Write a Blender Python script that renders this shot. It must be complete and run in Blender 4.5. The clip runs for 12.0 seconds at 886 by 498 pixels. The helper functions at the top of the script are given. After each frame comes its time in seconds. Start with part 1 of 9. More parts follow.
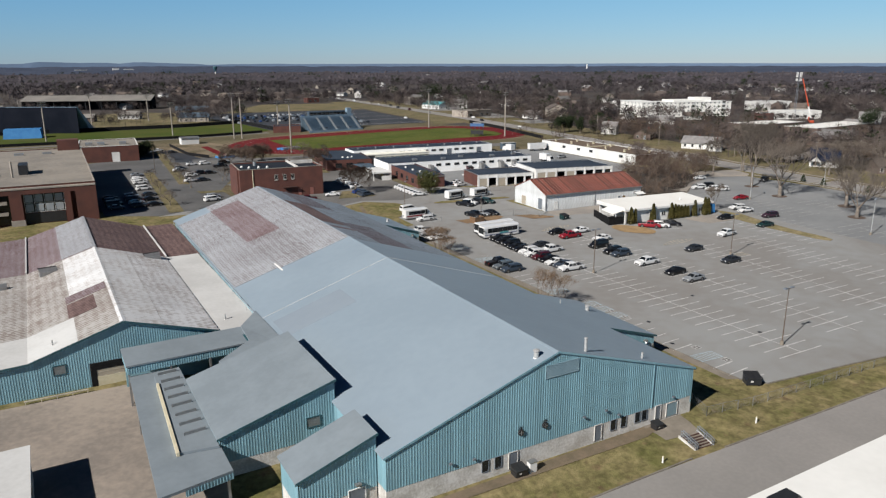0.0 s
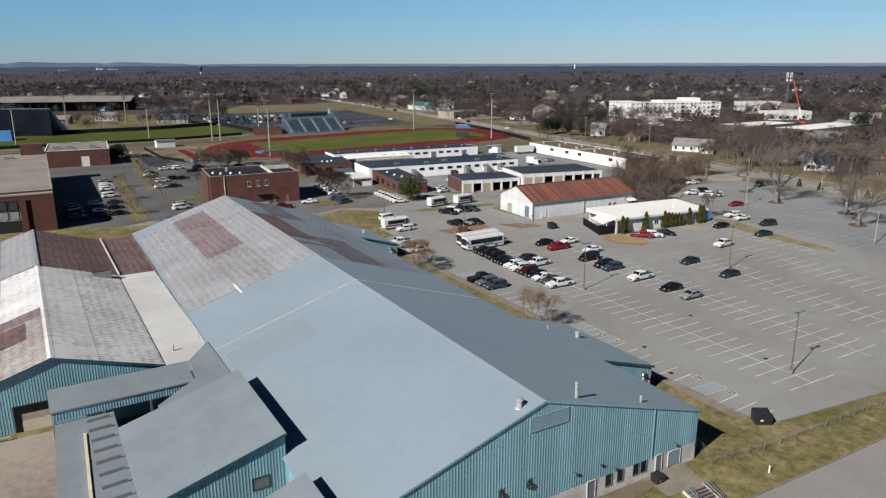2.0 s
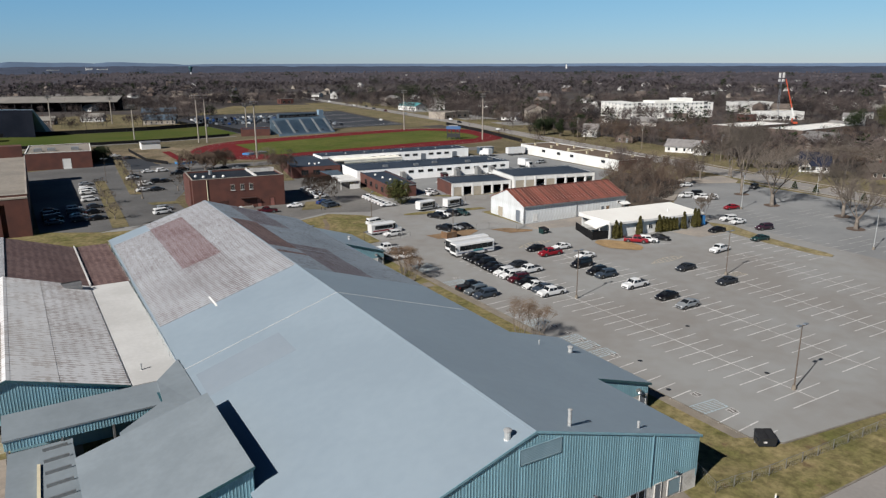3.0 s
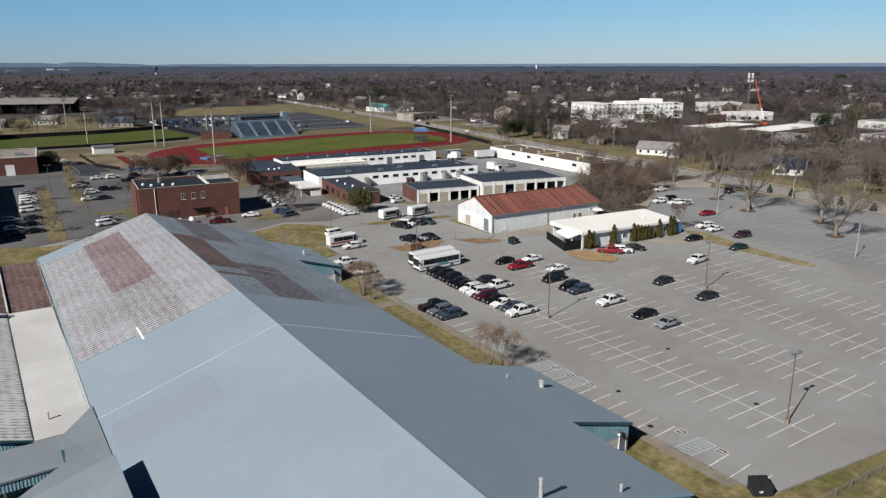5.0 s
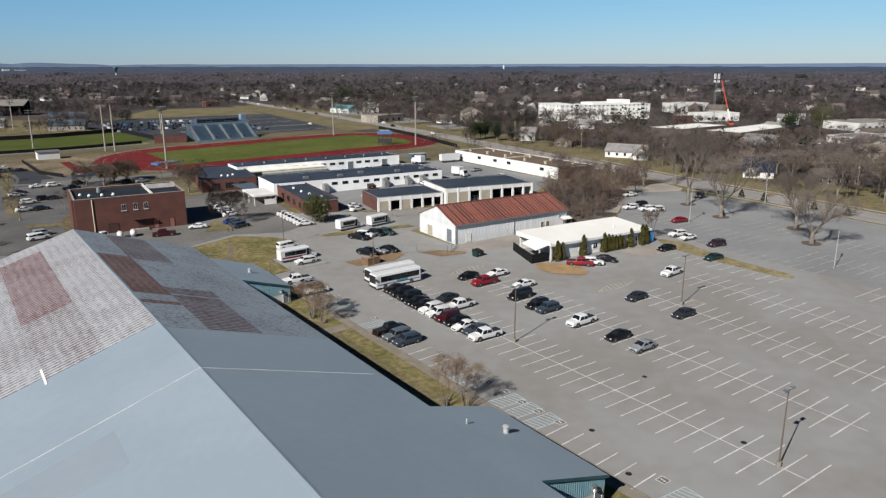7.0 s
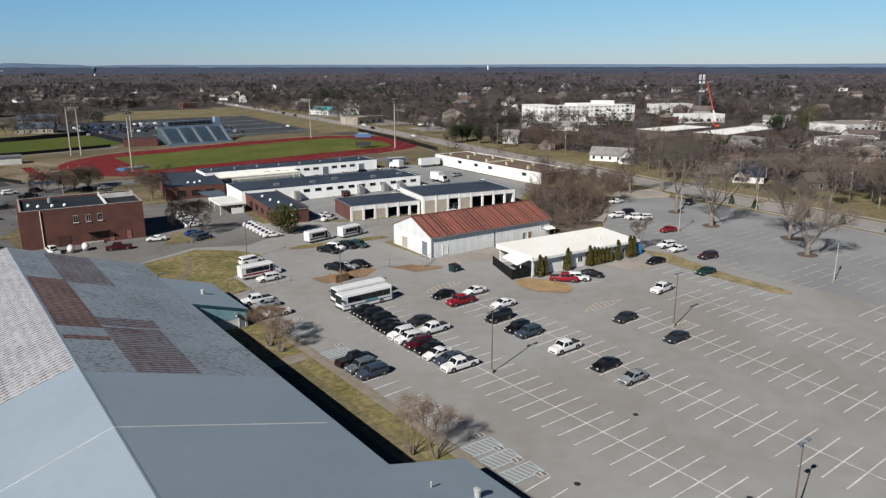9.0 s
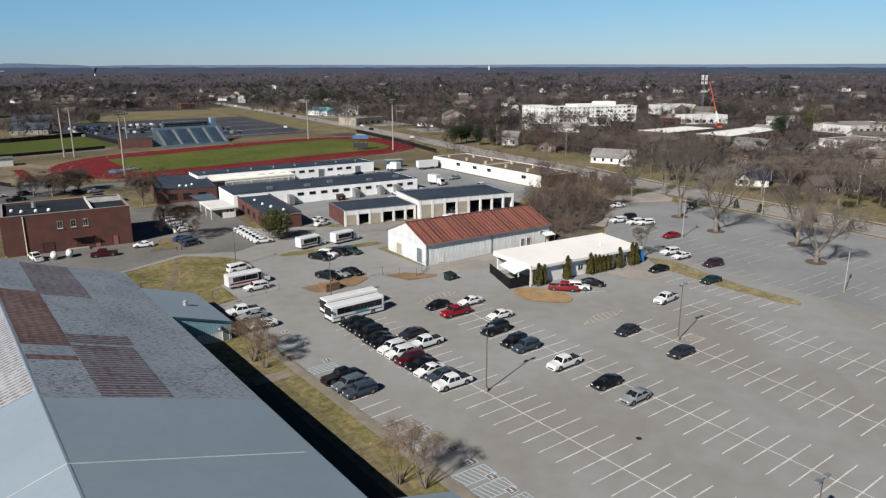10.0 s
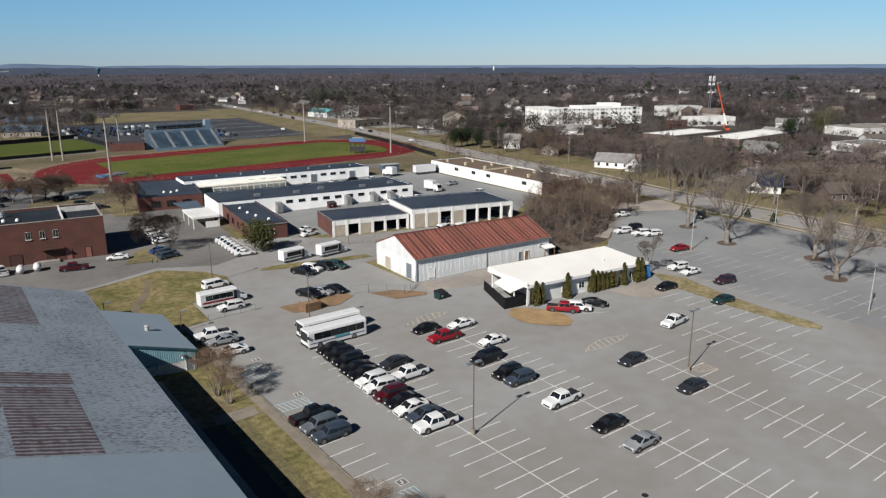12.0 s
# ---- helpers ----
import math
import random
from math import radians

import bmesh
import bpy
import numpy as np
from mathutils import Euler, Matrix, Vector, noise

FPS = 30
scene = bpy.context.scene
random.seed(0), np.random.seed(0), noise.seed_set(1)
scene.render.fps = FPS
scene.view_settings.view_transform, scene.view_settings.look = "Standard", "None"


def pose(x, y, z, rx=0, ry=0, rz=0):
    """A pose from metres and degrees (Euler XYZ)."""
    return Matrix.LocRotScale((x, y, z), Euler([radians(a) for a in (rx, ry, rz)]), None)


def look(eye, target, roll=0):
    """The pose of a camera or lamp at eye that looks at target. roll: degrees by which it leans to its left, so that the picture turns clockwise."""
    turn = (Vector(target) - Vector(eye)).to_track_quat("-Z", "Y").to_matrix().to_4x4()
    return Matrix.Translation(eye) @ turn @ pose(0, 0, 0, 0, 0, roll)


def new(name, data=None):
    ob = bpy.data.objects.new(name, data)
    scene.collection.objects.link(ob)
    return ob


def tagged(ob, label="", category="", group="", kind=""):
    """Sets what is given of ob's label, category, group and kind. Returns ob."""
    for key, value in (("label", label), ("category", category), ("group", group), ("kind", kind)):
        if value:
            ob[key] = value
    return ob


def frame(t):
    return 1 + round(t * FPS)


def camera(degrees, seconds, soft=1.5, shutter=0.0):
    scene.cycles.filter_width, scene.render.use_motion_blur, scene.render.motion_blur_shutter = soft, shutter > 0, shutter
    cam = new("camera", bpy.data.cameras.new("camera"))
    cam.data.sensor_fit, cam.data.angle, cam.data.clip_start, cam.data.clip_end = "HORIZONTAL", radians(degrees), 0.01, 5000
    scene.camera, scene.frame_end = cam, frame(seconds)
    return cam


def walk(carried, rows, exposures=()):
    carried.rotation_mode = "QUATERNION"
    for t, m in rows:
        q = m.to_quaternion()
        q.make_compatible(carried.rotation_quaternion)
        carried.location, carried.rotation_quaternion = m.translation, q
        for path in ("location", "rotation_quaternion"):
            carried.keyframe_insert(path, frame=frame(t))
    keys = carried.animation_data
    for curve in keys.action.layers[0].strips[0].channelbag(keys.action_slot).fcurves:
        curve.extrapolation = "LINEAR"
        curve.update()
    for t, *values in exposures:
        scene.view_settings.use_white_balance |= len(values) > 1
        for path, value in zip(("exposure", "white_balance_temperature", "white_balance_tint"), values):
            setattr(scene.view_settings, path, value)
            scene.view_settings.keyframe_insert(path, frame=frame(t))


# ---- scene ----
cam = camera(64.5, 12.0, soft=1.3)
PATH = [
    (0.0, (-97.496, -105.985, 42.300), (-92.663, -97.608, 39.756), -0.11),
    (0.5, (-95.622, -103.773, 42.348), (-90.741, -95.424, 39.803), -0.11),
    (1.0, (-93.785, -101.597, 42.393), (-88.879, -93.262, 39.848), -0.11),
    (1.5, (-91.971, -99.452, 42.435), (-87.034, -91.137, 39.889), -0.11),
    (2.0, (-90.168, -97.336, 42.475), (-85.200, -89.039, 39.929), -0.11),
    (2.5, (-88.367, -95.243, 42.513), (-83.353, -86.974, 39.967), -0.11),
    (3.0, (-86.557, -93.172, 42.549), (-81.497, -84.931, 40.003), -0.11),
    (3.5, (-84.731, -91.120, 42.584), (-79.603, -82.920, 40.038), -0.11),
    (4.0, (-82.880, -89.084, 42.617), (-77.674, -80.934, 40.072), -0.11),
    (4.5, (-81.001, -87.063, 42.651), (-75.707, -78.971, 40.106), -0.11),
    (5.0, (-79.088, -85.056, 42.683), (-73.699, -77.026, 40.139), -0.11),
    (5.5, (-77.138, -83.063, 42.717), (-71.666, -75.089, 40.173), -0.11),
    (6.0, (-75.149, -81.082, 42.750), (-69.593, -73.166, 40.207), -0.11),
    (6.5, (-73.120, -79.114, 42.784), (-67.483, -71.255, 40.243), -0.11),
    (7.0, (-71.051, -77.161, 42.820), (-65.311, -69.376, 40.279), -0.11),
    (7.5, (-68.944, -75.222, 42.857), (-63.120, -67.500, 40.318), -0.11),
    (8.0, (-66.803, -73.300, 42.896), (-60.936, -65.610, 40.358), -0.11),
    (8.5, (-64.630, -71.397, 42.937), (-58.736, -63.727, 40.401), -0.11),
    (9.0, (-62.432, -69.514, 42.981), (-56.527, -61.852, 40.446), -0.11),
    (9.5, (-60.214, -67.656, 43.028), (-54.314, -59.990, 40.494), -0.11),
    (10.0, (-57.986, -65.826, 43.079), (-52.094, -58.152, 40.546), -0.11),
    (10.5, (-55.754, -64.027, 43.133), (-49.874, -56.345, 40.602), -0.11),
    (11.0, (-53.531, -62.263, 43.191), (-47.663, -54.572, 40.661), -0.11),
    (11.5, (-51.326, -60.541, 43.254), (-45.473, -52.837, 40.726), -0.11),
    (12.0, (-49.154, -58.864, 43.322), (-43.316, -51.149, 40.794), -0.11),
]
walk(cam, [(t, look(eye, target, roll)) for t, eye, target, roll in PATH], exposures=((0.0, 0.53), (3.0, 0.5), (5.0, 0.53), (7.5, 0.6), (9.5, 0.59), (12.0, 0.6)))

# ---- world and sun ----
SUN_FROM = Vector((-12.1, -3.9, 9.3)).normalized()
world = bpy.data.worlds.new("sky")
scene.world = world
world.use_nodes = True
wn = world.node_tree
sky = wn.nodes.new("ShaderNodeTexSky")
sky.sky_type = "NISHITA"
sky.sun_disc = False
sky.sun_elevation = math.asin(SUN_FROM.z)
sky.sun_rotation = math.atan2(SUN_FROM.x, SUN_FROM.y)
sky.altitude, sky.air_density, sky.dust_density, sky.ozone_density = 1500.0, 1.0, 0.1, 3.0
wn.nodes["Background"].inputs["Strength"].default_value = 0.05
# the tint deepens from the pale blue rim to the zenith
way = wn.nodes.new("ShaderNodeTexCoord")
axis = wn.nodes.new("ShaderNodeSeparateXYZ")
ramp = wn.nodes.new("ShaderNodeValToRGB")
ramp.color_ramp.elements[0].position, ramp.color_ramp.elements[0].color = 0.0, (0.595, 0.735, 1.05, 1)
# the upper sky, out of view, is dimmed so that shadows deepen
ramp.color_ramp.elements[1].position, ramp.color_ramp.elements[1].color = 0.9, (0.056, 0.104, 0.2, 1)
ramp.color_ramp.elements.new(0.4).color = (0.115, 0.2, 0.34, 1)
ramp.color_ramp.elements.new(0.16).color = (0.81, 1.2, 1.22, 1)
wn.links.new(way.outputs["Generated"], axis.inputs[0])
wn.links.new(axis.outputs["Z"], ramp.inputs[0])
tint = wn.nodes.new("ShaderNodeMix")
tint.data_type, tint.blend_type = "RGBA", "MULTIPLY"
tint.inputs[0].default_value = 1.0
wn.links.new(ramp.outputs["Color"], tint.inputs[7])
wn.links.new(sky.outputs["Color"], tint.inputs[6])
# clearer and bluer to the north-west, hazier to the east
haze = wn.nodes.new("ShaderNodeValToRGB")
haze.color_ramp.elements[0].position, haze.color_ramp.elements[0].color = 0.0, (0.97, 1.05, 1.12, 1)
haze.color_ramp.elements[1].position, haze.color_ramp.elements[1].color = 0.9, (1.06, 1.0, 0.95, 1)
side_tint = wn.nodes.new("ShaderNodeMix")
side_tint.data_type, side_tint.blend_type = "RGBA", "MULTIPLY"
side_tint.inputs[0].default_value = 1.0
wn.links.new(axis.outputs["X"], haze.inputs[0])
wn.links.new(haze.outputs["Color"], side_tint.inputs[7])
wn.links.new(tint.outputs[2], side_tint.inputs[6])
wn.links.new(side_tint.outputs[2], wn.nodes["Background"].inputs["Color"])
sun_data = bpy.data.lights.new("sun", "SUN")
sun_data.energy, sun_data.angle, sun_data.color = 4.9, radians(0.55), (1.0, 0.96, 0.91)
sun = new("sun", sun_data)
sun.matrix_world = look(SUN_FROM * 300, (0, 0, 0))
scene.view_settings.exposure = 0.0


# ---- materials ----
def sock(node, name):
    return node.inputs[name]


def mat(name, base, alt=None, scale=0.5, fine=8.0, rough=0.8, metal=0.0, bump=0.0, bump_scale=20.0, spots=0.0, vary=0.0, coat=0.0, stretch=(1, 1, 1), spec=0.5, grit=0.25):
    """Two-scale variation between two colours, fine grain and relief, in metres of the object's own space."""
    m = bpy.data.materials.new(name)
    m.use_nodes = True
    t = m.node_tree
    b = t.nodes["Principled BSDF"]
    sock(b, "Roughness").default_value = rough
    sock(b, "Metallic").default_value = metal
    sock(b, "Coat Weight").default_value = coat
    sock(b, "Specular IOR Level").default_value = spec
    alt = alt or tuple(c * 0.8 for c in base)
    co = t.nodes.new("ShaderNodeTexCoord")
    mp = t.nodes.new("ShaderNodeMapping")
    sock(mp, "Scale").default_value = stretch
    t.links.new(co.outputs["Object"], mp.inputs["Vector"])
    n1, n2 = t.nodes.new("ShaderNodeTexNoise"), t.nodes.new("ShaderNodeTexNoise")
    for n, s, d in ((n1, scale, 5.0), (n2, fine, 3.0)):
        sock(n, "Scale").default_value, sock(n, "Detail").default_value = s, d
        t.links.new(mp.outputs["Vector"], n.inputs["Vector"])
    add = t.nodes.new("ShaderNodeMath")
    add.operation = "ADD"
    r2 = t.nodes.new("ShaderNodeMapRange")
    for k, v in (("From Min", 0.3), ("From Max", 0.7), ("To Min", -grit), ("To Max", grit)):
        sock(r2, k).default_value = v
    r1 = t.nodes.new("ShaderNodeMapRange")
    for k, v in (("From Min", 0.35), ("From Max", 0.65)):
        sock(r1, k).default_value = v
    t.links.new(n1.outputs["Fac"], r1.inputs["Value"])
    t.links.new(n2.outputs["Fac"], r2.inputs["Value"])
    t.links.new(r1.outputs["Result"], add.inputs[0])
    t.links.new(r2.outputs["Result"], add.inputs[1])
    mix = t.nodes.new("ShaderNodeMix")
    mix.data_type = "RGBA"
    mix.inputs[6].default_value, mix.inputs[7].default_value = (*base, 1), (*alt, 1)
    t.links.new(add.outputs[0], mix.inputs[0])
    out = mix.outputs[2]
    if vary:
        oi = t.nodes.new("ShaderNodeObjectInfo")
        hs = t.nodes.new("ShaderNodeHueSaturation")
        vr = t.nodes.new("ShaderNodeMapRange")
        sock(vr, "To Min").default_value, sock(vr, "To Max").default_value = 1 - vary, 1 + vary
        t.links.new(oi.outputs["Random"], vr.inputs["Value"])
        t.links.new(vr.outputs["Result"], hs.inputs["Value"])
        t.links.new(out, hs.inputs["Color"])
        out = hs.outputs["Color"]
    t.links.new(out, b.inputs["Base Color"])
    if bump:
        n3, bp = t.nodes.new("ShaderNodeTexNoise"), t.nodes.new("ShaderNodeBump")
        sock(n3, "Scale").default_value, sock(n3, "Detail").default_value = bump_scale, 4.0
        sock(bp, "Strength").default_value, sock(bp, "Distance").default_value = bump, 0.05
        t.links.new(mp.outputs["Vector"], n3.inputs["Vector"])
        t.links.new(n3.outputs["Fac"], bp.inputs["Height"])
        t.links.new(bp.outputs["Normal"], b.inputs["Normal"])
    return m


ASPHALT = mat("asphalt", (0.224, 0.226, 0.22), (0.184, 0.174, 0.162), 0.035, 0.35, 0.9, bump=0.2, bump_scale=30, grit=0.28)
FAR_ASPHALT = mat("grey_aged_asphalt", (0.2, 0.204, 0.203), (0.155, 0.159, 0.161), 0.04, 0.5, 0.92, bump=0.2, bump_scale=30, grit=0.2)
OLD_ASPHALT = mat("old_asphalt", (0.145, 0.138, 0.128), (0.092, 0.088, 0.083), 0.05, 1.0, 0.92, bump=0.3, bump_scale=30)
DARK_ASPHALT = mat("dark_asphalt", (0.03, 0.034, 0.041), (0.044, 0.047, 0.054), 0.05, 1.0, 0.95, spec=0.15)
ROAD = mat("road_surface", (0.231, 0.217, 0.203), (0.189, 0.1785, 0.168), 0.08, 2.0, 0.9, bump=0.2)
YARD_CONCRETE = mat("brown_stained_concrete", (0.265, 0.224, 0.185), (0.17, 0.147, 0.126), 0.08, 1.4, 0.95, bump=0.3, grit=0.35)
CONCRETE = mat("concrete", (0.308, 0.2695, 0.224), (0.203, 0.1855, 0.168), 0.09, 1.2, 0.9, bump=0.3)


def lawn(name, straw, green, soil, patch_scale=0.09, share=0.5):
    """Winter grass: straw and green in soft drifts, thin bare soil, blades as fine relief."""
    m = bpy.data.materials.new(name)
    m.use_nodes = True
    t = m.node_tree
    b = t.nodes["Principled BSDF"]
    b.inputs["Roughness"].default_value, b.inputs["Specular IOR Level"].default_value = 1.0, 0.1
    co = t.nodes.new("ShaderNodeTexCoord")

    def level(scale, detail, lo, hi):
        n, r = t.nodes.new("ShaderNodeTexNoise"), t.nodes.new("ShaderNodeMapRange")
        n.inputs["Scale"].default_value, n.inputs["Detail"].default_value, n.inputs["Roughness"].default_value = scale, detail, 0.62
        r.inputs["From Min"].default_value, r.inputs["From Max"].default_value = lo, hi
        t.links.new(co.outputs["Object"], n.inputs["Vector"])
        t.links.new(n.outputs["Fac"], r.inputs["Value"])
        return r.outputs["Result"], n.outputs["Fac"]

    def blend(fac, a, c):
        q = t.nodes.new("ShaderNodeMix")
        q.data_type = "RGBA"
        t.links.new(fac, q.inputs[0])
        for i, v in ((6, a), (7, c)):
            if isinstance(v, tuple):
                q.inputs[i].default_value = (*v, 1)
            else:
                t.links.new(v, q.inputs[i])
        return q.outputs[2]

    drift, _ = level(patch_scale, 7.0, share - 0.2, share + 0.2)
    tuft, tone = level(1.1, 5.0, 0.35, 0.75)
    bare, _ = level(patch_scale * 3.1, 6.0, 0.58, 0.72)
    col = blend(drift, straw, green)
    col = blend(bare, col, soil)
    hs, sh = t.nodes.new("ShaderNodeHueSaturation"), t.nodes.new("ShaderNodeMapRange")
    sh.inputs["To Min"].default_value, sh.inputs["To Max"].default_value = 0.58, 1.32
    t.links.new(tuft, sh.inputs["Value"])
    t.links.new(sh.outputs["Result"], hs.inputs["Value"])
    t.links.new(col, hs.inputs["Color"])
    t.links.new(hs.outputs["Color"], b.inputs["Base Color"])
    bp = t.nodes.new("ShaderNodeBump")
    bp.inputs["Strength"].default_value, bp.inputs["Distance"].default_value = 0.7, 0.08
    _, fine = level(5.0, 4.0, 0.0, 1.0)
    t.links.new(fine, bp.inputs["Height"])
    t.links.new(bp.outputs["Normal"], b.inputs["Normal"])
    return m


DRY_GRASS = lawn("dry_grass", (0.25, 0.2, 0.105), (0.092, 0.096, 0.03), (0.15, 0.105, 0.06), 0.16, 0.5)
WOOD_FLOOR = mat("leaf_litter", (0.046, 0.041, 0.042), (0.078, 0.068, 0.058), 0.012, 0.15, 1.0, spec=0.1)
MULCH = mat("mulch", (0.21, 0.133, 0.07), (0.14, 0.0875, 0.0455), 0.4, 5.0, 1.0, bump=0.6)
TURF = lawn("field_turf", (0.115, 0.118, 0.032), (0.05, 0.076, 0.011), (0.1, 0.088, 0.036), 0.035, 0.5)
TRACK_RED = mat("track_rubber", (0.105, 0.009, 0.012), (0.122, 0.019, 0.018), 0.08, 1.0, 0.95, spec=0.1)
WHITE_LINE = mat("road_paint_white", (0.54, 0.53, 0.515), (0.375, 0.365, 0.355), 0.7, 6.0, 0.8, grit=0.4)
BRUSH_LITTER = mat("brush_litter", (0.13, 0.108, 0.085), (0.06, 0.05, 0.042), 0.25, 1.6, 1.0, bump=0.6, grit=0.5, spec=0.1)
STRAW_MULCH = mat("straw_mulch", (0.3, 0.2, 0.095), (0.2, 0.13, 0.062), 0.35, 4.0, 1.0, bump=0.6, grit=0.4)
RING_MULCH = mat("dark_mulch", (0.1, 0.067, 0.048), (0.062, 0.042, 0.03), 0.5, 5.0, 1.0, bump=0.6)
FADED_LINE = mat("faded_road_paint", (0.36, 0.355, 0.345), (0.25, 0.245, 0.235), 0.5, 5.0, 0.85, grit=0.4)
YELLOW_LINE = mat("road_paint_yellow", (0.42, 0.372, 0.28), (0.3, 0.27, 0.215), 1.0, 6.0, 0.8)
BLUE_LINE = mat("road_paint_blue", (0.29, 0.39, 0.44), (0.33, 0.385, 0.405), 1.0, 6.0, 0.8)
ROOF_GREY = mat("coated_roof", (0.213, 0.262, 0.302), (0.192, 0.238, 0.277), 0.07, 0.9, 0.6, bump=0.15, bump_scale=3)
ROOF_SHED = mat("grey_shed_roof", (0.1764, 0.2065, 0.2275), (0.147, 0.1736, 0.1925), 0.2, 1.5, 0.8, bump=0.15, bump_scale=3)
ROOF_WHITE = mat("white_membrane", (0.48, 0.478, 0.465), (0.4, 0.396, 0.384), 0.12, 2.0, 0.8)
TEAL = mat("teal_metal", (0.148, 0.272, 0.32), (0.182, 0.315, 0.362), 0.3, 4.0, 0.55, stretch=(1, 1, 0.12), vary=0.1, grit=0.4)
TEAL_DARK = mat("dark_teal_trim", (0.021, 0.063, 0.077), (0.028, 0.084, 0.098), 0.5, 4.0, 0.5)
PLINTH = mat("painted_masonry", (0.54, 0.53, 0.505), (0.36, 0.34, 0.31), 0.5, 4.0, 0.9, bump=0.4, grit=0.4)
BRICK = mat("red_brick", (0.098, 0.035, 0.0252), (0.0686, 0.0266, 0.021), 0.3, 6.0, 0.9, bump=0.3)
TAR_ROOF = mat("black_tar_roof", (0.012, 0.016, 0.023), (0.022, 0.027, 0.035), 0.15, 1.2, 0.95, spec=0.12)
DARK_ROOF = mat("dark_membrane", (0.024, 0.034, 0.051), (0.036, 0.047, 0.065), 0.1, 1.0, 0.95, spec=0.12)
CLASS_WHITE = mat("fresh_white_wall", (0.82, 0.82, 0.81), (0.72, 0.72, 0.7), 0.2, 2.0, 0.85)
CREAM_WALL = mat("pale_cream_paint", (0.74, 0.72, 0.63), (0.63, 0.61, 0.53), 0.4, 3.0, 0.85)
WHITE_WALL = mat("white_wall", (0.6446, 0.6406, 0.6202), (0.5354, 0.5316, 0.5083), 0.2, 2.0, 0.85)
RED_RUST = mat("red_rust_roof", (0.154, 0.0252, 0.0161), (0.28, 0.133, 0.091), 0.4, 2.2, 0.8, stretch=(1.5, 0.2, 1), bump=0.3, grit=0.45)
BROWN_ROOF = mat("brown_gravel_roof", (0.119, 0.0805, 0.0525), (0.091, 0.063, 0.042), 0.15, 2.0, 0.95)
TAN_ROOF = mat("tan_gravel_roof", (0.225, 0.2, 0.168), (0.16, 0.143, 0.122), 0.08, 1.0, 0.95, grit=0.4)
GLASS = mat("window_glass", (0.0084, 0.0105, 0.0126), (0.014, 0.0168, 0.0196), 1, 4, 0.1, spec=0.4)
METAL = mat("galvanised_metal", (0.35, 0.35, 0.343), (0.28, 0.28, 0.28), 2, 12, 0.45, metal=0.7)
BLACK = mat("black_paint", (0.014, 0.014, 0.0154), (0.021, 0.021, 0.021), 2, 10, 0.5)
# the shade on the terrace's back, put into the colour
SHADE_NAVY = mat("shaded_wall_navy", (0.004, 0.006, 0.011), (0.008, 0.01, 0.016), 0.1, 1.5, 0.95, spec=0.1)
BLACK_SCREEN = mat("black_screen", (0.0084, 0.0084, 0.0091), (0.014, 0.014, 0.0147), 2, 10, 0.95, spec=0.1)
BARK = mat("grey_bark", (0.17, 0.145, 0.12), (0.1, 0.085, 0.072), 1.5, 8.0, 1.0)
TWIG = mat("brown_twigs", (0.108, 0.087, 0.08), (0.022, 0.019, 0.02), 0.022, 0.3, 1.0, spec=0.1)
# greyer than the near twigs: a little distance haze is in this colour
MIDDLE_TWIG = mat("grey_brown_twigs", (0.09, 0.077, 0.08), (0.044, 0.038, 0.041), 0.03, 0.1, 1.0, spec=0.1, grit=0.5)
THICKET = mat("thicket_twigs", (0.126, 0.091, 0.07), (0.052, 0.038, 0.031), 0.1, 0.8, 1.0, spec=0.1)
EVERGREEN = mat("evergreen_leaves", (0.024, 0.034, 0.014), (0.012, 0.018, 0.008), 0.8, 5.0, 0.95, spec=0.15)
ARBOR = mat("arborvitae_leaves", (0.075, 0.064, 0.019), (0.04, 0.037, 0.012), 0.8, 6.0, 0.95, spec=0.15)
RUBBER = mat("tyre_rubber", (0.014, 0.014, 0.014), (0.021, 0.021, 0.021), 4, 20, 0.9)
RIM = mat("wheel_rim", (0.28, 0.28, 0.287), (0.21, 0.21, 0.21), 4, 20, 0.35, metal=0.8)
LAMP_RED = mat("tail_lamp", (0.21, 0.007, 0.007), (0.175, 0.007, 0.007), 4, 20, 0.3)
LAMP_CLEAR = mat("head_lamp", (0.546, 0.546, 0.5304), (0.444, 0.444, 0.444), 4, 20, 0.2)
TAN_DOOR = mat("tan_door", (0.35, 0.308, 0.238), (0.28, 0.245, 0.196), 0.4, 5, 0.8)
GREY_DOOR = mat("grey_door", (0.14, 0.161, 0.182), (0.105, 0.119, 0.14), 0.6, 5, 0.6)
GREY_PANEL = mat("grey_blue_louver", (0.154, 0.231, 0.266), (0.182, 0.259, 0.294), 0.6, 5, 0.6)
SHINGLE_GREY = mat("grey_shingles", (0.19, 0.18, 0.175), (0.13, 0.124, 0.12), 0.4, 4, 0.95, vary=0.4)
SHINGLE_BROWN = mat("brown_shingles", (0.115, 0.092, 0.077), (0.085, 0.068, 0.058), 0.4, 4, 0.95, vary=0.35)
NAVY_ROOF = mat("navy_shingles", (0.0098, 0.0133, 0.0266), (0.0168, 0.021, 0.0364), 0.4, 4, 0.95, spec=0.15)
HOUSE_WHITE = mat("white_siding", (0.5674, 0.5595, 0.5358), (0.444, 0.4366, 0.4144), 0.3, 4, 0.85, vary=0.12)
HOUSE_TAN = mat("tan_siding", (0.25, 0.22, 0.185), (0.19, 0.165, 0.14), 0.3, 4, 0.9, vary=0.25)
TEAL_ROOF = mat("teal_shop_roof", (0.07, 0.252, 0.266), (0.091, 0.28, 0.294), 0.3, 3, 0.6)
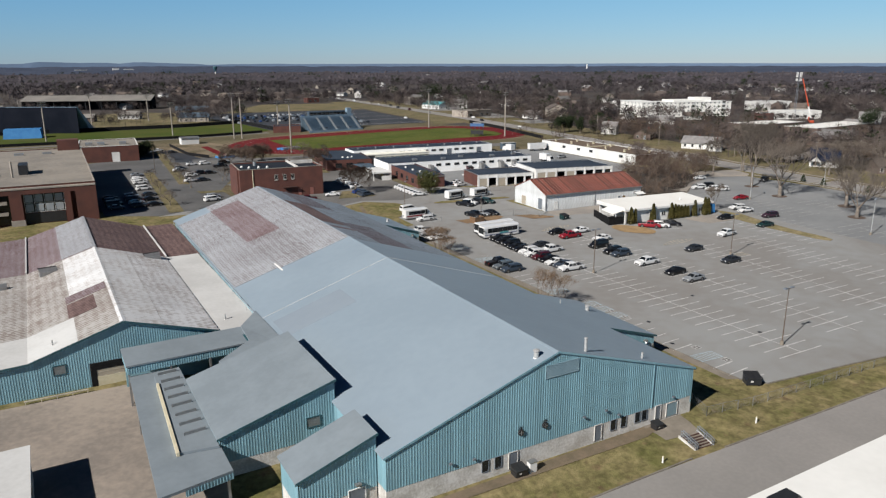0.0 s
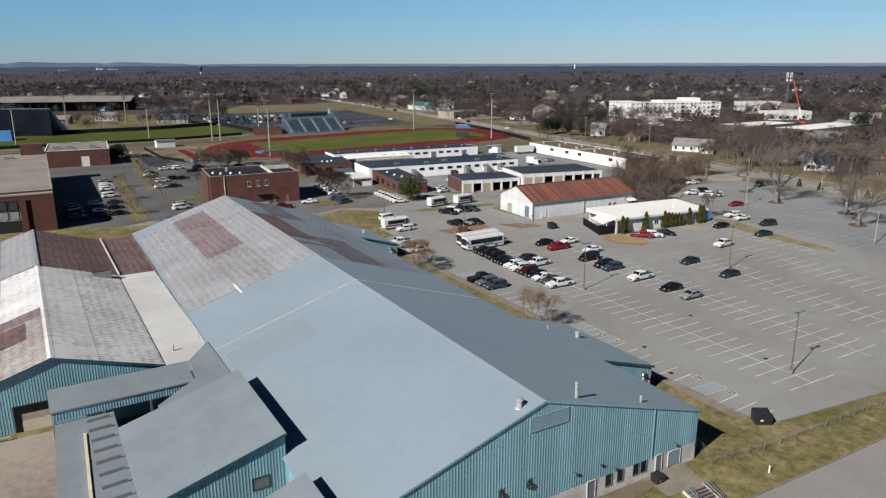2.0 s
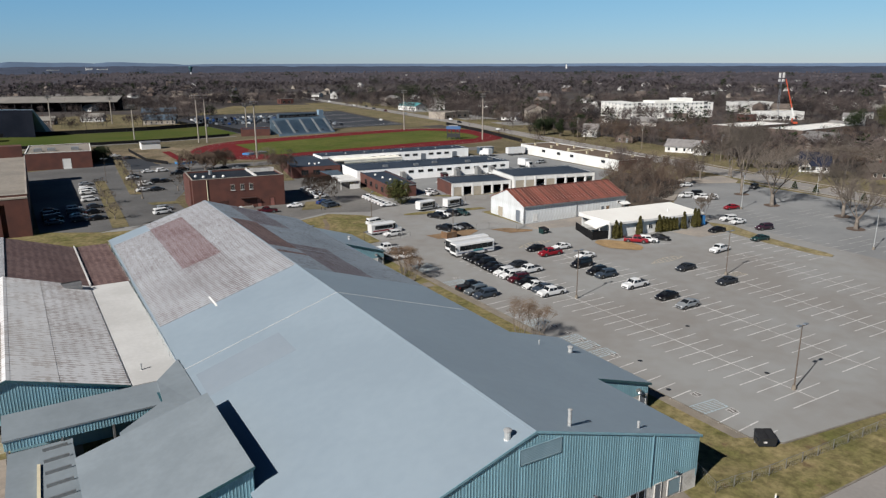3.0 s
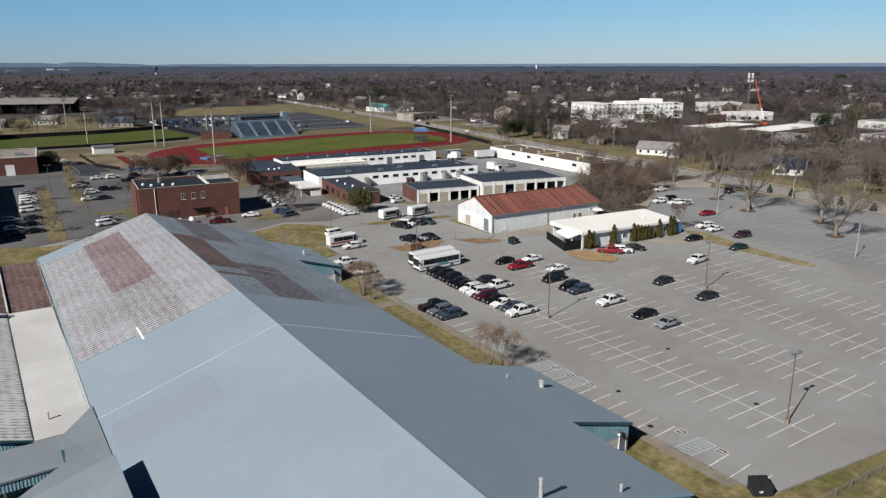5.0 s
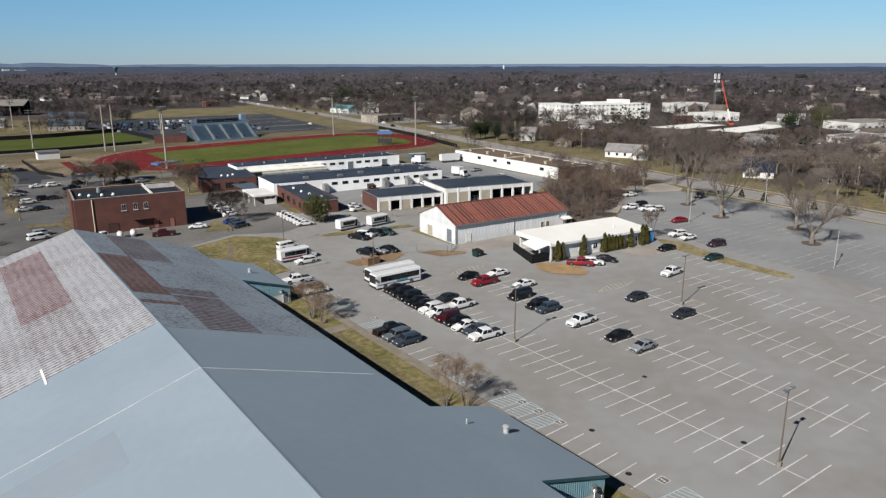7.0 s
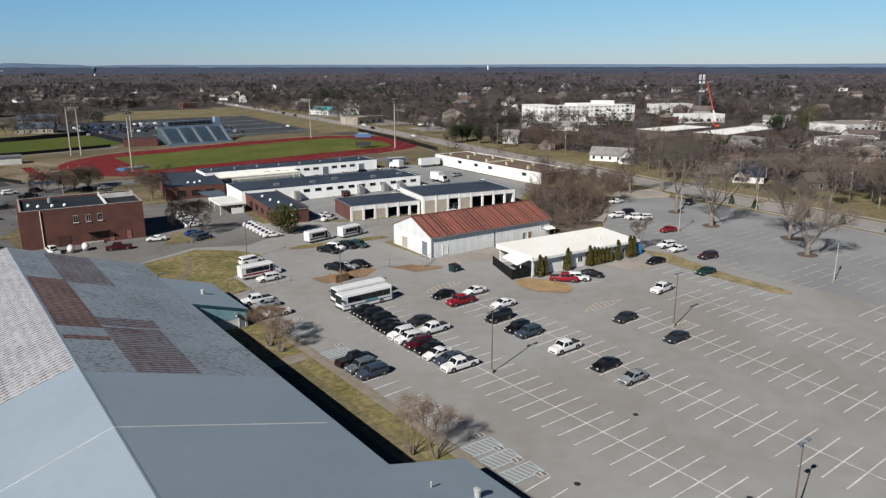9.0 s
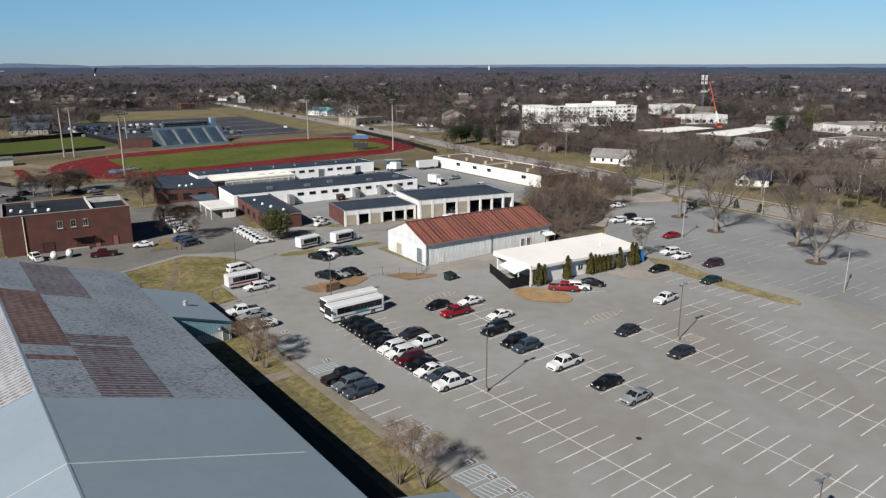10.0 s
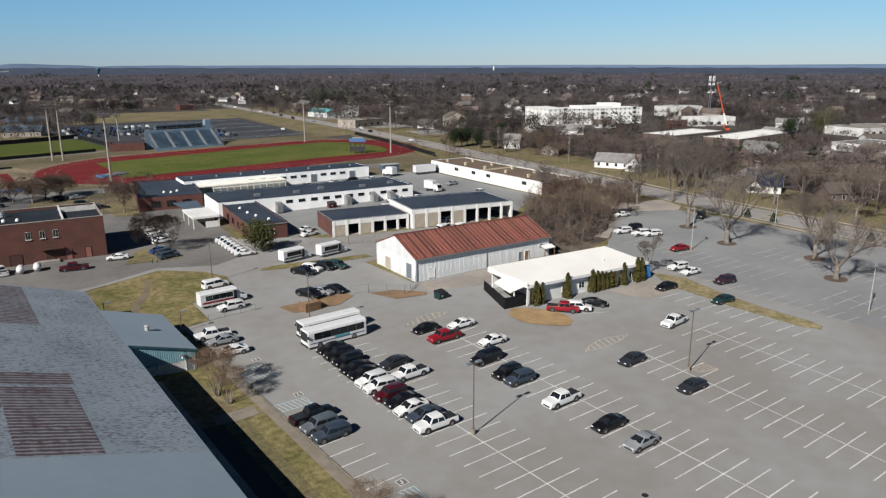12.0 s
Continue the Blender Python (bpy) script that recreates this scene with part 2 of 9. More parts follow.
BLUE_TARP = mat("blue_panel", (0.021, 0.14, 0.35), (0.036, 0.18, 0.396), 0.3, 3, 0.7)
STAND_BLUE = mat("blue_grey_seating", (0.14, 0.21, 0.275), (0.175, 0.245, 0.305), 0.3, 3, 0.6)
ORANGE = mat("crane_orange", (0.444, 0.0666, 0.0222), (0.35, 0.056, 0.021), 0.6, 4, 0.5)
CREAM = mat("cream_trim", (0.546, 0.4914, 0.351), (0.444, 0.3996, 0.2812), 0.6, 4, 0.8)
WOOD = mat("weathered_wood", (0.175, 0.098, 0.049), (0.119, 0.07, 0.0385), 0.8, 6, 0.95, stretch=(0.3, 0.3, 2))
BLUE_SIGN = mat("blue_scoreboard", (0.035, 0.091, 0.21), (0.049, 0.112, 0.238), 1, 4, 0.6)
TAN_WALK = mat("tan_worn_concrete", (0.2, 0.172, 0.138), (0.15, 0.13, 0.105), 0.5, 3.0, 0.95, bump=0.3)
WORN_PATH = mat("worn_path", (0.15, 0.112, 0.075), (0.1, 0.08, 0.05), 0.3, 3.0, 1.0, bump=0.5)
PAINT = {}
for colour, rgb in (("white", (0.58, 0.58, 0.575)), ("black", (0.0056, 0.0056, 0.007)), ("silver", (0.28, 0.294, 0.308)), ("slate", (0.05, 0.066, 0.09)), ("grey", (0.13, 0.15, 0.165)), ("maroon", (0.05, 0.005, 0.009)), ("red", (0.2, 0.008, 0.014)), ("charcoal", (0.021, 0.0238, 0.0294)), ("green", (0.0105, 0.0315, 0.0315)), ("plum", (0.035, 0.014, 0.0245)), ("blue", (0.014, 0.042, 0.14)), ("tan", (0.21, 0.182, 0.14))):
    PAINT[colour] = mat("car_paint_" + colour, rgb, tuple(c * 0.9 for c in rgb), 1.0, 8.0, 0.32, metal=0.35 if colour in ("silver", "slate", "grey") else 0.0, coat=0.08, spec=0.3)


def weathered(name, light, rust, amount, line=0.5, grain=1.0, clump=0.75, cross=0.3):
    """Old ribbed roofing: pale coat worn through to rust in broken lines down the slope (x), in courses along y."""
    m = mat(name, light, tuple(c * 0.84 for c in light), 0.12, 3.0, 0.8)
    t = m.node_tree
    b = t.nodes["Principled BSDF"]
    old = b.inputs["Base Color"].links[0].from_socket
    co = t.nodes.new("ShaderNodeTexCoord")

    def noise_at(scale, detail):
        mp, n = t.nodes.new("ShaderNodeMapping"), t.nodes.new("ShaderNodeTexNoise")
        mp.inputs["Scale"].default_value = scale
        n.inputs["Scale"].default_value, n.inputs["Detail"].default_value, n.inputs["Roughness"].default_value = 1.0, detail, 0.62
        t.links.new(co.outputs["Object"], mp.inputs["Vector"])
        t.links.new(mp.outputs["Vector"], n.inputs["Vector"])
        return n.outputs["Fac"]

    def calc(op, a, b2):
        q = t.nodes.new("ShaderNodeMath")
        q.operation = op
        for i, v in enumerate((a, b2)):
            if isinstance(v, float):
                q.inputs[i].default_value = v
            else:
                t.links.new(v, q.inputs[i])
        return q.outputs[0]

    wv = t.nodes.new("ShaderNodeTexWave")
    wv.bands_direction = "Y"
    wv.inputs["Scale"].default_value, wv.inputs["Distortion"].default_value, wv.inputs["Detail"].default_value = 0.42, 0.6, 2.0
    t.links.new(co.outputs["Object"], wv.inputs["Vector"])
    streak = noise_at((0.85 * grain, 2.0 * grain, 0.85 * grain), 4.0)
    blot = noise_at((0.16, 0.2, 0.16), 3.0)
    wx = t.nodes.new("ShaderNodeTexWave")
    wx.bands_direction = "X"
    wx.inputs["Scale"].default_value, wx.inputs["Distortion"].default_value, wx.inputs["Detail"].default_value = 0.27, 2.5, 3.0
    t.links.new(co.outputs["Object"], wx.inputs["Vector"])
    rows = calc("ADD", calc("MULTIPLY", wv.outputs["Fac"], 1 - cross), calc("MULTIPLY", wx.outputs["Fac"], cross))
    v = calc("ADD", calc("MULTIPLY", rows, 0.5 * line), calc("ADD", calc("MULTIPLY", streak, 1.2), calc("MULTIPLY", blot, clump)))
    r = t.nodes.new("ShaderNodeMapRange")
    r.inputs["From Min"].default_value, r.inputs["From Max"].default_value = 0.765 + 0.5 * clump + 0.25 * line - 0.55 * amount, 0.945 + 0.5 * clump + 0.25 * line - 0.55 * amount
    r.inputs["To Max"].default_value = 0.92
    t.links.new(v, r.inputs["Value"])
    mix = t.nodes.new("ShaderNodeMix")
    mix.data_type = "RGBA"
    mix.inputs[7].default_value = (*rust, 1)
    t.links.new(r.outputs["Result"], mix.inputs[0])
    t.links.new(old, mix.inputs[6])
    t.links.new(mix.outputs[2], b.inputs["Base Color"])
    bp = t.nodes.new("ShaderNodeBump")
    bp.inputs["Strength"].default_value, bp.inputs["Distance"].default_value = 0.3, 0.03
    t.links.new(wv.outputs["Fac"], bp.inputs["Height"])
    t.links.new(bp.outputs["Normal"], b.inputs["Normal"])
    return m


ROOF_WORN = weathered("worn_white_roof", (0.315, 0.328, 0.346), (0.105, 0.086, 0.088), 0.34, 1.0, 2.6, 0.4, 0.2)
ROOF_WORN2 = weathered("worn_patchy_roof", (0.315, 0.326, 0.344), (0.09, 0.07, 0.07), 0.46, 1.0, 2.4, 0.45, 0.2)
ROOF_RUSTY = weathered("rusty_roof", (0.25, 0.22, 0.232), (0.085, 0.04, 0.04), 0.57, 1.2, 2.4, 0.45, 0.2)
ROOF_LINED = weathered("lined_rust_roof", (0.19, 0.195, 0.22), (0.048, 0.024, 0.027), 0.56, 1.2, 1.3, 0.7, 0.15)
ROOF_SPECK = weathered("speckled_roof", (0.215, 0.254, 0.292), (0.055, 0.053, 0.064), 0.3, 0.1, 2.1, 0.3)
ROOF_COATED = weathered("pale_coated_roof", (0.6, 0.6, 0.6), (0.36, 0.33, 0.31), 0.28, 0.8, 1.1, 0.9)
ROOF_OLDWHITE = weathered("old_white_roof", (0.36, 0.345, 0.325), (0.155, 0.122, 0.104), 0.4, 1.0, 1.3, 0.8)
ROOF_OLDGREY = weathered("old_grey_roof", (0.6, 0.6, 0.605), (0.29, 0.26, 0.245), 0.34, 0.9, 1.3, 0.8)
ROOF_DEEPRUST = weathered("deep_rust_roof", (0.17, 0.11, 0.1), (0.055, 0.027, 0.024), 0.52, 1.0, 1.4)
BARN_WHITE = mat("stained_white_metal", (0.5789, 0.603, 0.611), (0.35, 0.35, 0.336), 0.3, 3.0, 0.75, stretch=(1, 1, 0.2), vary=0.06)
RED_SHEET = mat("red_sheet", (0.105, 0.02, 0.014), (0.15, 0.05, 0.034), 0.7, 4.0, 0.8, stretch=(1, 0.3, 1), vary=0.4, bump=0.3, grit=0.5)
WHITE_ROOF = mat("bright_white_roof", (0.7052, 0.697, 0.656), (0.656, 0.6396, 0.5986), 0.15, 1.5, 0.7)
PALE_PANE = mat("pale_window_glass", (0.15, 0.165, 0.165), (0.1, 0.112, 0.115), 0.4, 3, 0.3)
GALV = mat("dull_galvanised_metal", (0.42, 0.43, 0.42), (0.3, 0.3, 0.3), 2, 9, 0.6, metal=0.25)
SEAM_WHITE = mat("pale_seam_coating", (0.44, 0.455, 0.465), (0.34, 0.355, 0.365), 0.4, 3.0, 0.8)
SLATE_BLUE_ROOF = mat("slate_blue_roof", (0.062, 0.088, 0.115), (0.045, 0.066, 0.09), 0.2, 2, 0.85, spec=0.3)
# pale colour of the sky reflected in the school's window panes
SKY_REFLECTION = mat("painted_sky_reflection", (0.294, 0.315, 0.322), (0.238, 0.259, 0.273), 0.6, 3, 0.5)
BRICK_DARK = mat("dark_brown_door", (0.056, 0.021, 0.014), (0.042, 0.0175, 0.014), 0.5, 4, 0.7)
PINK_DOOR = mat("faded_red_door", (0.238, 0.098, 0.077), (0.196, 0.077, 0.063), 0.5, 4, 0.7)
POLE_BROWN = mat("bronze_pole", (0.112, 0.084, 0.063), (0.084, 0.063, 0.049), 1, 6, 0.6)
WOOD_GREY = mat("grey_pole_wood", (0.168, 0.14, 0.112), (0.126, 0.105, 0.084), 0.8, 6, 0.95)

# haze is put into these base colours: greyer, then bluer, with distance
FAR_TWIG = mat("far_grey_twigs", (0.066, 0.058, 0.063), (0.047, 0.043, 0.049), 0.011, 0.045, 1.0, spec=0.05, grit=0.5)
HAZE_TWIG = mat("haze_blue_twigs", (0.056, 0.067, 0.096), (0.042, 0.051, 0.076), 0.006, 0.03, 1.0, spec=0.05, grit=0.4)
HAZE_HILL = mat("haze_blue_hills", (0.075, 0.112, 0.172), (0.066, 0.1, 0.155), 0.002, 0.02, 1.0)
HOUSE_BROWN = mat("brown_brick", (0.12, 0.088, 0.072), (0.085, 0.063, 0.053), 0.3, 5.0, 0.9, vary=0.25)
TAN_DIRT = mat("tan_dirt", (0.2, 0.158, 0.108), (0.082, 0.068, 0.04), 0.06, 0.8, 1.0, grit=0.4, spec=0.15)
STRAW_GRASS = lawn("straw_grass", (0.26, 0.215, 0.125), (0.14, 0.128, 0.055), (0.19, 0.145, 0.09), 0.3, 0.58)
STREET_GRASS = lawn("tan_verge_grass", (0.19, 0.155, 0.09), (0.1, 0.095, 0.045), (0.15, 0.12, 0.08), 0.05, 0.55)
RED_RIB = mat("faded_red_rib", (0.26, 0.17, 0.14), (0.13, 0.045, 0.034), 0.5, 3.0, 0.8, grit=0.6)
MEADOW = lawn("bare_winter_ground", (0.165, 0.135, 0.085), (0.085, 0.078, 0.045), (0.12, 0.09, 0.06), 0.03, 0.5)
WEST_ASPHALT = mat("dull_brown_asphalt", (0.1, 0.098, 0.096), (0.062, 0.061, 0.06), 0.05, 1.0, 0.92, bump=0.3, bump_scale=30)
DARK_TURF = mat("dull_field_turf", (0.042, 0.064, 0.01), (0.066, 0.074, 0.018), 0.035, 0.6, 1.0, spec=0.1)
MYRTLE = mat("tan_fine_twigs", (0.18, 0.126, 0.086), (0.105, 0.074, 0.052), 1.5, 8.0, 1.0, spec=0.1)
STAND_ROOF = mat("grey_stand_roof", (0.189, 0.175, 0.1575), (0.14, 0.133, 0.119), 0.08, 1.0, 0.9)
KERB_GREY = mat("weathered_kerb", (0.175, 0.1575, 0.1295), (0.119, 0.105, 0.0875), 0.6, 5.0, 0.95, bump=0.3)
OLIVE_LEAF = mat("olive_evergreen_leaves", (0.066, 0.068, 0.022), (0.032, 0.036, 0.012), 0.8, 5.0, 0.95, spec=0.15)


# ---- building helpers ----
class Geo:
    """A list of vertices and faces that becomes one mesh."""

    def __init__(self):
        self.v, self.f, self.smooth = [], [], False

    def poly(self, pts):
        n = len(self.v)
        self.v += [tuple(p) for p in pts]
        self.f.append(tuple(range(n, n + len(pts))))
        return self

    def box(self, x0, y0, z0, x1, y1, z1):
        n = len(self.v)
        self.v += [(x0, y0, z0), (x1, y0, z0), (x1, y1, z0), (x0, y1, z0), (x0, y0, z1), (x1, y0, z1), (x1, y1, z1), (x0, y1, z1)]
        self.f += [tuple(n + i for i in q) for q in ((0, 3, 2, 1), (4, 5, 6, 7), (0, 1, 5, 4), (1, 2, 6, 5), (2, 3, 7, 6), (3, 0, 4, 7))]
        return self

    def prism(self, pts, lift):
        """A solid between a loop of points and the same loop moved by lift."""
        n, k = len(self.v), len(pts)
        self.v += [tuple(p) for p in pts] + [tuple(Vector(p) + Vector(lift)) for p in pts]
        self.f += [tuple(n + i for i in reversed(range(k))), tuple(n + k + i for i in range(k))]
        self.f += [(n + i, n + (i + 1) % k, n + k + (i + 1) % k, n + k + i) for i in range(k)]
        return self

    def tube(self, p, q, r0, r1, n=6, cap=True):
        p, q = Vector(p), Vector(q)
        d = (q - p).normalized()
        a = d.orthogonal().normalized()
        b = d.cross(a)
        s = len(self.v)
        for c, r in ((p, r0), (q, r1)):
            for i in range(n):
                w = math.tau * i / n
                self.v.append(tuple(c + r * (math.cos(w) * a + math.sin(w) * b)))
        self.f += [(s + i, s + (i + 1) % n, s + n + (i + 1) % n, s + n + i) for i in range(n)]
        if cap:
            self.f += [tuple(s + i for i in reversed(range(n))), tuple(s + n + i for i in range(n))]
        return self

    def loft(self, rings):
        """Skin over closed rings of equal count, capped."""
        s, n = len(self.v), len(rings[0])
        for r in rings:
            self.v += [tuple(p) for p in r]
        for j in range(len(rings) - 1):
            self.f += [(s + j * n + i, s + j * n + (i + 1) % n, s + (j + 1) * n + (i + 1) % n, s + (j + 1) * n + i) for i in range(n)]
        self.f += [tuple(s + i for i in reversed(range(n))), tuple(s + (len(rings) - 1) * n + i for i in range(n))]
        return self

    def mesh(self, name):
        m = bpy.data.meshes.new(name)
        m.from_pydata(self.v, [], self.f)
        m.update()
        if self.smooth:
            m.polygons.foreach_set("use_smooth", [True] * len(m.polygons))
        return m


def part(name, geo, material, parent=None, label=""):
    me = geo.mesh(name) if isinstance(geo, Geo) else geo
    if not me.materials:
        me.materials.append(material)
    ob = new(name, me)
    ob.parent = parent
    return tagged(ob, label)


def thing(name, label, category, at=(0, 0, 0), rz=0.0, group=""):
    ob = new(name)
    ob.empty_display_size = 0.5
    ob.matrix_basis = pose(*at, 0, 0, rz)
    return tagged(ob, label, category, group)


def step(v):
    v = min(1.0, max(0.0, v))
    return v * v * (3 - 2 * v)


def clip(v, a, b):
    return min(b, max(a, v))


def ground_z(x, y):
    """Height of the land: a lot that falls gently to the south, and the low pad of the warehouses."""
    z = 0.006 * clip(x, -15, 170) + 0.008 * clip(y, -45, 60) + 0.0002 * clip(x, 0, 100) * clip(y, -60, 40)
    z += 0.6 * step((-21 - x) / 8) * step((y + 58) / 5) * step((110 - y) / 30)
    return z


def far_rise(x, y):
    r = math.hypot(x, y)
    w = math.atan2(x, y)
    hill = 25 + 2.5 * math.sin(3.1 * w + 1) + 1.5 * math.sin(9 * w)
    return hill * max(0.0, (r - 900) / 3900) ** 2.0


GX = sorted(set([-4700, -3600, -2600, -1800, -1200, -800, -500, -350, -240, -180, -140] + list(range(-120, 20, 2)) + list(range(20, 180, 10)) + [170, 100, 40, 60, 220, 280, 360, 480, 640, 850, 1100, 1500, 2000, 2700, 3500, 4300, 4800]))
GY = sorted(set([-4700, -3600, -2600, -1800, -1200, -800, -500, -300, -180, -120] + list(range(-100, 120, 2)) + [120, 140, 170, 210, 260, 320, 400, 500, 640, 850, 1100, 1500, 2000, 2700, 3500, 4300, 4800]))


def land(x, y):
    return ground_z(x, y) + far_rise(x, y)


def patch(name, pts, lift, material, label, category="", kind="structure", thick=0.0):
    """A flat sheet that follows the land within an outline."""
    bm = bmesh.new()
    bm.faces.new([bm.verts.new((x, y, 0)) for x, y in pts])
    xs, ys = [p[0] for p in pts], [p[1] for p in pts]
    for axis, cuts, lo, hi in (((1, 0, 0), GX, min(xs), max(xs)), ((0, 1, 0), GY, min(ys), max(ys))):
        for c in cuts:
            if lo < c < hi:
                bmesh.ops.bisect_plane(bm, geom=bm.verts[:] + bm.edges[:] + bm.faces[:], plane_co=[c * a for a in axis], plane_no=axis)
    bmesh.ops.triangulate(bm, faces=bm.faces[:])
    for v in bm.verts:
        v.co.z = land(v.co.x, v.co.y) + lift
    if thick:
        r = bmesh.ops.extrude_face_region(bm, geom=bm.faces[:])
        for v in [e for e in r["geom"] if isinstance(e, bmesh.types.BMVert)]:
            v.co.z -= thick
    bmesh.ops.recalc_face_normals(bm, faces=bm.faces[:])
    if sum(f.normal.z * f.calc_area() for f in bm.faces) < 0 and not thick:
        bmesh.ops.reverse_faces(bm, faces=bm.faces[:])
    me = bpy.data.meshes.new(name)
    bm.to_mesh(me)
    bm.free()
    ob = part(name, me, material)
    return tagged(ob, label, category, "", kind)


def strip(geo, x0, y0, x1, y1, w, lift=0.05):
    """A painted line on the land, added to geo."""
    d = Vector((x1 - x0, y1 - y0, 0))
    n = Vector((-d.y, d.x, 0)).normalized() * w / 2
    k = max(1, int(d.length / 6))
    for i in range(k):
        a, b = Vector((x0, y0, 0)) + d * (i / k), Vector((x0, y0, 0)) + d * ((i + 1) / k)
        geo.poly([(p.x, p.y, land(p.x, p.y) + lift) for p in (a - n, b - n, b + n, a + n)])


# ---- land, lot and streets ----
def make_ground():
    n = len(GX)
    g = Geo()
    g.v = [(x, y, land(x, y)) for y in GY for x in GX]
    g.f = [(j * n + i, j * n + i + 1, (j + 1) * n + i + 1, (j + 1) * n + i) for j in range(len(GY) - 1) for i in range(n - 1)]
    ob = part("ground", g, DRY_GRASS)
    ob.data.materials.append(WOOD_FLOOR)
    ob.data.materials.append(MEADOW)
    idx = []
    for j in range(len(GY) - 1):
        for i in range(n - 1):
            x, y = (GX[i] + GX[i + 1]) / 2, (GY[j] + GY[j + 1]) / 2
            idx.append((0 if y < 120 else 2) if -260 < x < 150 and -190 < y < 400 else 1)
    ob.data.polygons.foreach_set("material_index", idx)
    tagged(ob, "dry winter grass and leaf-strewn land reaching the horizon", "ground", "", "structure")


make_ground()
patch("parking_lot", [(-16.4, -48.4), (-14.2, -51.3), (9.2, -54.3), (60, -60), (131, -70), (133, 6), (130, 40), (128.5, 61), (116, 67.8), (98, 59.5), (87, 52), (76, 44), (66, 42), (66, 50), (28, 53), (28, 72), (60, 74), (84, 84), (55, 91), (33, 97), (25, 104), (12, 112), (0, 140), (-14, 140), (-14, 116), (-44, 118), (-70, 104), (-44, 100), (-27, 87), (-17, 57), (-16.4, 44)], 0.02, ASPHALT, "grey asphalt parking lot with faded stall lines", "parking lot")
patch("west_lot", [(-83, 236), (-83, 113), (-70, 105), (-44, 112), (-44, 140), (-28, 180), (-6, 236), (-40, 252)], 0.02, WEST_ASPHALT, "worn grey asphalt lot beside the brick school", "parking lot")
patch("far_lot", [(76, -64), (131, -70), (133, 6), (130, 40), (128.5, 61), (116, 67.8), (98, 59.5), (87, 52), (79, 45.6), (76, 12)], 0.032, FAR_ASPHALT, "older blue-grey asphalt round the bare trees", "parking lot")
patch("gravel_edge", [(86, 51.6), (98, 59.5), (116, 67.8), (128.5, 61), (134, 64), (138, 74), (122, 79), (99, 66.5), (84, 58)], 0.05, CONCRETE, "bare pale gravel beside the thicket", "ground")
patch("service_yard", [(25, 104), (55, 93), (84, 86), (113, 104), (117, 172), (92, 176), (24, 184), (18, 146), (26, 136)], 0.025, FAR_ASPHALT, "worn grey service yard between workshops", "yard")
patch("campus_drive", [(-14, 116), (0, 112), (14, 112), (18, 158), (4, 166), (-20, 168), (-40, 150)], 0.03, OLD_ASPHALT, "pale worn campus drive", "road")
patch("cross_drive", [(-52, 212), (118, 190), (118, 202), (-50, 224)], 0.03, OLD_ASPHALT, "narrow drive beside the running track", "road")
patch("yard", [(-125, -9), (-125, -60), (-92, -58), (-85, -48), (-84, -9)], 0.03, YARD_CONCRETE, "tan stained concrete yard", "yard")
patch("street", [(-140, -59), (-53, -59.2), (-1.8, -60.2), (130, -78), (130, -88), (0, -72), (-140, -72)], 0.03, ROAD, "grey asphalt street below the lawn", "road")
patch("stadium_lot", [(24, 372), (38, 345), (148, 340), (166, 498), (44, 524), (20, 470)], 0.03, DARK_ASPHALT, "dark asphalt lot behind the bleachers", "parking lot")
patch("lot_verge", [(142, 322), (181, 322), (198, 478), (214, 640), (188, 640), (170, 500), (151, 338)], 0.015, STREET_GRASS, "straw-coloured verge between lot and street", "lawn")
patch("far_lawn", [(44, 528), (168, 503), (186, 610), (112, 636)], 0.02, STREET_GRASS, "straw-coloured winter lawn", "lawn")


def ribbon(name, pts, width, lift, material, label, category="road"):
    """A street along a line of points."""
    left, right = [], []
    for i, p in enumerate(pts):
        a, b = Vector(pts[max(0, i - 1)]), Vector(pts[min(len(pts) - 1, i + 1)])
        d = (b - a).normalized()
        n = Vector((-d.y, d.x))
        left.append(tuple(Vector(p) + n * width / 2))
        right.append(tuple(Vector(p) - n * width / 2))
    g = Geo()
    for i in range(len(pts) - 1):
        k = max(1, int((Vector(pts[i + 1]) - Vector(pts[i])).length / 6))
        for j in range(k):
            q = []
            for s, u in ((left, j), (right, j), (right, j + 1), (left, j + 1)):
                v = Vector(s[i]).lerp(Vector(s[i + 1]), u / k)
                q.append((v.x, v.y, land(v.x, v.y) + lift))
            g.poly(q)
    ob = part(name, g, material)
    return tagged(ob, label, category, "", "structure")


EAST_ROAD = [(139, -400), (140, -60), (141, 10), (142, 50), (147, 85), (156, 130), (163, 180), (174, 245), (191, 350), (206, 480), (222, 640), (250, 900)]
patch("street_land", [(140, -60), (141, 10), (142, 50), (147, 85), (156, 130), (163, 180), (174, 245), (191, 350), (206, 480), (222, 640), (254, 640), (240, 480), (226, 350), (212, 245), (202, 180), (192, 130), (186, 85), (184, 10), (184, -60)], 0.012, STREET_GRASS, "tan winter lawns along the wide street", "lawn")
ribbon("east_street", EAST_ROAD, 13, 0.03, ROAD, "wide grey street with faint lane lines", "road")
ribbon("east_sidewalk", [(131.5, -90), (132.6, 10), (133.2, 45), (133.5, 62)], 1.6, 0.07, CONCRETE, "pale concrete sidewalk", "pavement")
ribbon("far_sidewalk", [(149.5, -90), (150, 10), (151, 50), (156, 84), (166, 128)], 1.6, 0.06, CONCRETE, "pale concrete sidewalk", "pavement")
ribbon("side_street", [(142, 62), (190, 84), (300, 110)], 7, 0.02, ROAD, "side street between bare trees")
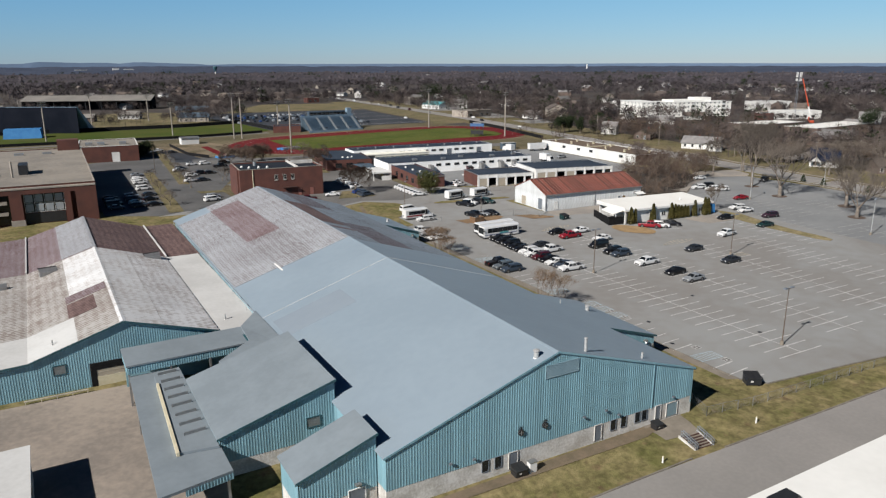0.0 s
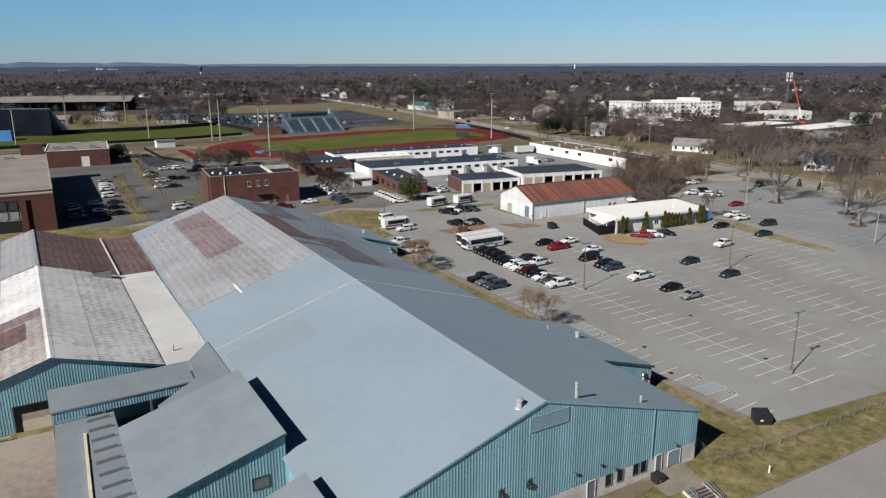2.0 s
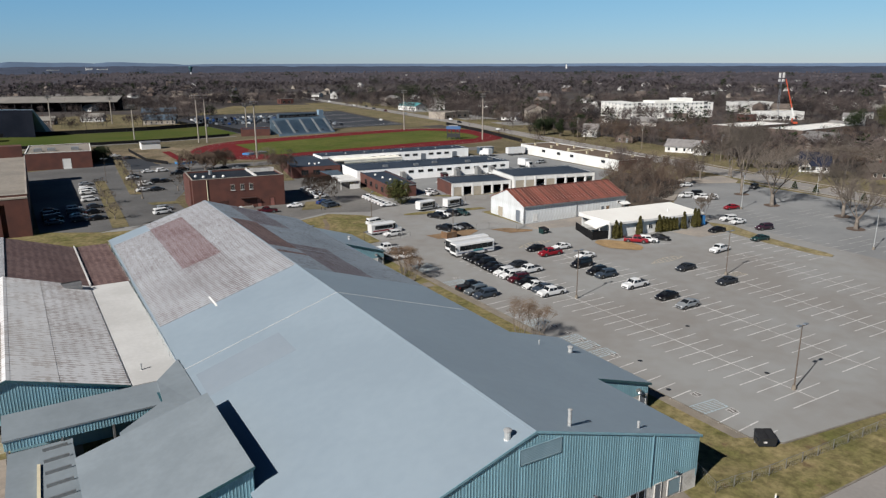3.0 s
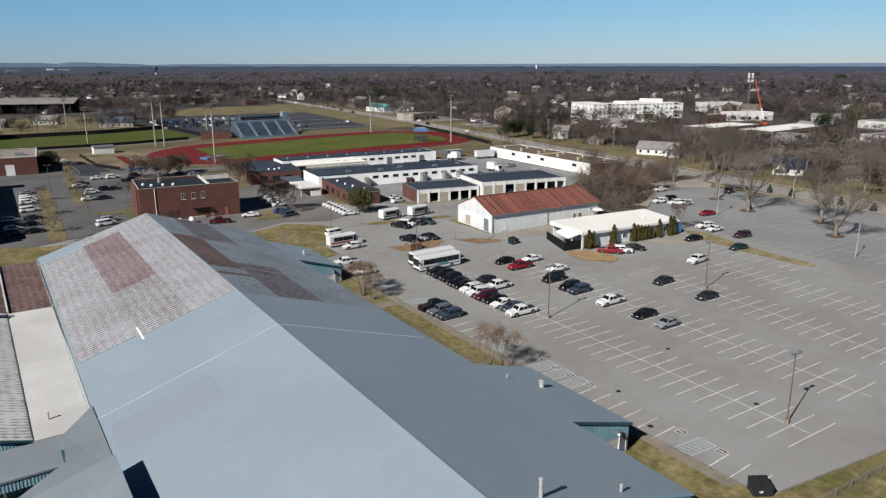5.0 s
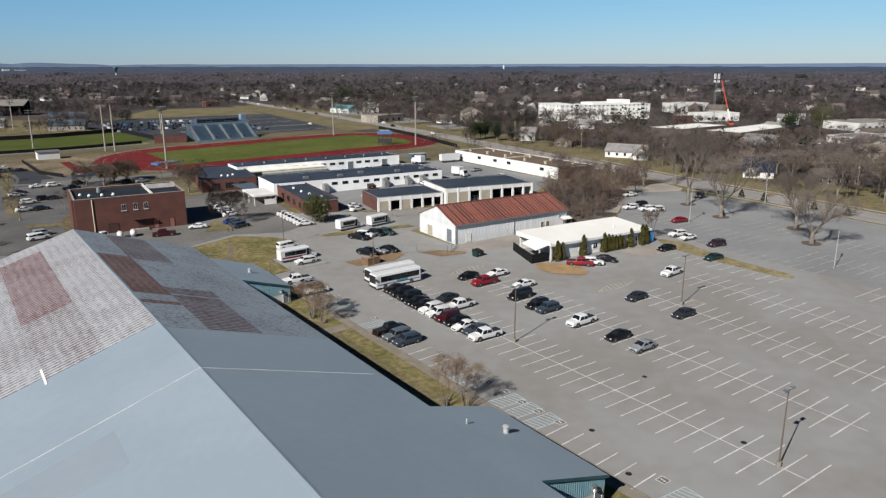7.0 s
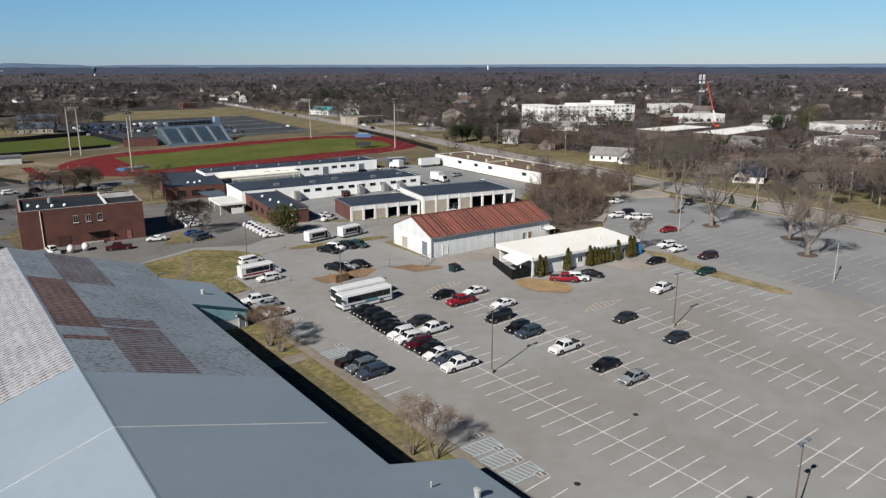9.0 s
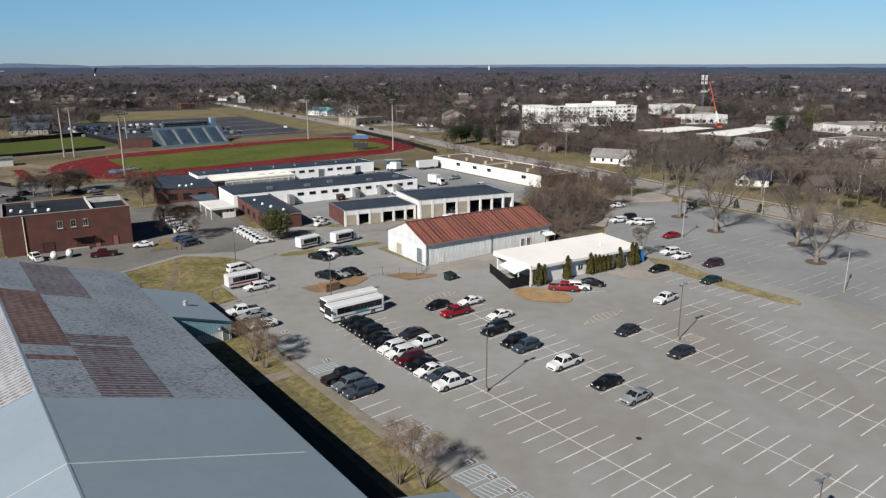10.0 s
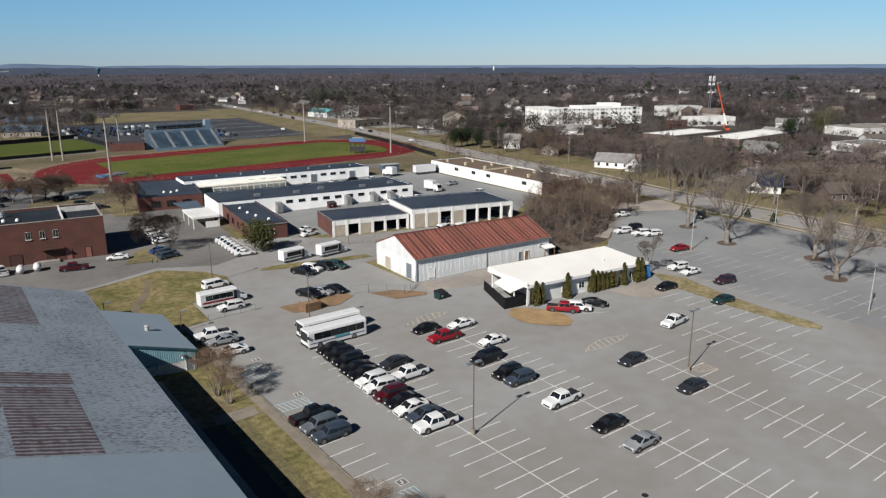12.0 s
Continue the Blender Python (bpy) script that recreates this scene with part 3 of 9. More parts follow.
ribbon("north_street", [(-260, 325), (-120, 322), (30, 335)], 6, 0.02, OLD_ASPHALT, "narrow drive beside the practice field")

patch("street_lawn", [(150.5, -90), (186, -90), (190, 30), (182, 100), (172, 132), (157, 86), (151, 50)], 0.02, STREET_GRASS, "olive winter lawns along the street", "lawn")
patch("verge", [(133.4, -90), (135, 62), (135.5, 62), (140, 85), (149, 128), (156, 180), (168, 245), (184, 350), (176, 350), (150, 262), (140, 180), (122, 104), (116, 70), (130, 63), (134.2, 40)], 0.045, STREET_GRASS, "olive verge beside the street", "lawn")
for pts in ([(203, 292), (226, 288), (232, 318), (208, 322)], [(206, 352), (232, 346), (240, 392), (212, 396)], [(214, 446), (250, 440), (254, 486), (220, 492)]):
    patch("shop_lot", pts, 0.03, ASPHALT, "small pale lot before a shop", "parking lot")
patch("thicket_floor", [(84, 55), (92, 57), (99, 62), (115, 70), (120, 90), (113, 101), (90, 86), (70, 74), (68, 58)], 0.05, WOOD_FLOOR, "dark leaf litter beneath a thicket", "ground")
patch("stadium_lawn", [(-60, 425), (30, 425), (20, 560), (-20, 600), (-60, 560)], 0.03, STREET_GRASS, "olive lawn before the grandstand", "lawn")
for pts in ([(-44, 258), (-47.6, 258), (-54.4, 160), (-51, 158)], [(-58, 196), (-61.6, 196), (-66.2, 108), (-62, 108)], [(-52, 141), (-40, 138.5), (-39.4, 134), (-51.4, 136.5)], [(-15, 104), (-3, 102), (-2, 113), (-9, 116)], [(-4, 160), (3, 158), (4, 168), (1, 184), (-4, 184)]):
    patch("planted_island", pts, 0.1, STREET_GRASS, "patchy tan grass island between parked cars", "lawn")
patch("dark_drive", [(-45, 268), (-40, 271), (-34, 250), (-32, 229), (-38, 229), (-41, 248)], 0.05, DARK_ASPHALT, "dark new asphalt drive", "road")

patch("north_drive", [(-44, 101), (-29, 88.5), (-10, 97), (1, 91), (14, 97), (12, 112), (0, 112.5), (-14, 116.5), (-44, 118.6), (-62, 106)], 0.036, OLD_ASPHALT, "darker worn drive before the brick hall", "road")

# lawns, beds and walks laid over the lot
patch("entrance_lawn", [(-27.2, 86.4), (-22, 90), (-10.2, 94.6), (-3, 88), (-0.2, 81.3), (-2, 72), (-11.5, 68.5), (-12, 57.5), (-16.2, 56.7), (-17, 58), (-27.5, 70.4)], 0.09, DRY_GRASS, "mounded dry lawn beside the drive", "lawn")
patch("grass_strip", [(7.1, 80.6), (11, 79), (18.5, 76.9), (31.8, 74.8), (31.5, 77.5), (20, 80.2), (12, 82.2), (8, 82.2)], 0.09, DRY_GRASS, "patchy grass strip with a kerb", "lawn")
patch("grass_island", [(71.3, 27.5), (67.3, 20.6), (66.2, 6.2), (66.9, -6.5), (68.2, -8.9), (69.8, -8.4), (70.5, -6), (70.3, 3), (71.5, 12), (73.8, 21.2)], 0.12, STRAW_GRASS, "long dry grass island in the lot", "lawn")
patch("mulch_bed", [(0.3, 56.4), (13.8, 55.9), (14.4, 53.5), (9.8, 50.8), (1.2, 51.9)], 0.1, MULCH, "tan mulched bed round a brick bin enclosure", "bed")
patch("mulch_bed", [(17.6, 52.9), (22, 51.8), (26.6, 46.5), (25.6, 45.3), (19.7, 46.9)], 0.1, MULCH, "tan mulched bed by the chain-link gate", "bed")
patch("mulch_bed", [(34.6 + 4.1 * math.cos(a) + 0.3 * math.sin(3 * a), 23.6 + 5.4 * math.sin(a) - 2.2 * math.cos(a) + 0.3 * math.sin(5 * a)) for a in [math.tau * i / 26 for i in range(26)]], 0.1, STRAW_MULCH, "rounded straw-coloured mulch bed before the office", "bed")
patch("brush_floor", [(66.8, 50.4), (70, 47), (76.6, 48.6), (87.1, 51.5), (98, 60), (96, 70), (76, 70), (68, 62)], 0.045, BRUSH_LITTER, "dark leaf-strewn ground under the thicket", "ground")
patch("barn_apron", [(28, 52), (65, 49.5), (66.5, 43.8), (38, 43.5), (27.5, 46.5)], 0.05, CONCRETE, "stained concrete apron before the barn", "yard")
patch("office_apron", [(55, 25.5), (67, 25), (68, 17.5), (57, 18)], 0.05, CONCRETE, "pale concrete apron by the office", "yard")
patch("side_walk", [(-18.0, -47.5), (-16.6, -48.2), (-16.6, 44), (-17.9, 44)], 0.06, TAN_WALK, "worn tan concrete walk beside the lot", "pavement")
patch("door_walk", [(-24, 20.6), (-18.4, 20.6), (-18.4, 23.2), (-24, 23.2)], 0.06, TAN_WALK, "short concrete walk to the lot", "pavement")
patch("wall_apron", [(-30.9, -19), (-26.1, -19), (-26.1, 37), (-31.6, 37)], 0.055, CONCRETE, "concrete apron along the warehouse wall", "pavement")
# dark sheet painted where the warehouse shades the lawn, up to the shadow's edge
patch("shade_strip", [(-26.1, -19), (-23.2, -19), (-23.2, 20.5), (-26.1, 20.5)], 0.05, WOOD_FLOOR, "dark strip painted for the warehouse shade beside the apron", "bed")
patch("dirt_track", [(-13.6, 88.6), (-14.4, 89), (-15.6, 85.6), (-17.0, 80.8), (-19.4, 76.4), (-21.6, 71.6), (-21.9, 69.6), (-20.6, 69.4), (-19.4, 73), (-17.6, 76.4), (-15.8, 80.6), (-14.6, 84.8)], 0.104, WORN_PATH, "bare brown dirt track across the lawn", "path")
patch("gable_path", [(-68, -53.6), (-40, -54.0), (-37.5, -53.3), (-37, -52.1), (-68, -52.3)], 0.06, WORN_PATH, "worn dirt path along the gable wall", "path")
patch("stair_landing", [(-38.4, -55.4), (-33.2, -55.9), (-32.6, -52.1), (-38.8, -52.1)], 0.07, TAN_WALK, "cracked concrete landing above the steps", "pavement")
patch("kerb_dirt", [(-30, -20), (-30.3, 38), (-22, 38), (-20.5, 24), (-20.6, -20)], 0.04, STREET_GRASS, "dry lawn along the warehouse", "lawn")


def kerb(pts, label):
    g = Geo()
    for (xa, ya), (xb, yb) in zip(pts, pts[1:]):
        d = Vector((xb - xa, yb - ya, 0))
        k = max(1, int(d.length / 4))
        n = Vector((-d.y, d.x, 0)).normalized() * 0.1
        for i in range(k):
            a, b = Vector((xa, ya, 0)) + d * (i / k), Vector((xa, ya, 0)) + d * ((i + 0.995) / k)
            za, zb = land(a.x, a.y), land(b.x, b.y)
            lo = [(*(a - n).xy, za - 0.1), (*(b - n).xy, zb - 0.1), (*(b + n).xy, zb - 0.1), (*(a + n).xy, za - 0.1)]
            g.prism(lo, (0, 0, 0.22))
    ob = part("kerb", g, KERB_GREY)
    tagged(ob, label, "kerb", "", "structure")


kerb([(-16.4, 44), (-16.4, -48.4), (-14.2, -51.3), (9.2, -54.3), (60, -60), (131, -70)], "pale concrete kerb round the lot")
kerb([(-120, -59.1), (-53, -59.3), (-38.4, -59.25)], "pale street kerb below the lawn")
kerb([(-33.2, -59.5), (-1.8, -60.3), (60, -68.5), (130, -78)], "pale street kerb along the verge")
kerb([(-27.2, 86.4), (-22, 90), (-10.2, 94.6), (-3, 88), (-0.2, 81.3), (-2, 72), (-11.5, 68.5)], "kerb round the entrance lawn")
kerb([(71.3, 27.5), (67.3, 20.6), (66.2, 6.2), (66.9, -6.5), (68.2, -8.9), (69.8, -8.4), (70.5, -6), (70.3, 3), (71.5, 12), (73.8, 21.2), (71.3, 27.5)], "kerb round the grass island")
kerb([(131, -70), (133, 6), (130, 40), (128.5, 61), (116, 67.8)], "kerb along the lot's street side")


# stall lines: each row of paint is one sheet on the asphalt
def stall_row(cx, cy, lean, half, y0, y1, pitch, tilt=0.0, centre=True, paint=WHITE_LINE):
    g = Geo()
    n = int(abs(y1 - y0) / pitch)
    for i in range(n + 1):
        y = y0 - i * pitch
        x = cx + lean * (y - cy)
        strip(g, x - half, y + tilt, x + half, y - tilt, 0.17)
    if centre:
        strip(g, cx + lean * (y0 - cy), y0, cx + lean * (y1 - cy), y1, 0.15, 0.052)
    ob = part("stall_lines", g, paint)
    tagged(ob, "faded white parking stall lines", "road marking", "", "structure")


stall_row(-0.2, 0, 0.0, 5.05, 32.2, -47.0, 2.635, 0.05)
stall_row(17.1, 0, 0.022, 5.15, 29.43, -46.0, 2.618, 0.0)
stall_row(36.0, 0, 0.075, 5.0, 3.2, -52.0, 2.62, 0.05)
stall_row(52.1, 0, 0.053, 5.1, 3.39, -58.0, 2.649, 0.1)
stall_row(63.6, 0, -0.06, 2.6, 22, -10, 2.7, 0.2, False)
stall_row(77.6, 0, 0.0, 2.6, 28, -12, 2.7, 0.3, False, paint=FADED_LINE)
stall_row(88.0, 0, 0.05, 5.0, -2, -60, 2.7, 0.2, paint=FADED_LINE)
stall_row(70.0, -40, 0.1, 5.0, -22, -60, 2.7, 0.2)
stall_row(106.0, 0, 0.0, 5.0, 22, -60, 2.7, 0.2, paint=FADED_LINE)
stall_row(90.0, 30, 0.0, 4.6, 46, 10, 2.7, 0.2, False, paint=FADED_LINE)
stall_row(-14.0, 0, 0.0, 2.4, 16.9, -3.0, 2.66, -0.1, False)
stall_row(-14.6, 0, 0.0, 2.4, -23.4, -38.0, 2.62, -0.15, False)
stall_row(-14.4, 0, 0.0, 2.4, -44.0, -50, 2.6, -0.15, False)
stall_row(-14.0, 0, 0.0, 2.4, 52, 39.0, 2.66, 0.0, False)
stall_row(43.5, 20, -0.4, 2.2, 24.5, 17, 2.7, 1.2, False)


def hatch(pts, material, n, label, border=True, w=0.14):
    """A striped no-parking box: pts are its corners a, b, c, d with stripes from side ab to side dc."""
    a, b, c, d = [Vector((*p, 0)) for p in pts]
    g = Geo()
    for i in range(n + 1):
        k = i / n
        p, q = a.lerp(b, k), d.lerp(c, min(1, k + 0.12))
        strip(g, p.x, p.y, q.x, q.y, w, 0.054)
    for p, q in ((a, b), (d, c)) if border else ():
        strip(g, p.x, p.y, q.x, q.y, w, 0.056)
    ob = part("hatching", g, material)
    tagged(ob, label, "road marking", "", "structure")


for ya in (35.3, 32.2, 21.6, -4.0, -12.8, -16.0, -19.4, -39.4):
    hatch([(-16.3, ya), (-11.8, ya - 0.3), (-11.9, ya - 2.6), (-16.3, ya - 2.3)], BLUE_LINE, 7, "faded blue hatched access aisle")
def lens_hatch(p, q, bulge, n, label):
    """A lens-shaped striped row end between two points."""
    p, q = Vector(p), Vector(q)
    g = Geo()
    rim = lambda k, s: p.lerp(q, k) + Vector((0, 1)) * s * bulge * math.sin(math.pi * k)
    for i in range(1, n):
        a, b = rim(i / n - 0.03, -0.35), rim(i / n + 0.05, 0.65)
        strip(g, a.x, a.y, b.x, b.y, 0.2, 0.054)
    for s in (-0.35, 0.65):
        for i in range(10):
            a, b = rim(i / 10, s), rim((i + 1) / 10, s)
            strip(g, a.x, a.y, b.x, b.y, 0.13, 0.058)
    tagged(part("hatching", g, YELLOW_LINE), label, "road marking", "", "structure")


lens_hatch((29.4, 8.6), (40.2, 9.0), 2.4, 9, "faded yellow hatched row end")
lens_hatch((12.9, 34.4), (23.5, 35.5), 2.6, 9, "faded yellow hatched row end")
hatch([(37.4, -4.2), (40.4, -5.0), (40.4, -7.2), (37.0, -6.2)], YELLOW_LINE, 5, "faded yellow hatching round the lamp post")


def access_mark(x, y):
    """A blue square with a white figure-of-a-chair mark, reduced to plain bars."""
    e = thing("accessible_stall_mark", "small white square stall marking with white bars", "road marking", (x, y, land(x, y) + 0.05), 0, "accessible stall marks")
    part("square", Geo().box(-0.6, -0.6, 0, 0.6, 0.6, 0.006), WHITE_LINE, e)
    part("field", Geo().box(-0.5, -0.5, 0.006, 0.5, 0.5, 0.01), OLD_ASPHALT, e)
    part("bar", Geo().box(-0.08, -0.35, 0.01, 0.08, 0.35, 0.014).box(-0.3, -0.32, 0.01, -0.08, -0.18, 0.014), WHITE_LINE, e)


for x, y in ((-12.2, 36.9), (-12.2, 22.6), (-12.4, -2.9), (-12.5, -8.4), (-12.6, -11.9), (-12.7, -15.5), (-12.7, -18.6), (-12.5, -22.2), (-12.6, -37.6), (-12.4, -43.0)):
    access_mark(x, y)
for x, y in ((6.5, -20.2), (-10.8, -25.9), (-14.6, -34.6), (1.4, -38.5)):
    d = part("drain_cover", Geo().tube((x, y, land(x, y) + 0.02), (x, y, land(x, y) + 0.045), 0.36, 0.36, 14), BLACK)
    tagged(d, "dark iron drain cover in the asphalt", "drain cover", "drain covers")
g = Geo()
for i in range(len(EAST_ROAD) - 1):
    (xa, ya), (xb, yb) = EAST_ROAD[i], EAST_ROAD[i + 1]
    strip(g, xa - 0.15, ya, xb - 0.15, yb, 0.14, 0.05)
    strip(g, xa + 0.25, ya, xb + 0.25, yb, 0.14, 0.05)
tagged(part("centre_lines", g, YELLOW_LINE), "double yellow centre line", "road marking", "", "structure")
g = Geo()
for i in range(len(EAST_ROAD) - 1):
    (xa, ya), (xb, yb) = EAST_ROAD[i], EAST_ROAD[i + 1]
    for o in (-5.9, 5.9):
        strip(g, xa + o, ya, xb + o, yb, 0.16, 0.05)
tagged(part("edge_lines", g, WHITE_LINE), "white road edge lines", "road marking", "", "structure")
g = Geo()
for r in range(5):
    strip(g, 60 + 2 * r, 352 + 34 * r, 150 + 3 * r, 348 + 34 * r, 0.3, 0.05)
    for i in range(30):
        strip(g, 62 + 3 * i + 2 * r, 347 + 34 * r, 62 + 3 * i + 2 * r, 357 + 34 * r, 0.2, 0.05)
tagged(part("stall_lines", g, WHITE_LINE), "white stall lines on dark asphalt", "road marking", "", "structure")


# ---- running track and fields ----
FIELD = pose(78, 263, 0, 0, 0, 1.5)


def oval(r, half, n=24):
    return [(half + r * math.cos(a), r * math.sin(a)) for a in [-math.pi / 2 + math.pi * i / n for i in range(n + 1)]] + [(-half + r * math.cos(a), r * math.sin(a)) for a in [math.pi / 2 + math.pi * i / n for i in range(n + 1)]]


def fpts(pts):
    return [tuple((FIELD @ Vector((x, y, 0))).xy) for x, y in pts]


patch("track_rim", fpts(oval(49.5, 44)), 0.035, TAN_DIRT, "bare tan dirt rim round the running track", "ground")
patch("running_track", fpts(oval(46.3, 43)), 0.05, TRACK_RED, "dull red rubber running track", "running track")
patch("playing_field", fpts([(-62, -26), (58, -29), (66, -22), (70, -8), (70, 8), (66, 22), (58, 31), (-60, 28)]), 0.08, TURF, "mown green playing field", "field")
patch("practice_field", [(-150, 334), (-15, 334), (26, 340), (36, 351), (32, 415), (-8, 407), (-150, 404)], 0.06, DARK_TURF, "green practice field behind a dark fence", "field")
patch("sand_infield", [(-40, 236), (-12, 232), (0, 250), (-14, 300), (-50, 306)], 0.04, TAN_DIRT, "tan dirt ground beside the track", "field")
g = Geo()
for r in (38, 42, 45.8):
    pts = fpts(oval(r, 43))
    for p, q in zip(pts, pts[1:] + pts[:1]):
        strip(g, *p, *q, 0.07, 0.07)
tagged(part("lane_lines", g, FADED_LINE), "thin worn lane lines of the track", "road marking", "", "structure")
patch("jump_runway", [(-22.4, 280), (-18.4, 280), (-18.4, 237), (-22.4, 237)], 0.06, TRACK_RED, "narrow red jump runway beside the track", "running track")
patch("gym_drive", [(-46, 266), (-40, 264), (-36.5, 250), (-36, 232), (-38, 219), (-45, 222), (-43, 236), (-43, 250)], 0.06, DARK_ASPHALT, "dark curved asphalt drive beside the dirt", "road")


# ---- shared building parts ----
def panel_mesh(w, z0, za, zb, name="panel"):
    """A ribbed metal sheet, w wide along x, facing -y, with a sloped head from za to zb."""
    g = Geo()
    cols = []
    n = 3
    for i in range(n):
        a = w * i / n
        cols += [(a, 0.0), (a + w / n * 0.55, 0.0), (a + w / n * 0.68, -0.024), (a + w / n * 0.87, -0.024)]
    cols.append((w, 0.0))
    for x, y in cols:
        k = x / w
        g.v += [(x, y, z0), (x, y, za + (zb - za) * k)]
    g.f = [(2 * i, 2 * i + 2, 2 * i + 3, 2 * i + 1) for i in range(len(cols) - 1)]
    return g.mesh(name)


def panel_wall(parent, p0, p1, z0, head, material, w=0.92, label=""):
    """A metal wall from p0 to p1 (outside on the right) of separate ribbed sheets under a head height head(s)."""
    a, b = Vector((*p0, 0)), Vector((*p1, 0))
    d = b - a
    L = d.length
    u = d / L
    inn = Vector((-u.y, u.x, 0))
    n = max(1, round(L / w))
    w = L / n
    zs = [head(i * w) for i in range(n + 1)]
    back = Geo()
    pts = [a, b]
    ridge = [(0, zs[0])] + [(i * w, zs[i]) for i in range(1, n) if abs(zs[i + 1] - 2 * zs[i] + zs[i - 1]) > 1e-4] + [(L, zs[n])]
    loop = [tuple(a + inn * 0.06) [:2] + (z0,), tuple(b + inn * 0.06)[:2] + (z0,)] + [tuple(a + u * s + inn * 0.06)[:2] + (z - 0.02,) for s, z in reversed(ridge)]
    back.prism(loop, inn * 0.14)
    wall = part("wall", back, material, parent, label)
    turn = math.atan2(u.y, u.x)
    shared = {}
    for i in range(n):
        key = (round(zs[i], 3), round(zs[i + 1], 3))
        if key not in shared:
            shared[key] = panel_mesh(w, z0, zs[i], zs[i + 1])
        o = part("panel", shared[key], material, wall)
        o.matrix_basis = Matrix.Translation(a + u * (i * w)) @ Matrix.Rotation(turn, 4, "Z")
    return wall


def frame_of(p0, p1):
    a, b = Vector((*p0, 0)), Vector((*p1, 0))
    d = b - a
    return a, d.length, math.degrees(math.atan2(d.y, d.x))


def window(parent, m, w, h, frame_mat=WHITE_WALL, bars=1, name="window", depth=0.08, pane=GLASS, t=0.09):
    """A window whose lower left corner lies at m, facing -y."""
    g = Geo()
    g.box(-t, -depth, -t, w + t, 0.02, 0).box(-t, -depth, h, w + t, 0.02, h + t).box(-t, -depth, 0, 0, 0.02, h).box(w, -depth, 0, w + t, 0.02, h)
    for i in range(1, bars + 1):
        x = w * i / (bars + 1)
        g.box(x - 0.03, -depth * 0.8, 0, x + 0.03, 0.02, h)
    f = part(name, g, frame_mat, parent)
    f.matrix_basis = m
    part("pane", Geo().box(0, -0.03, 0, w, 0.02, h), pane, f)
    return f


def door(parent, m, w, h, material=GREY_DOOR, ribs=0, name="door", frame_mat=WHITE_WALL):
    g = Geo()
    t = 0.08
    g.box(-t, -0.09, 0, 0, 0.02, h + t).box(w, -0.09, 0, w + t, 0.02, h + t).box(0, -0.09, h, w, 0.02, h + t)
    f = part(name, g, frame_mat, parent)
    f.matrix_basis = m
    leaf = Geo().box(0, -0.04, 0, w, 0.02, h)
    for i in range(ribs):
        z = h * (i + 0.5) / ribs
        leaf.box(0.03, -0.06, z - 0.03, w - 0.03, -0.04, z + 0.03)
    part("leaf", leaf, material, f)
    if not ribs:
        part("handle", Geo().box(w - 0.16, -0.09, 1.0, w - 0.1, -0.04, 1.14), METAL, f)
    return f


def vent_pipe(x, y, z, h, r, label, group="roof vents"):
    e = thing("roof_vent", label, "roof vent", (x, y, z), 0, group)
    part("pipe", Geo().tube((0, 0, -0.6), (0, 0, h), r, r, 12), GALV, e)
    part("cap", Geo().tube((0, 0, h - 0.02), (0, 0, h + r * 0.35), r * 1.35, r * 1.3, 12).tube((0, 0, h + r * 0.35), (0, 0, h + r * 0.7), r * 1.3, r * 0.5, 12), GALV, e)
    part("collar", Geo().tube((0, 0, -0.2), (0, 0, 0.12), r * 1.7, r * 1.1, 12), WHITE_WALL, e)
    return e


# ---- the big teal warehouse ----
WO = pose(-52.1, -51.9, 0, 0, 0, -0.75)
XW, XE, YN, ZE, ZR = -20.4, 21.3, 120.5, 6.2, 12.75


def roof_z(x):
    return ZR + x * (ZR - ZE) / -XW if x < 0 else ZR - x * (ZR - ZE) / XE


def on_roof(x, y, lift=0.0):
    p = WO @ Vector((x, y, roof_z(x) + lift))
    return p


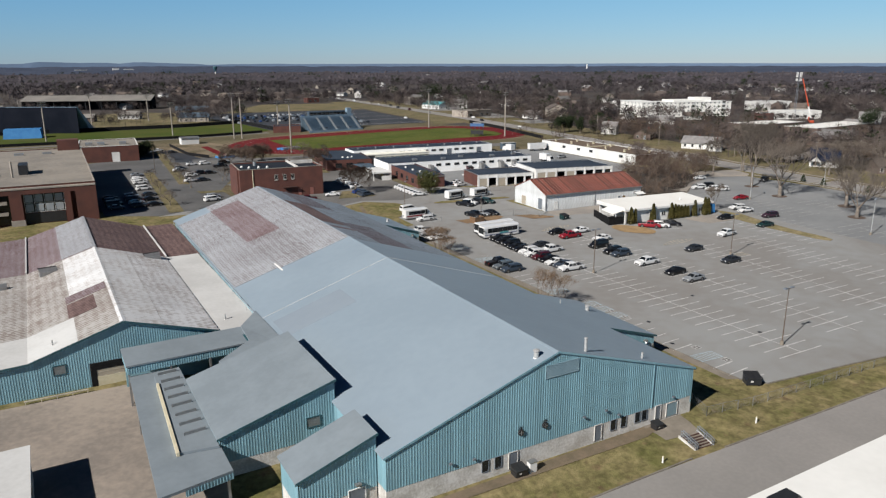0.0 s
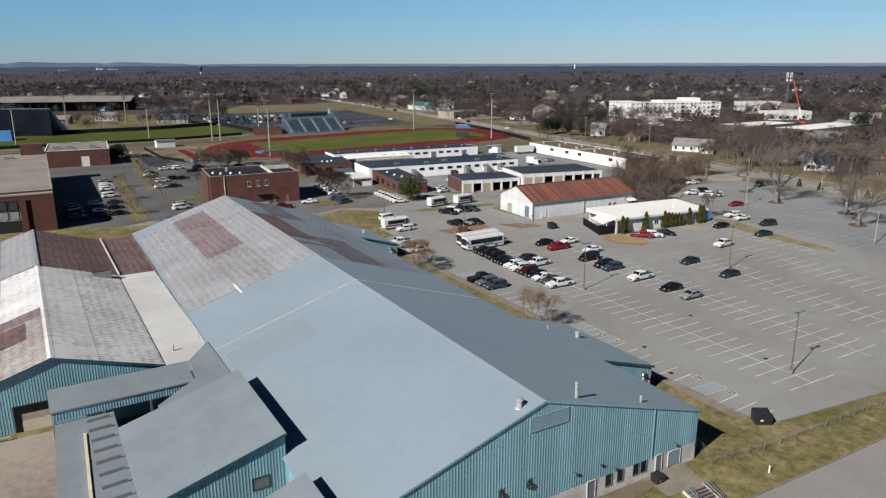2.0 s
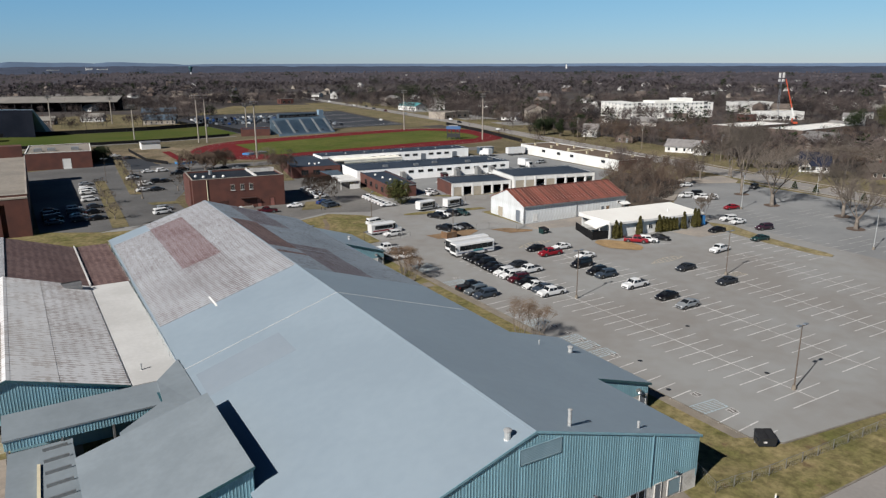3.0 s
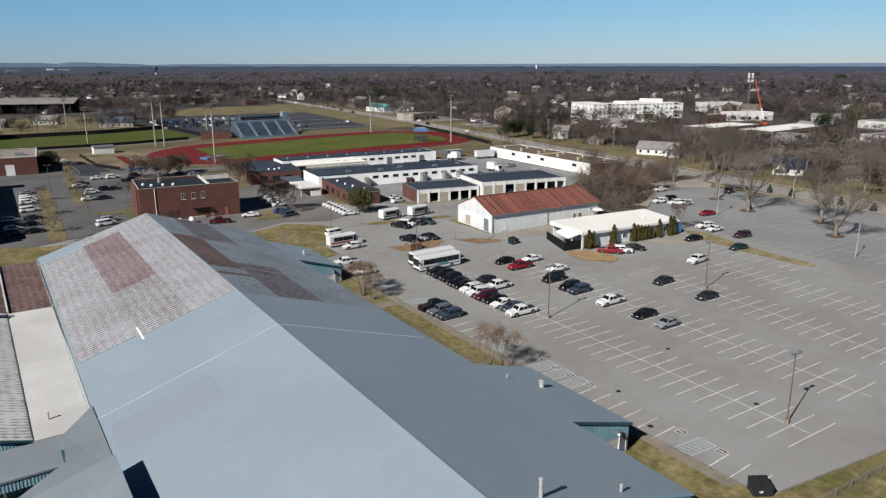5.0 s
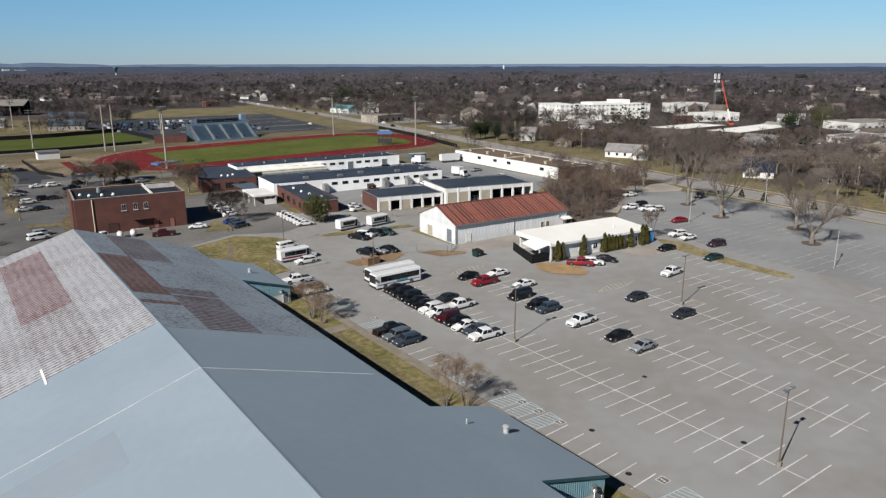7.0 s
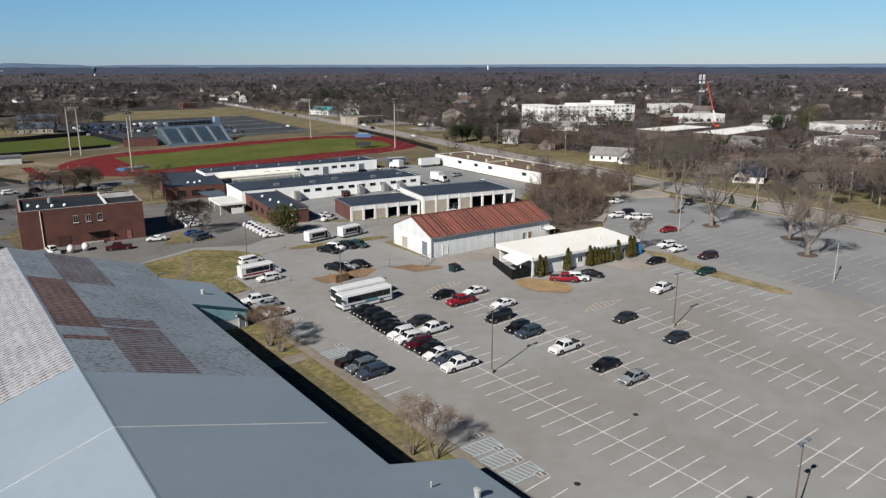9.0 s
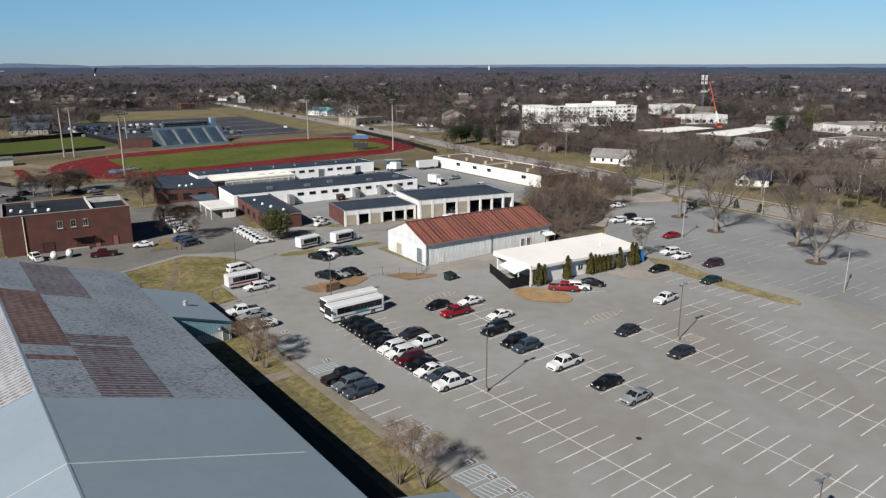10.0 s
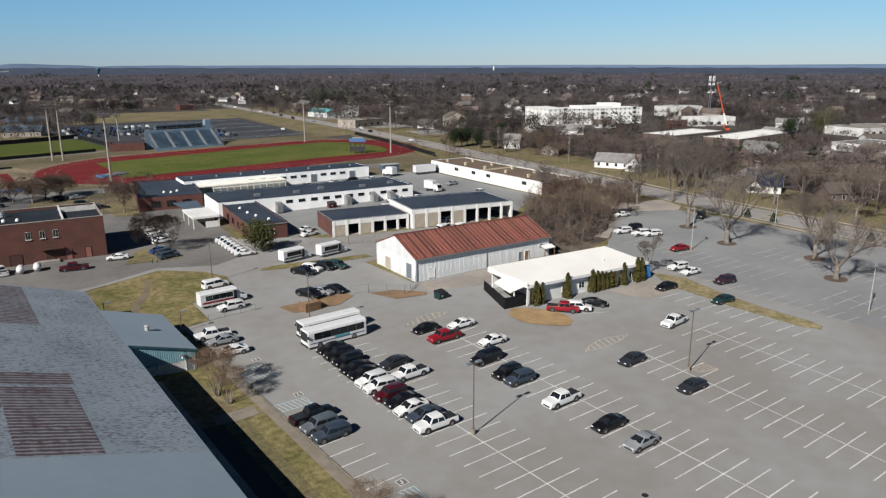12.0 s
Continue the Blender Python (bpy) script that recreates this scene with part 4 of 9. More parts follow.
def make_warehouse():
    e = thing("warehouse", "large teal metal warehouse with a grey coated gable roof", "warehouse")
    e.matrix_basis = WO
    t = 0.22
    for a, b in ((XW - 0.28, 0.0), (0.0, XE + 0.2)):
        za = roof_z(a) if a < 0 else ZR
        zb = ZR if b == 0 else roof_z(b)
        part("roof", Geo().prism([(a, -0.1, za), (a, -0.1, za - t), (b, -0.1, zb - t), (b, -0.1, zb)], (0, YN + 0.4, 0)), ROOF_GREY, e, "smooth pale blue-grey coated roof slope")
    for xa, xb in ((-0.3, 0.0), (0.0, 0.2)):
        part("ridge_cap", Geo().prism([(xa, -0.11, roof_z(xa) + 0.03), (xb, -0.11, roof_z(xb) + 0.03), (xb, -0.11, roof_z(xb) - 0.1), (xa, -0.11, roof_z(xa) - 0.1)], (0, YN + 0.42, 0)), ROOF_GREY, e)

    def sheet(x0, x1, y0, y1, material, lift=0.034, label=""):
        g = Geo().prism([(x0, y0, roof_z(x0) + lift), (x0, y1, roof_z(x0) + lift), (x1, y1, roof_z(x1) + lift), (x1, y0, roof_z(x1) + lift)], (0, 0, -0.06))
        part("roof_sheet", g, material, e, label)

    worn, rusty = "worn white sheets streaked with rust", "rusted brown roof sheets"
    sheet(-6.4, -0.1, 59.5, YN, ROOF_WORN, label=worn)
    sheet(-13.0, -6.42, 59.5, 80.5, ROOF_WORN2, label=worn)
    sheet(-13.0, -6.42, 80.52, 115, ROOF_RUSTY, label=rusty)
    sheet(-13.0, -6.42, 115.02, YN, ROOF_WORN, label=worn)
    sheet(XW, -13.02, 60.2, YN - 6, ROOF_WORN, label=worn)
    sheet(0.36, 5.4, 74.2, 100, ROOF_DEEPRUST, label=rusty)
    sheet(0.36, 5.3, 68.9, 70.5, ROOF_DEEPRUST, label=rusty)
    sheet(5.42, 12.2, 57.6, 74.6, ROOF_LINED, label=rusty)
    sheet(5.42, 12.6, 75.4, 79.2, ROOF_LINED, label=rusty)
    sheet(5.2, 12.2, 98.5, 120, ROOF_LINED, label=rusty)
    sheet(0.36, 12.21, 57.4, YN, ROOF_SPECK, 0.012, label="flaking blue-grey roof sheets")
    sheet(12.22, XE, 57.4, YN, ROOF_SPECK, 0.014, "flaking blue-grey roof sheets")
    sheet(-19.6, -9.2, 33.8, 40.4, mat("patched_coating", (0.19, 0.226, 0.262), (0.175, 0.21, 0.245), 0.1, 1.0, 0.8), 0.006, "slightly darker patch of coating")
    for xa, xb in ((XW, 0.0), (0.0, XE - 1)):
        part("seam", Geo().prism([(xa, 43.13, roof_z(xa) + 0.05), (xa, 43.27, roof_z(xa) + 0.05), (xb, 43.27, roof_z(xb) + 0.05), (xb, 43.13, roof_z(xb) + 0.05)], (0, 0, -0.08)), SEAM_WHITE, e, "pale raised roof seam")
    part("seam", Geo().prism([(-12.85, 58, roof_z(-12.85) + 0.05), (-12.85, 62.8, roof_z(-12.85) + 0.05), (-12.6, 62.8, roof_z(-12.6) + 0.05), (-12.6, 58, roof_z(-12.6) + 0.05)], (0, 0, -0.06)), WHITE_WALL, e)
    # walls: painted masonry below, ribbed sheets above
    head = lambda s: roof_z(XW + s) - 0.24
    part("plinth", Geo().box(XW, 0.02, -0.8, XE, 0.3, 2.45), PLINTH, e, "stained white masonry base")
    panel_wall(e, (XW, 0), (XE, 0), 2.4, head, TEAL, label="ribbed teal metal gable wall")
    part("plinth", Geo().box(XE - 0.3, 0.3, -0.8, XE - 0.02, YN - 0.3, 1.6), PLINTH, e)
    for ya, yb in ((0, 15.2), (33.1, 91.3), (109.4, YN)):
        panel_wall(e, (XE, ya), (XE, yb), 1.5, lambda s: ZE - 0.28, TEAL)
    panel_wall(e, (XE, 15.2), (XE, 33.1), 1.5, lambda s: ZE - 0.28, TEAL)
    panel_wall(e, (XE, 91.3), (XE, 109.4), 1.5, lambda s: ZE - 0.28, TEAL)
    panel_wall(e, (XW, YN), (XW, 0), 2.4, lambda s: ZE - 0.28, TEAL)
    part("plinth", Geo().box(XW + 0.02, 0.3, -0.8, XW + 0.3, YN - 0.3, 2.45), PLINTH, e)
    panel_wall(e, (XE, YN), (XW, YN), 0.3, lambda s: roof_z(XE - s) - 0.24, TEAL)
    for xa, xb in ((XW - 0.3, 0), (0, XE + 0.22)):
        part("rake_trim", Geo().prism([(xa, -0.16, roof_z(xa) + 0.02), (xa, -0.16, roof_z(xa) - 0.2), (xb, -0.16, roof_z(xb) - 0.2), (xb, -0.16, roof_z(xb) + 0.02)], (0, 0.055, 0)), TEAL, e, "teal rake trim")
    part("gutter", Geo().box(XE + 0.21, -0.1, ZE - 0.42, XE + 0.38, 15, ZE - 0.2), TEAL_DARK, e)
    part("gutter", Geo().box(XE + 0.21, 33.3, ZE - 0.42, XE + 0.38, 91, ZE - 0.2), TEAL_DARK, e)
    # openings of the gable wall
    at = lambda x, z: Matrix.Translation((x, -0.0, z))
    for x in (-9.5, -7.9, 8.1, 9.7, 11.9, 13.0):
        window(e, at(x, 1.1), 0.8, 1.3, GREY_DOOR, 0, t=0.03)
    door(e, at(-6.1, 0.45), 1.05, 1.9, frame_mat=PLINTH)
    door(e, at(5.75, 0.45), 0.95, 1.9, frame_mat=PLINTH)
    door(e, at(15.25, 0.55), 0.8, 1.85, frame_mat=PLINTH)
    door(e, at(17.1, 0.5), 1.75, 1.75, GREY_PANEL, 0, frame_mat=PLINTH)
    lv = Geo()
    for i in range(9):
        lv.prism([(-1.6, -0.08, 9.95 + i * 0.155), (2.8, -0.08, 9.95 + i * 0.155), (2.8, -0.02, 10.07 + i * 0.155), (-1.6, -0.02, 10.07 + i * 0.155)], (0, 0, 0.03))
    lv.box(-1.65, -0.09, 9.88, -1.6, 0, 11.37).box(2.8, -0.09, 9.88, 2.85, 0, 11.37).box(-1.6, -0.09, 11.32, 2.8, 0, 11.37).box(-1.6, -0.09, 9.88, 2.8, 0, 9.93)
    part("louver", lv, GREY_PANEL, e, "wide faded blue-grey wall louver")
    for x in (-4.7, -1.5):
        fan = part("wall_fan", Geo().tube((x, 0.0, 4.45), (x, -0.22, 4.45), 0.36, 0.34, 16), BLACK, e, "sooty round exhaust fan")
        part("grille", Geo().box(x - 0.3, -0.25, 4.43, x + 0.3, -0.22, 4.47).box(x - 0.02, -0.25, 4.15, x + 0.02, -0.22, 4.75), METAL, fan)
        soot = Geo()
        for k in range(7):
            soot.box(x - 0.3 + 0.09 * k, -0.061, 4.5, x - 0.25 + 0.09 * k, -0.055, 5.05 + 0.25 * ((k * 5) % 4) / 4)
        part("soot", soot, BLACK, fan)
    for x, z in ((-13.4, 3.3), (3.9, 3.95), (7.1, 3.95), (9.1, 2.9), (17.9, 2.98), (-10.6, 3.0)):
        lamp = part("floodlight", Geo().box(x - 0.16, -0.34, z, x + 0.16, -0.18, z + 0.2), GREY_DOOR, e, "small wall floodlight")
        part("bracket", Geo().box(x - 0.04, -0.24, z + 0.06, x + 0.04, 0.0, z + 0.14), BLACK, lamp)
    part("pipe", Geo().tube((14.4, -0.12, 2.4), (14.4, -0.12, 8.1), 0.04, 0.04, 8), TEAL, e)


make_warehouse()


def porch(y0, y1, label):
    """A lower entrance wing: the main slope runs on over it, with a teal triangular side."""
    e = thing("entrance_wing", label, "entrance", (0, 0, 0), 0, "east entrance wings")
    e.matrix_basis = WO
    k = (ZR - ZE) / XE
    x1 = XE + 9.2
    z1 = ZR - k * x1
    part("roof", Geo().prism([(XE + 0.201, y0, ZE - 0.201 * k), (XE + 0.201, y1, ZE - 0.201 * k), (x1 + 0.3, y1 + 0.25, z1 - 0.3 * k), (x1 + 0.3, y0, z1 - 0.3 * k)], (0, 0, -0.22)), ROOF_GREY, e, "grey roof slope running on from the warehouse")
    head = lambda s: ZR - k * (XE + s) - 0.32
    panel_wall(e, (XE + 0.05, y0 + 0.15), (x1, y0 + 0.15), 2.0, head, TEAL)
    part("plinth", Geo().box(XE + 0.05, y0 + 0.17, -0.8, x1, y0 + 0.4, 2.05), PLINTH, e)
    part("wall", Geo().box(x1 - 0.25, y0 + 0.4, -0.8, x1, y1 - 0.4, z1 - 0.3), PLINTH, e)
    part("wall", Geo().prism([(XE + 0.05, y1 - 0.2, -0.8), (x1, y1 - 0.2, -0.8), (x1, y1 - 0.2, z1 - 0.32), (XE + 0.05, y1 - 0.2, ZE - 0.35)], (0, 0.2, 0)), PLINTH, e)
    part("rake_trim", Geo().prism([(XE + 0.3, y0 - 0.1, ZE - 0.05), (XE + 0.3, y0 - 0.1, ZE - 0.35), (x1 + 0.35, y0 - 0.1, z1 - 0.38), (x1 + 0.35, y0 - 0.1, z1 - 0.05)], (0, 0.06, 0)), TEAL_DARK, e)
    lamp = part("wall_lamp", Geo().box(x1 - 2.2, y0 - 0.35, 2.75, x1 - 1.7, y0 + 0.1, 3.0), METAL, e)
    part("shade", Geo().tube((x1 - 1.95, y0 - 0.3, 2.6), (x1 - 1.95, y0 - 0.3, 2.78), 0.28, 0.16, 10), METAL, lamp)
    rail = part("handrail", Geo().tube((XE + 3.6, y0 - 0.1, 1.6), (XE + 3.6, y0 - 0.1, 2.7), 0.04, 0.04, 6).tube((XE + 1.6, y0 - 0.1, 2.1), (XE + 3.6, y0 - 0.1, 2.7), 0.04, 0.04, 6), BLACK, e)
    door(e, Matrix.Translation((x1 - 1.4, y0 + 0.17, -0.1)), 1.0, 2.0)


porch(15.2, 33.0, "low grey-roofed entrance wing with a teal triangular side")
porch(91.4, 109.4, "low grey-roofed entrance wing beside winter grass")

for x, y, h, r, lab in ((-2.1, 1.1, 0.9, 0.28, "stubby galvanised vent on the warehouse ridge"), (4.8, 1.2, 1.7, 0.17, "tall thin galvanised flue on the warehouse roof"), (13.5, 1.1, 0.8, 0.12, "small galvanised flue on the warehouse roof"), (26.3, 25.6, 0.9, 0.3, "stubby galvanised vent on the entrance wing"), (22.9, 28.1, 0.7, 0.08, "thin vent pipe on the entrance wing"), (26.0, 99.6, 0.8, 0.3, "stubby galvanised vent on the far entrance wing")):
    p = on_roof(x, y)
    vent_pipe(p.x, p.y, p.z - 0.15, h, r, lab)


# ---- railing along the warehouse's valley edge ----
def make_railing():
    e = thing("roof_railing", "pale green pipe railing along the roof valley", "railing")
    e.matrix_basis = WO
    z = 5.25
    ys = [46 + i * 4.6 for i in range(17)]
    for y in ys:
        part("post", Geo().tube((XW - 0.5, y, z - 0.3), (XW - 0.5, y, z + 1.1), 0.03, 0.03, 6), GALV, e)
    for h in (0.55, 1.08):
        part("rail", Geo().tube((XW - 0.5, ys[0], z + h), (XW - 0.5, ys[-1], z + h), 0.022, 0.022, 6), GALV, e)


make_railing()


# ---- the older warehouse to the west ----
def make_old_warehouse():
    e = thing("old_warehouse", "older warehouse with patched, rusting ribbed roofs and teal walls", "warehouse", (-90.4, -7.4, 0))
    prof = [(-36.0, 4.4), (-11.6, 5.4), (0.0, 9.1), (12.4, 5.4)]

    def z(x):
        for (a, za), (b, zb) in zip(prof, prof[1:]):
            if x <= b:
                return za + (zb - za) * (x - a) / (b - a)
        return prof[-1][1]

    def slope(x0, x1, y0, y1, material, lift=0.0, label="", name="roof_sheet", thick=0.16):
        part(name, Geo().prism([(x0, y0, z(x0) + lift), (x0, y1, z(x0) + lift), (x1, y1, z(x1) + lift), (x1, y0, z(x1) + lift)], (0, 0, -thick)), material, e, label)

    slope(0, 12.4, -0.3, 45.5, ROOF_OLDGREY, label="weathered off-white ribbed roof slope", name="roof")
    slope(-11.6, 0, -0.3, 45.5, ROOF_OLDWHITE, label="weathered off-white ribbed roof slope", name="roof")
    slope(-36, -11.6, -0.3, 45.5, ROOF_OLDWHITE, name="roof")
    slope(-36, -11.6, 45.5, 77, ROOF_RUSTY, name="roof")
    slope(-11.6, 0, 45.5, 77, ROOF_RUSTY, name="roof")
    slope(0, 12.4, 45.5, 77, ROOF_DEEPRUST, name="roof", label="rust-brown ribbed roof slope")
    slope(-5.7, -0.1, 46, 77, ROOF_WORN, 0.03, thick=0.06)
    slope(-6.2, -2.4, 10, 17, ROOF_DEEPRUST, 0.03, "square of rusted sheets", thick=0.06)
    slope(-6.2, -0.5, 17.5, 21, ROOF_RUSTY, 0.03, thick=0.06)
    slope(-36, -11.6, -0.28, 10, ROOF_WHITE, 0.03, "bright white coated strip", thick=0.06)
    slope(-11.6, -5.6, -0.28, 10, ROOF_WHITE, 0.03, "bright white coated strip", thick=0.06)
    slope(-5.58, -0.4, 21.2, 45, ROOF_COATED, 0.03, thick=0.06)
    slope(0.4, 5.1, -0.28, 45, ROOF_COATED, 0.03, "pale coated roof strip", thick=0.06)
    slope(5.2, 12.3, 0.3, 45, ROOF_OLDGREY, 0.03, thick=0.06)
    for y, m in ((45.3, ROOF_COATED),):
        part("flashing", Geo().prism([(-0.4, -0.3, z(-0.4) + 0.05), (0.4, -0.3, z(0.4) + 0.05), (0, -0.3, 9.17)], (0, 45.8, 0)), m, e)
    part("flashing", Geo().box(-0.3, 45.4, 8.9, 0.3, 77, 9.18), ROOF_WORN, e)
    part("parapet", Geo().box(-11.75, 45.5, 4.8, -11.5, 77, 5.75), ROOF_WHITE, e, "low white parapet")
    part("parapet", Geo().box(12.42, 45.5, 4.8, 12.66, 77, 5.7), ROOF_WHITE, e)
    head = lambda s: z(-36 + s) - 0.18
    panel_wall(e, (-36, 0), (12.2, 0), 0.2, head, TEAL, label="ribbed teal gable wall")
    part("wall", Geo().box(-36, 76.5, -0.6, 12.4, 76.8, 4.2), BRICK, e)
    part("rake_trim", Geo().prism([(0, -0.36, 9.1), (0, -0.36, 8.85), (12.5, -0.36, 5.1), (12.5, -0.36, 5.35)], (0, 0.06, 0)), TEAL_DARK, e)
    part("rake_trim", Geo().prism([(0, -0.36, 9.1), (-11.6, -0.36, 5.4), (-11.6, -0.36, 5.15), (0, -0.36, 8.85)], (0, 0.06, 0)), TEAL_DARK, e)
    part("rake_trim", Geo().prism([(-11.6, -0.36, 5.4), (-36, -0.36, 4.4), (-36, -0.36, 4.15), (-11.6, -0.36, 5.15)], (0, 0.06, 0)), TEAL_DARK, e)
    door(e, Matrix.Translation((-4.6, -0.02, 0.4)), 4.4, 3.3, TAN_DOOR, 6, "shutter_door", BLACK)
    # black sheets on the leaf paint the shade inside the open gaps
    part("gap_shade", Geo().box(-4.55, -0.1, 2.75, -0.25, -0.07, 3.68).box(-4.58, -0.1, 0.4, -3.9, -0.065, 2.75), BLACK_SCREEN, e, "black sheets painted for the shade in the gap over the half-raised shutter")
    window(e, Matrix.Translation((-8.9, -0.02, 3.1)), 1.4, 1.2, TEAL_DARK, 0, pane=PALE_PANE)
    # the flat valley and the low link roof
    part("valley_roof", Geo().box(12.42, -0.4, 5.05, 18.6, 45.5, 5.3), ROOF_WHITE, e, "bright white flat valley roof")
    part("link_roof", Geo().box(12.72, 45.52, 4.9, 18.9, 77, 5.35), ROOF_DEEPRUST, e, "rust-brown low link roof")
    # the shutter's lit lower half, painted as a paler sheet
    part("lit_leaf", Geo().box(-3.86, -0.12, 0.42, -0.28, -0.07, 1.75), CREAM, e, "pale sheet painted as the lit lower half of the shutter")
    rack = part("loading_rail", Geo().box(-12.6, -1.7, 0.84, -5.2, -1.5, 0.98), YELLOW_LINE, e, "low faded yellow rail")
    part("ledge", Geo().box(-12.6, -1.45, -0.3, -5.2, -0.1, 0.4), WORN_PATH, e, "dark earth-brown loading ledge")
    for i in range(5):
        part("post", Geo().box(-12.5 + i * 1.78, -1.7, -0.4, -12.38 + i * 1.78, -1.5, 0.84), YELLOW_LINE, rack)


make_old_warehouse()


def roof_unit(x, y, z, n, label):
    e = thing("roof_ventilator", label, "roof vent", (x, y, z), 8, "roof ventilators")
    part("curb", Geo().box(-1.4, -0.7, -0.7, 1.4, 0.7, 0.1), METAL, e)
    for i in range(n):
        part("hood", Geo().prism([(-1.3, -0.5 + 0.75 * i, 0.1), (1.3, -0.5 + 0.75 * i, 0.1), (1.5, -0.2 + 0.75 * i, 0.55), (-1.5, -0.2 + 0.75 * i, 0.55)], (0, 0.3, 0.1)), BLACK if i else METAL, e)


roof_unit(-98.5, 32.5, 6.9, 2, "grey hooded ventilator on the old roof")
roof_unit(-80.8, 35.5, 6.5, 2, "dark hooded ventilator by the valley roof")
roof_unit(-106.3, 30.5, 5.6, 1, "small dark hooded ventilator on the low slope")
vent_pipe(-76.2, -3.5, 5.2, 0.9, 0.12, "crooked vent pipe on the white valley roof")
vent_pipe(-99.0, -4.8, 6.3, 0.7, 0.1, "thin vent pipe on the white coated strip")


# ---- lean-to sheds against the warehouse ----
def lean_to(name, label, x0, x1, y0, y1, z0, z1, base=0.3, north=True):
    """A mono-pitch shed: low edge at x0, high edge at x1."""
    e = thing(name, label, "shed", (0, 0, 0), 0, "lean-to sheds")
    part("roof", Geo().prism([(x0 - 0.25, y0 - 0.25, z0), (x0 - 0.25, y1 + 0.1, z0), (x1 + 0.1, y1 + 0.1, z1), (x1 + 0.1, y0 - 0.25, z1)], (0, 0, -0.2)), ROOF_SHED, e, "grey coated lean-to roof")
    k = (z1 - z0) / (x1 - x0)
    panel_wall(e, (x0, y0), (x1, y0), base + 1.7, lambda s: z0 + k * s - 0.22, TEAL, label="ribbed teal end wall")
    part("plinth", Geo().box(x0, y0 + 0.02, base - 1, x1, y0 + 0.28, base + 1.75), PLINTH, e, "stained white masonry base")
    panel_wall(e, (x0, y1), (x0, y0), base + 1.7, lambda s: z0 - 0.24, TEAL)
    part("plinth", Geo().box(x0 + 0.02, y0 + 0.28, base - 1, x0 + 0.28, y1 - 0.02, base + 1.75), PLINTH, e)
    part("rake_trim", Geo().prism([(x0 - 0.3, y0 - 0.3, z0 + 0.02), (x0 - 0.3, y0 - 0.3, z0 - 0.25), (x1 + 0.15, y0 - 0.3, z1 - 0.25), (x1 + 0.15, y0 - 0.3, z1 + 0.02)], (0, 0.05, 0)), TEAL_DARK, e)
    part("wall", Geo().box(x1 - 0.12, y0, 6.0, x1 + 0.05, y1, z1 - 0.2), TEAL_DARK, e, "dark upstand above the main roof")
    panel_wall(e, (x1, y1), (x0, y1), base, lambda s: z1 - k * s - 0.22, TEAL)
    return e


big_shed = lean_to("lean_to_shed", "grey-roofed teal lean-to shed beside the warehouse", -85.0, -72.25, -38.0, -21.6, 5.0, 8.7)
window(big_shed, Matrix.Translation((-75.6, -38.02, 3.6)), 1.5, 1.1, TEAL_DARK, 0, pane=PALE_PANE)
small_shed = lean_to("lean_to_shed", "small teal lean-to entry with grey double doors", -80.6, -72.6, -49.7, -44.4, 5.0, 7.9)
door(small_shed, Matrix.Translation((-75.6, -49.72, 0.4)), 1.7, 2.0)
lamp = part("floodlight", Geo().box(-75.0, -50.2, 2.9, -74.4, -49.8, 3.1), METAL, small_shed)


